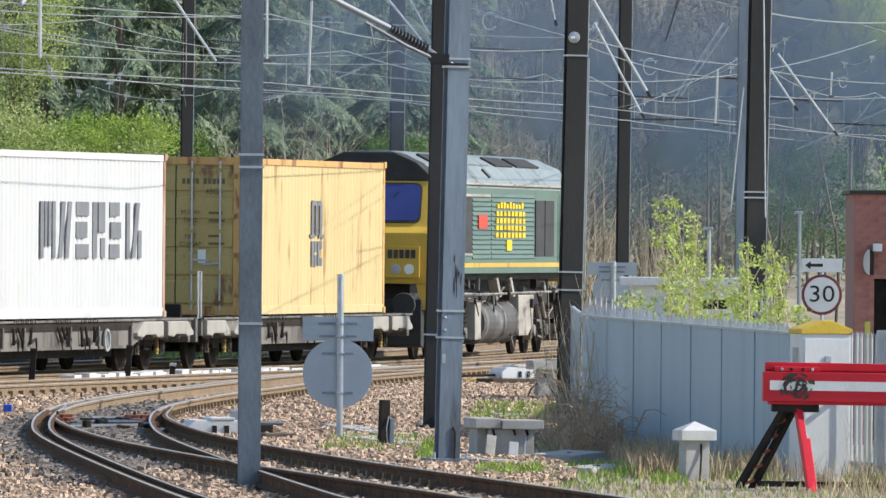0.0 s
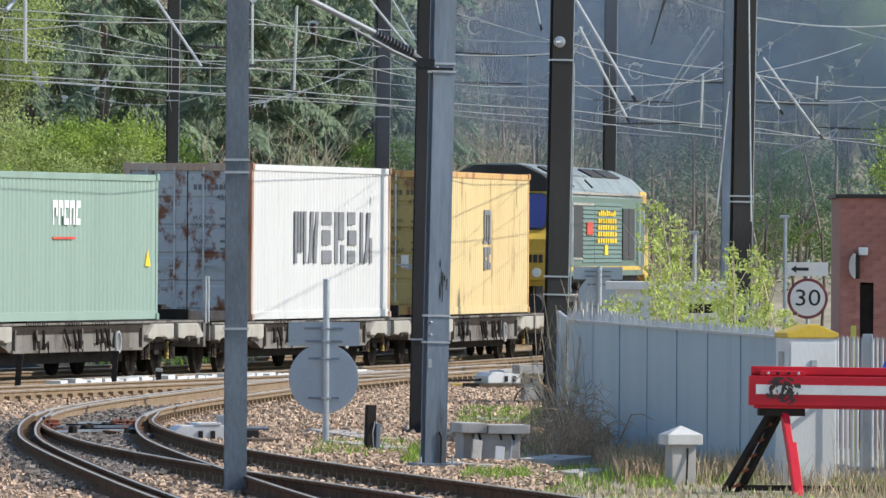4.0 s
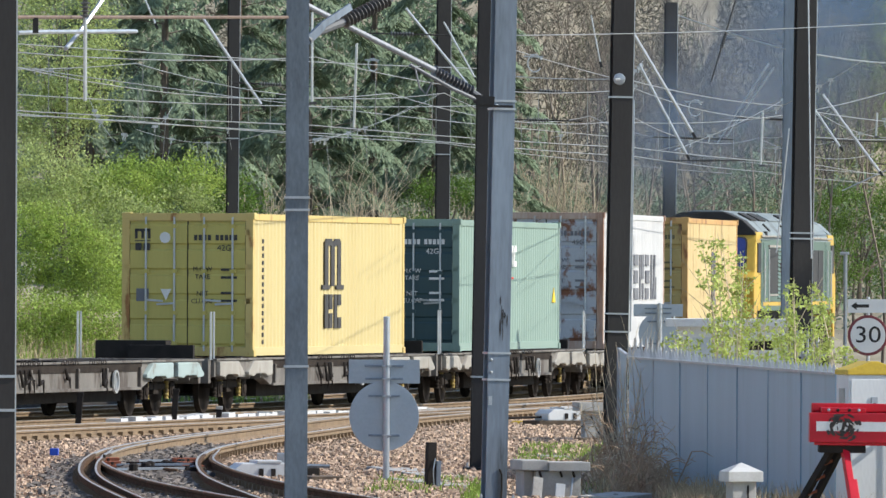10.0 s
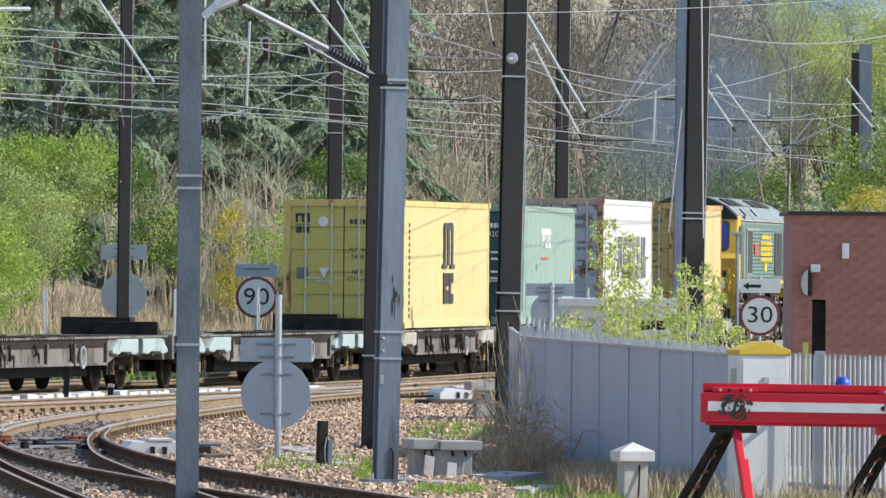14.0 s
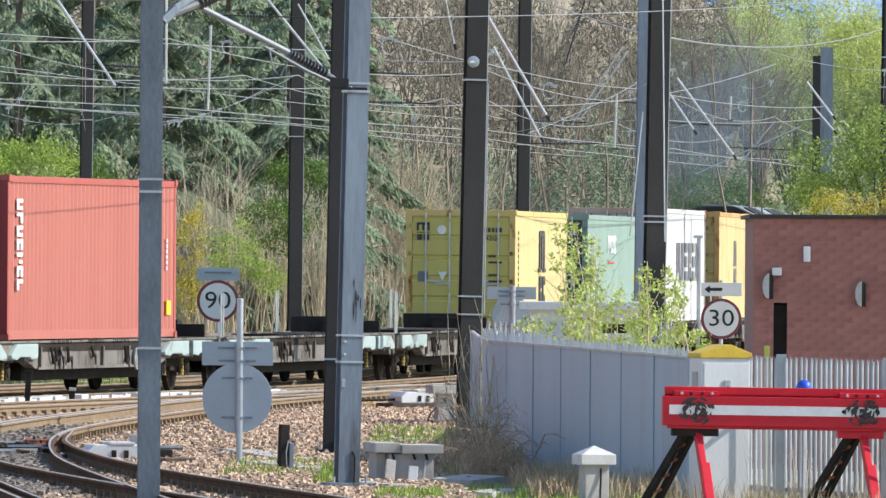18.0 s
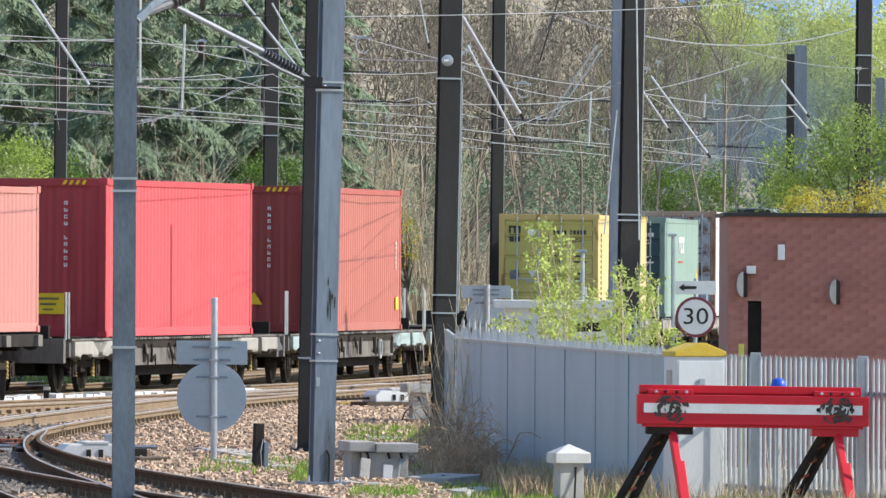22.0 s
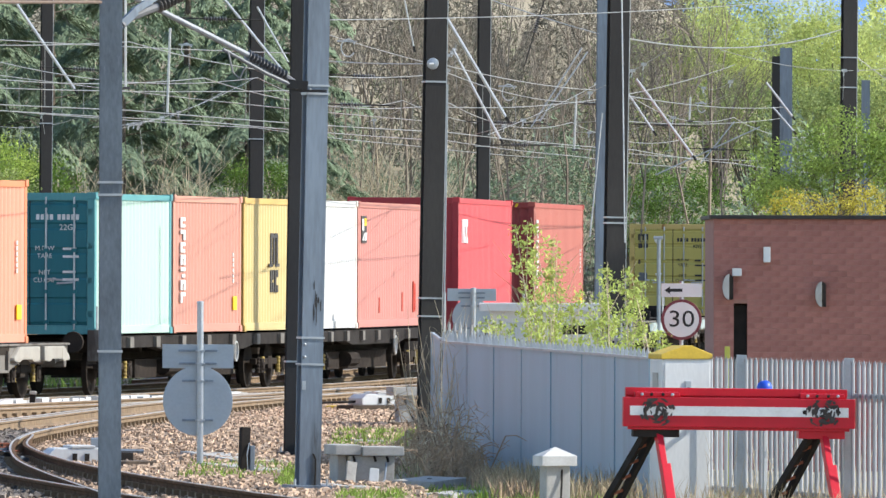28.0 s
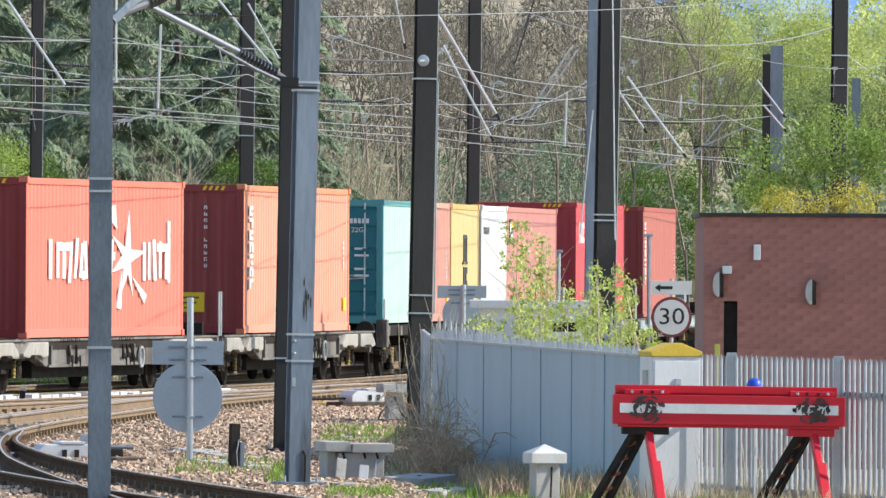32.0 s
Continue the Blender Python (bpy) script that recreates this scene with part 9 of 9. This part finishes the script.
leafy("bush", "yellow-leaved shrub above the hut roof", "bush", (5.636, 168, 2.332), [((5.222, 168, 3.275), (0.5, 0.4, 0.28), 30, 50, 0.09), ((6.044, 168, 3.319), (0.6, 0.4, 0.32), 36, 50, 0.09)], "leaf_yellow", 0.045, 61, "bushes", r0=0.03)
# young willow shoots behind the sheeted fence
for k, (ua, ub, h_, n, d_) in enumerate(((0.968, 1.606, 2.9, 10, 163), (1.595, 2.366, 2.0, 11, 166), (2.359, 2.945, 2.25, 9, 160), (0.778, 1.101, 1.75, 5, 165))):
    thicket("young_willow", "young willow shoots with bright spring leaves", ua, ub, d_, h_, n, 70 + k, "pale_bark", z=0.1, leaf=("leaf_willow", 0.062, 24), r=0.012)


def blades(name, label, place, n, h, material, seed, w=0.012):
    """Grass blades, one mesh."""
    rng = np.random.default_rng(seed)
    V, F = [], []
    for k in range(n):
        x, y, z = place(rng)
        hh = h * rng.uniform(0.4, 1.2)
        dx, dy = rng.normal(0, 0.3, 2) * hh
        a = rng.uniform(0, 3.14)
        ox, oy = math.cos(a) * w, math.sin(a) * w
        o = len(V)
        V += [(x - ox, y - oy, z), (x + ox, y + oy, z), (x + dx * 0.4 + ox * 0.7, y + dy * 0.4 + oy * 0.7, z + hh * 0.6), (x + dx * 0.4 - ox * 0.7, y + dy * 0.4 - oy * 0.7, z + hh * 0.6), (x + dx, y + dy, z + hh)]
        F += [(o, o + 1, o + 2, o + 3), (o + 3, o + 2, o + 4)]
    me = bpy.data.meshes.new(name)
    me.from_pydata(V, [], F)
    me.materials.append(material)
    return tagged(new(name, me), label, "grass", kind="stuff")


def patch(x0, x1, y0, y1, z=None):
    def f(rng):
        x, y = rng.uniform(x0, x1), rng.uniform(y0, y1)
        return x, y, (ground_z(x, y) if z is None else z) - 0.02
    return f


def patches(*boxes):
    fs = [patch(*b) for b in boxes]
    def f(rng):
        return fs[int(rng.integers(len(fs)))](rng)
    return f


blades("green_grass", "tufts of fresh green grass among stones", patches((-1.954, -1.631, 134, 146, -0.18), (-1.161, -0.399, 126, 130, -0.2), (-1.034, 0.491, 122, 136), (-1.624, -0.404, 163, 180, -0.18), (-3.21, -2.005, 139, 150, -0.2), (0.746, 1.127, 124, 134)), 4200, 0.12, M["grass"], 81)
blades("rough_grass", "rough green and dry grass over the waste ground", patches((-1.415, 1.127, 110, 150), (0.717, 5.118, 108, 128), (-1.341, -0.168, 145, 185)), 2400, 0.09, M["grass"], 87, 0.012)
blades("dry_litter", "flattened dry stalks over the waste ground", patches((-1.415, 1.127, 112, 150), (0.717, 5.118, 110, 128), (-1.341, -0.168, 145, 185)), 9000, 0.10, M["straw"], 88, 0.010)
blades("dry_grass", "pale dry grass stalks round the buffer stop", patches((2.53, 5.076, 118, 126.5), (1.381, 2.525, 126, 134), (0.447, 1.179, 130, 140)), 2600, 0.34, M["straw"], 82, 0.006)
blades("dry_mound", "tall tangle of dry grass by the fence end", patches((-0.397, 0.232, 142, 150), (-0.245, 0.424, 148, 153)), 1500, 0.36, M["straw"], 83, 0.007)
blades("brown_tufts", "brown withered stalks beside the marker and fence", patches((0.55, 1.05, 126.5, 130.0), (1.45, 2.1, 127.0, 131.0), (0.35, 0.9, 133, 139), (2.9, 4.9, 121.5, 126.5)), 1500, 0.26, M["dead_stem"], 89, 0.008)
blades("bank_grass", "rough straw and green grass on the bank", patches((-17, -6.5, 232, 275), (-12, -3, 262, 292)), 16000, 0.55, M["straw"], 84, 0.014)
blades("bank_green", "green grass on the bank", patches((-17, -6.5, 228, 262),), 9000, 0.45, M["grass"], 85, 0.014)
blades("weeds", "low weeds along the fence foot", patches((0.387, 2.144, 126, 136), (2.84, 5.075, 122, 128)), 2500, 0.16, M["grass"], 86, 0.01)
thicket("bramble", "tangle of bare pale stems at the fence end", -0.214, 0.355, 154.0, 2.1, 32, 90, "pale_bark", z=-0.25, r=0.007)
rng = random.Random(92)
t = thing("bramble", "brown tangle of dead arching stems before the fence end", "shrub", "thickets", Matrix.Translation((-0.056, 146.5, -0.25)))
for k in range(150):
    a, L = rng.uniform(0, 6.283), rng.uniform(0.3, 0.95) * (1.0 if k % 5 else 1.5)
    p = Vector((rng.gauss(0, 0.17), rng.uniform(-3.5, 3.0), 0))
    q = p + Vector((math.cos(a) * L * 0.22, math.sin(a) * L * 0.3, L * rng.uniform(0.55, 0.85)))
    e = q + Vector((math.cos(a) * L * 0.28, math.sin(a) * L * 0.4, L * rng.uniform(-0.4, 0.3)))
    g = Geo().tube([p, p.lerp(q, 0.5) + Vector((rng.uniform(-.05, .05), 0, 0.04)), q, q.lerp(e, 0.5) + Vector((0, 0, 0.05)), e], [0.009, 0.008, 0.007, 0.005, 0.003], 4, caps=False)
    for j in range(3):
        s = q.lerp(e, rng.random())
        g.tube([s, s + Vector((rng.uniform(-.2, .2), rng.uniform(-.2, .2), rng.uniform(-.12, .22)))], [0.004, 0.002], 3, caps=False)
    part("stem", g, M["dead_stem"] if k % 3 else M["pale_bark"], t)
t = thing("bramble", "low dense brown mass of dead stems at the fence foot", "shrub", "thickets", Matrix.Translation((0.1, 143.5, -0.25)))
for k in range(170):
    a, L = rng.uniform(0, 6.283), rng.uniform(0.25, 0.75)
    p = Vector((rng.gauss(0, 0.2), rng.uniform(-4.0, 3.5), 0))
    q = p + Vector((math.cos(a) * L * 0.35, math.sin(a) * L * 0.5, L * rng.uniform(0.4, 0.8)))
    e = q + Vector((math.cos(a) * L * 0.4, math.sin(a) * L * 0.4, L * rng.uniform(-0.5, 0.15)))
    g = Geo().tube([p, q, q.lerp(e, 0.5) + Vector((0, 0, 0.04)), e], [0.010, 0.008, 0.006, 0.003], 4, caps=False)
    for j in range(4):
        s = p.lerp(q, rng.uniform(0.3, 1.0))
        g.tube([s, s + Vector((rng.uniform(-.16, .16), rng.uniform(-.16, .16), rng.uniform(-.1, .16)))], [0.006, 0.003], 3, caps=False)
    part("stem", g, M["dead_stem"], t)
thicket("bramble", "bare dead stems by the palisade", 2.814, 5.032, 125.5, 0.95, 40, 91, "pale_bark", z=-0.25, r=0.005)


# ---- exhaust smoke over the locomotive: soft rigid puffs that drift ----
def smoke_material(name, colour, dens):
    m = bpy.data.materials.new(name)
    m.use_nodes = True
    n, ln = m.node_tree.nodes, m.node_tree.links.new
    co = n.new("ShaderNodeTexCoord").outputs["Object"]
    flat = n.new("ShaderNodeMapping")
    flat.inputs["Scale"].default_value = (1, 0, 1)
    ln(co, flat.inputs[0])
    gr = n.new("ShaderNodeTexGradient")
    gr.gradient_type = "SPHERICAL"
    ln(flat.outputs[0], gr.inputs[0])
    nz = n.new("ShaderNodeTexNoise")
    nz.inputs["Scale"].default_value, nz.inputs["Detail"].default_value = 1.6, 4
    ln(co, nz.inputs["Vector"])
    mu = n.new("ShaderNodeMath")
    mu.operation = "MULTIPLY"
    ln(gr.outputs["Fac"], mu.inputs[0])
    ln(nz.outputs[0], mu.inputs[1])
    m2 = n.new("ShaderNodeMath")
    m2.operation, m2.inputs[1].default_value, m2.use_clamp = "MULTIPLY", dens, True
    ln(mu.outputs[0], m2.inputs[0])
    tr, df, mx = n.new("ShaderNodeBsdfTransparent"), n.new("ShaderNodeBsdfDiffuse"), n.new("ShaderNodeMixShader")
    df.inputs[0].default_value = (*colour, 1)
    ln(m2.outputs[0], mx.inputs[0])
    ln(tr.outputs[0], mx.inputs[1])
    ln(df.outputs[0], mx.inputs[2])
    ln(mx.outputs[0], n["Material Output"].inputs[0])
    return m


SMOKE, PLUME = smoke_material("smoke", (0.25, 0.34, 0.45), 0.95), smoke_material("plume", (0.27, 0.34, 0.44), 0.8)
PUFF = Geo()
for i in range(13):
    for j in range(13):
        x, z = -1 + i / 6, -1 + j / 6
        PUFF.v.append((x, -0.25 * max(0.0, 1 - x * x - z * z), z))
PUFF.f = [(i * 13 + j, (i + 1) * 13 + j, (i + 1) * 13 + j + 1, i * 13 + j + 1) for i in range(12) for j in range(12)]
PLUME = PUFF.mesh("smoke_plume", PLUME, smooth=True)
PUFF = PUFF.mesh("smoke_puff", SMOKE, smooth=True)
PUFFS = []
for k, (ds, side, z, w, h) in enumerate(((-8, -0.6, 6.6, 2.3, 2.6), (-14, -0.8, 5.6, 1.5, 2.0), (-2, -0.2, 6.2, 1.9, 2.0), (5, 0.2, 7.4, 2.4, 2.6))):
    t = tagged(part("exhaust_smoke", PLUME, None), "thin blue-grey diesel exhaust haze", "smoke", "exhaust smoke")
    t.scale = (w * 1.15, 1.0, h * 1.15)
    PUFFS.append((t, 25.5 + ds, side, z))
DRIFTS = []
for k, (x0, x1, y, z0, z1, w, h) in enumerate(((1.2, 6.4, 312, 6.6, 8.5, 3.2, 3.4), (4.2, 9.0, 316, 6.2, 10.0, 3.4, 3.6), (-1.2, 4.6, 309, 5.6, 7.2, 2.6, 2.6), (8.6, 11.5, 318, 6.0, 9.0, 3.6, 3.8), (6.0, 10.0, 320, 8.6, 10.6, 3.5, 3.0), (-1.5, 5.0, 314, 8.0, 10.0, 3.6, 3.2), (2.4, 8.0, 322, 5.0, 9.0, 4.0, 3.4), (7.0, 12.0, 316, 6.5, 9.5, 4.2, 3.6))):
    t = tagged(part("exhaust_smoke", PUFF, None), "drifting blue haze left by the locomotive", "smoke", "exhaust smoke")
    t.scale = (w * 1.3, 1.0, h * 1.3)
    DRIFTS.append((t, x0, x1, y, z0, z1))


# ---- bricks of the hut, laid last ----
BRICK = Geo().box(0.004, 0.211, 0.0, 0.05, 0.004, 0.071).mesh("brick", M["brick"], bevel=0.003)
rest, count = Geo(), 0
front = bpy.data.objects["wall_front"]
for row in range(44):
    z = HT - 0.075 * (row + 1)
    x = 0.0 if row % 2 else -0.1075
    while x < 5.9:
        runs = [(max(x, 0.0), x + 0.215)]
        if z < DZ:                                   # stop at the door opening
            runs = [(a, b) for a, b in ((runs[0][0], min(runs[0][1], DX0)), (max(runs[0][0], DX1), runs[0][1])) if b - a > 0.03]
        for a, b in runs:
            o = random.uniform(-0.002, 0.002)
            if b - a > 0.2 and a < 2.75 and count < 300:
                part("brick", BRICK, None, front, m=Matrix.Translation((a, o, z)))
                count += 1
            else:
                rest.box(a + 0.004, b - 0.004, o, 0.05, z + 0.004, z + 0.071)
        x += 0.215
tagged(part("brickwork", rest, M["brick_rest"], front), kind="stuff")


# ---- what moves: the train along its line ----
TIMES = [k * 0.5 for k in range(65)]


def run(ob, mid, half, z=0.0, tail=False):
    """Key a thing that rides with two points on the line, half metres either side of mid; tail: its origin is at the rear point."""
    rows = []
    for t in TIMES:
        s = train_at(t) + mid
        a, b = on_line(s - half), on_line(s + half)
        d = b - a
        p = a if tail else (a + b) / 2
        rows.append((t, Matrix.Translation((p.x, p.y, z)) @ pose(0, 0, 0, 0, 0, -math.degrees(math.atan2(d.x, d.y)))))
    walk(ob, rows)


def roll(w):
    """Turn each wheelset of a vehicle by the way the train has run."""
    big = w.name.startswith("diesel")
    step = 0.05
    ways = [(k * step, math.degrees((train_at(k * step) - train_at(0)) / (0.506 if big else 0.44))) for k in range(int(32 / step) + 1)]
    for b in w.children:
        for ob in b.children:
            if ob.name.startswith("wheelset"):
                home = ob.matrix_basis.copy()
                walk(ob, [(t, home @ pose(0, 0, 0, -a, 0, 0)) for t, a in ways])


def motions():
    for k, back, deck in LOADS:
        L = 6.058 if 8 <= k <= 11 else 12.192
        run(C[k], L / 2 - back, L / 2, deck, tail=True)
    for w, mid, half in WAGONS:
        run(w, mid, half)
    for ob, mid, half in RIDERS:
        run(ob, mid, half)
    for w, mid, half in WAGONS + RIDERS:
        roll(w)
    for k, (ob, mid, side, z) in enumerate(PUFFS):
        rows = []
        for t in TIMES:
            p = on_line(train_at(t) + mid, side)
            rows.append((t, Matrix.Translation((p.x + 0.3 * math.sin(t * 0.5 + k), p.y, z + 0.25 * math.sin(t * 0.4 + 2 * k))) @ pose(0, 0, 0, 0, 8 * math.sin(t * 0.3 + k), 0)))
        walk(ob, rows)

    for ob, x0, x1, y, z0, z1 in DRIFTS:
        rows = []
        for t in TIMES:
            f = min(t / 20, 1.0)
            late = max(t - 3, 0.0)
            rows.append((t, Matrix.Translation((x0 + (x1 - x0) * f + 0.35 * late, y, z0 + (z1 - z0) * f + 0.42 * late)) @ pose(0, 0, 0, 0, 10 * f, 0)))
        walk(ob, rows)


motions()
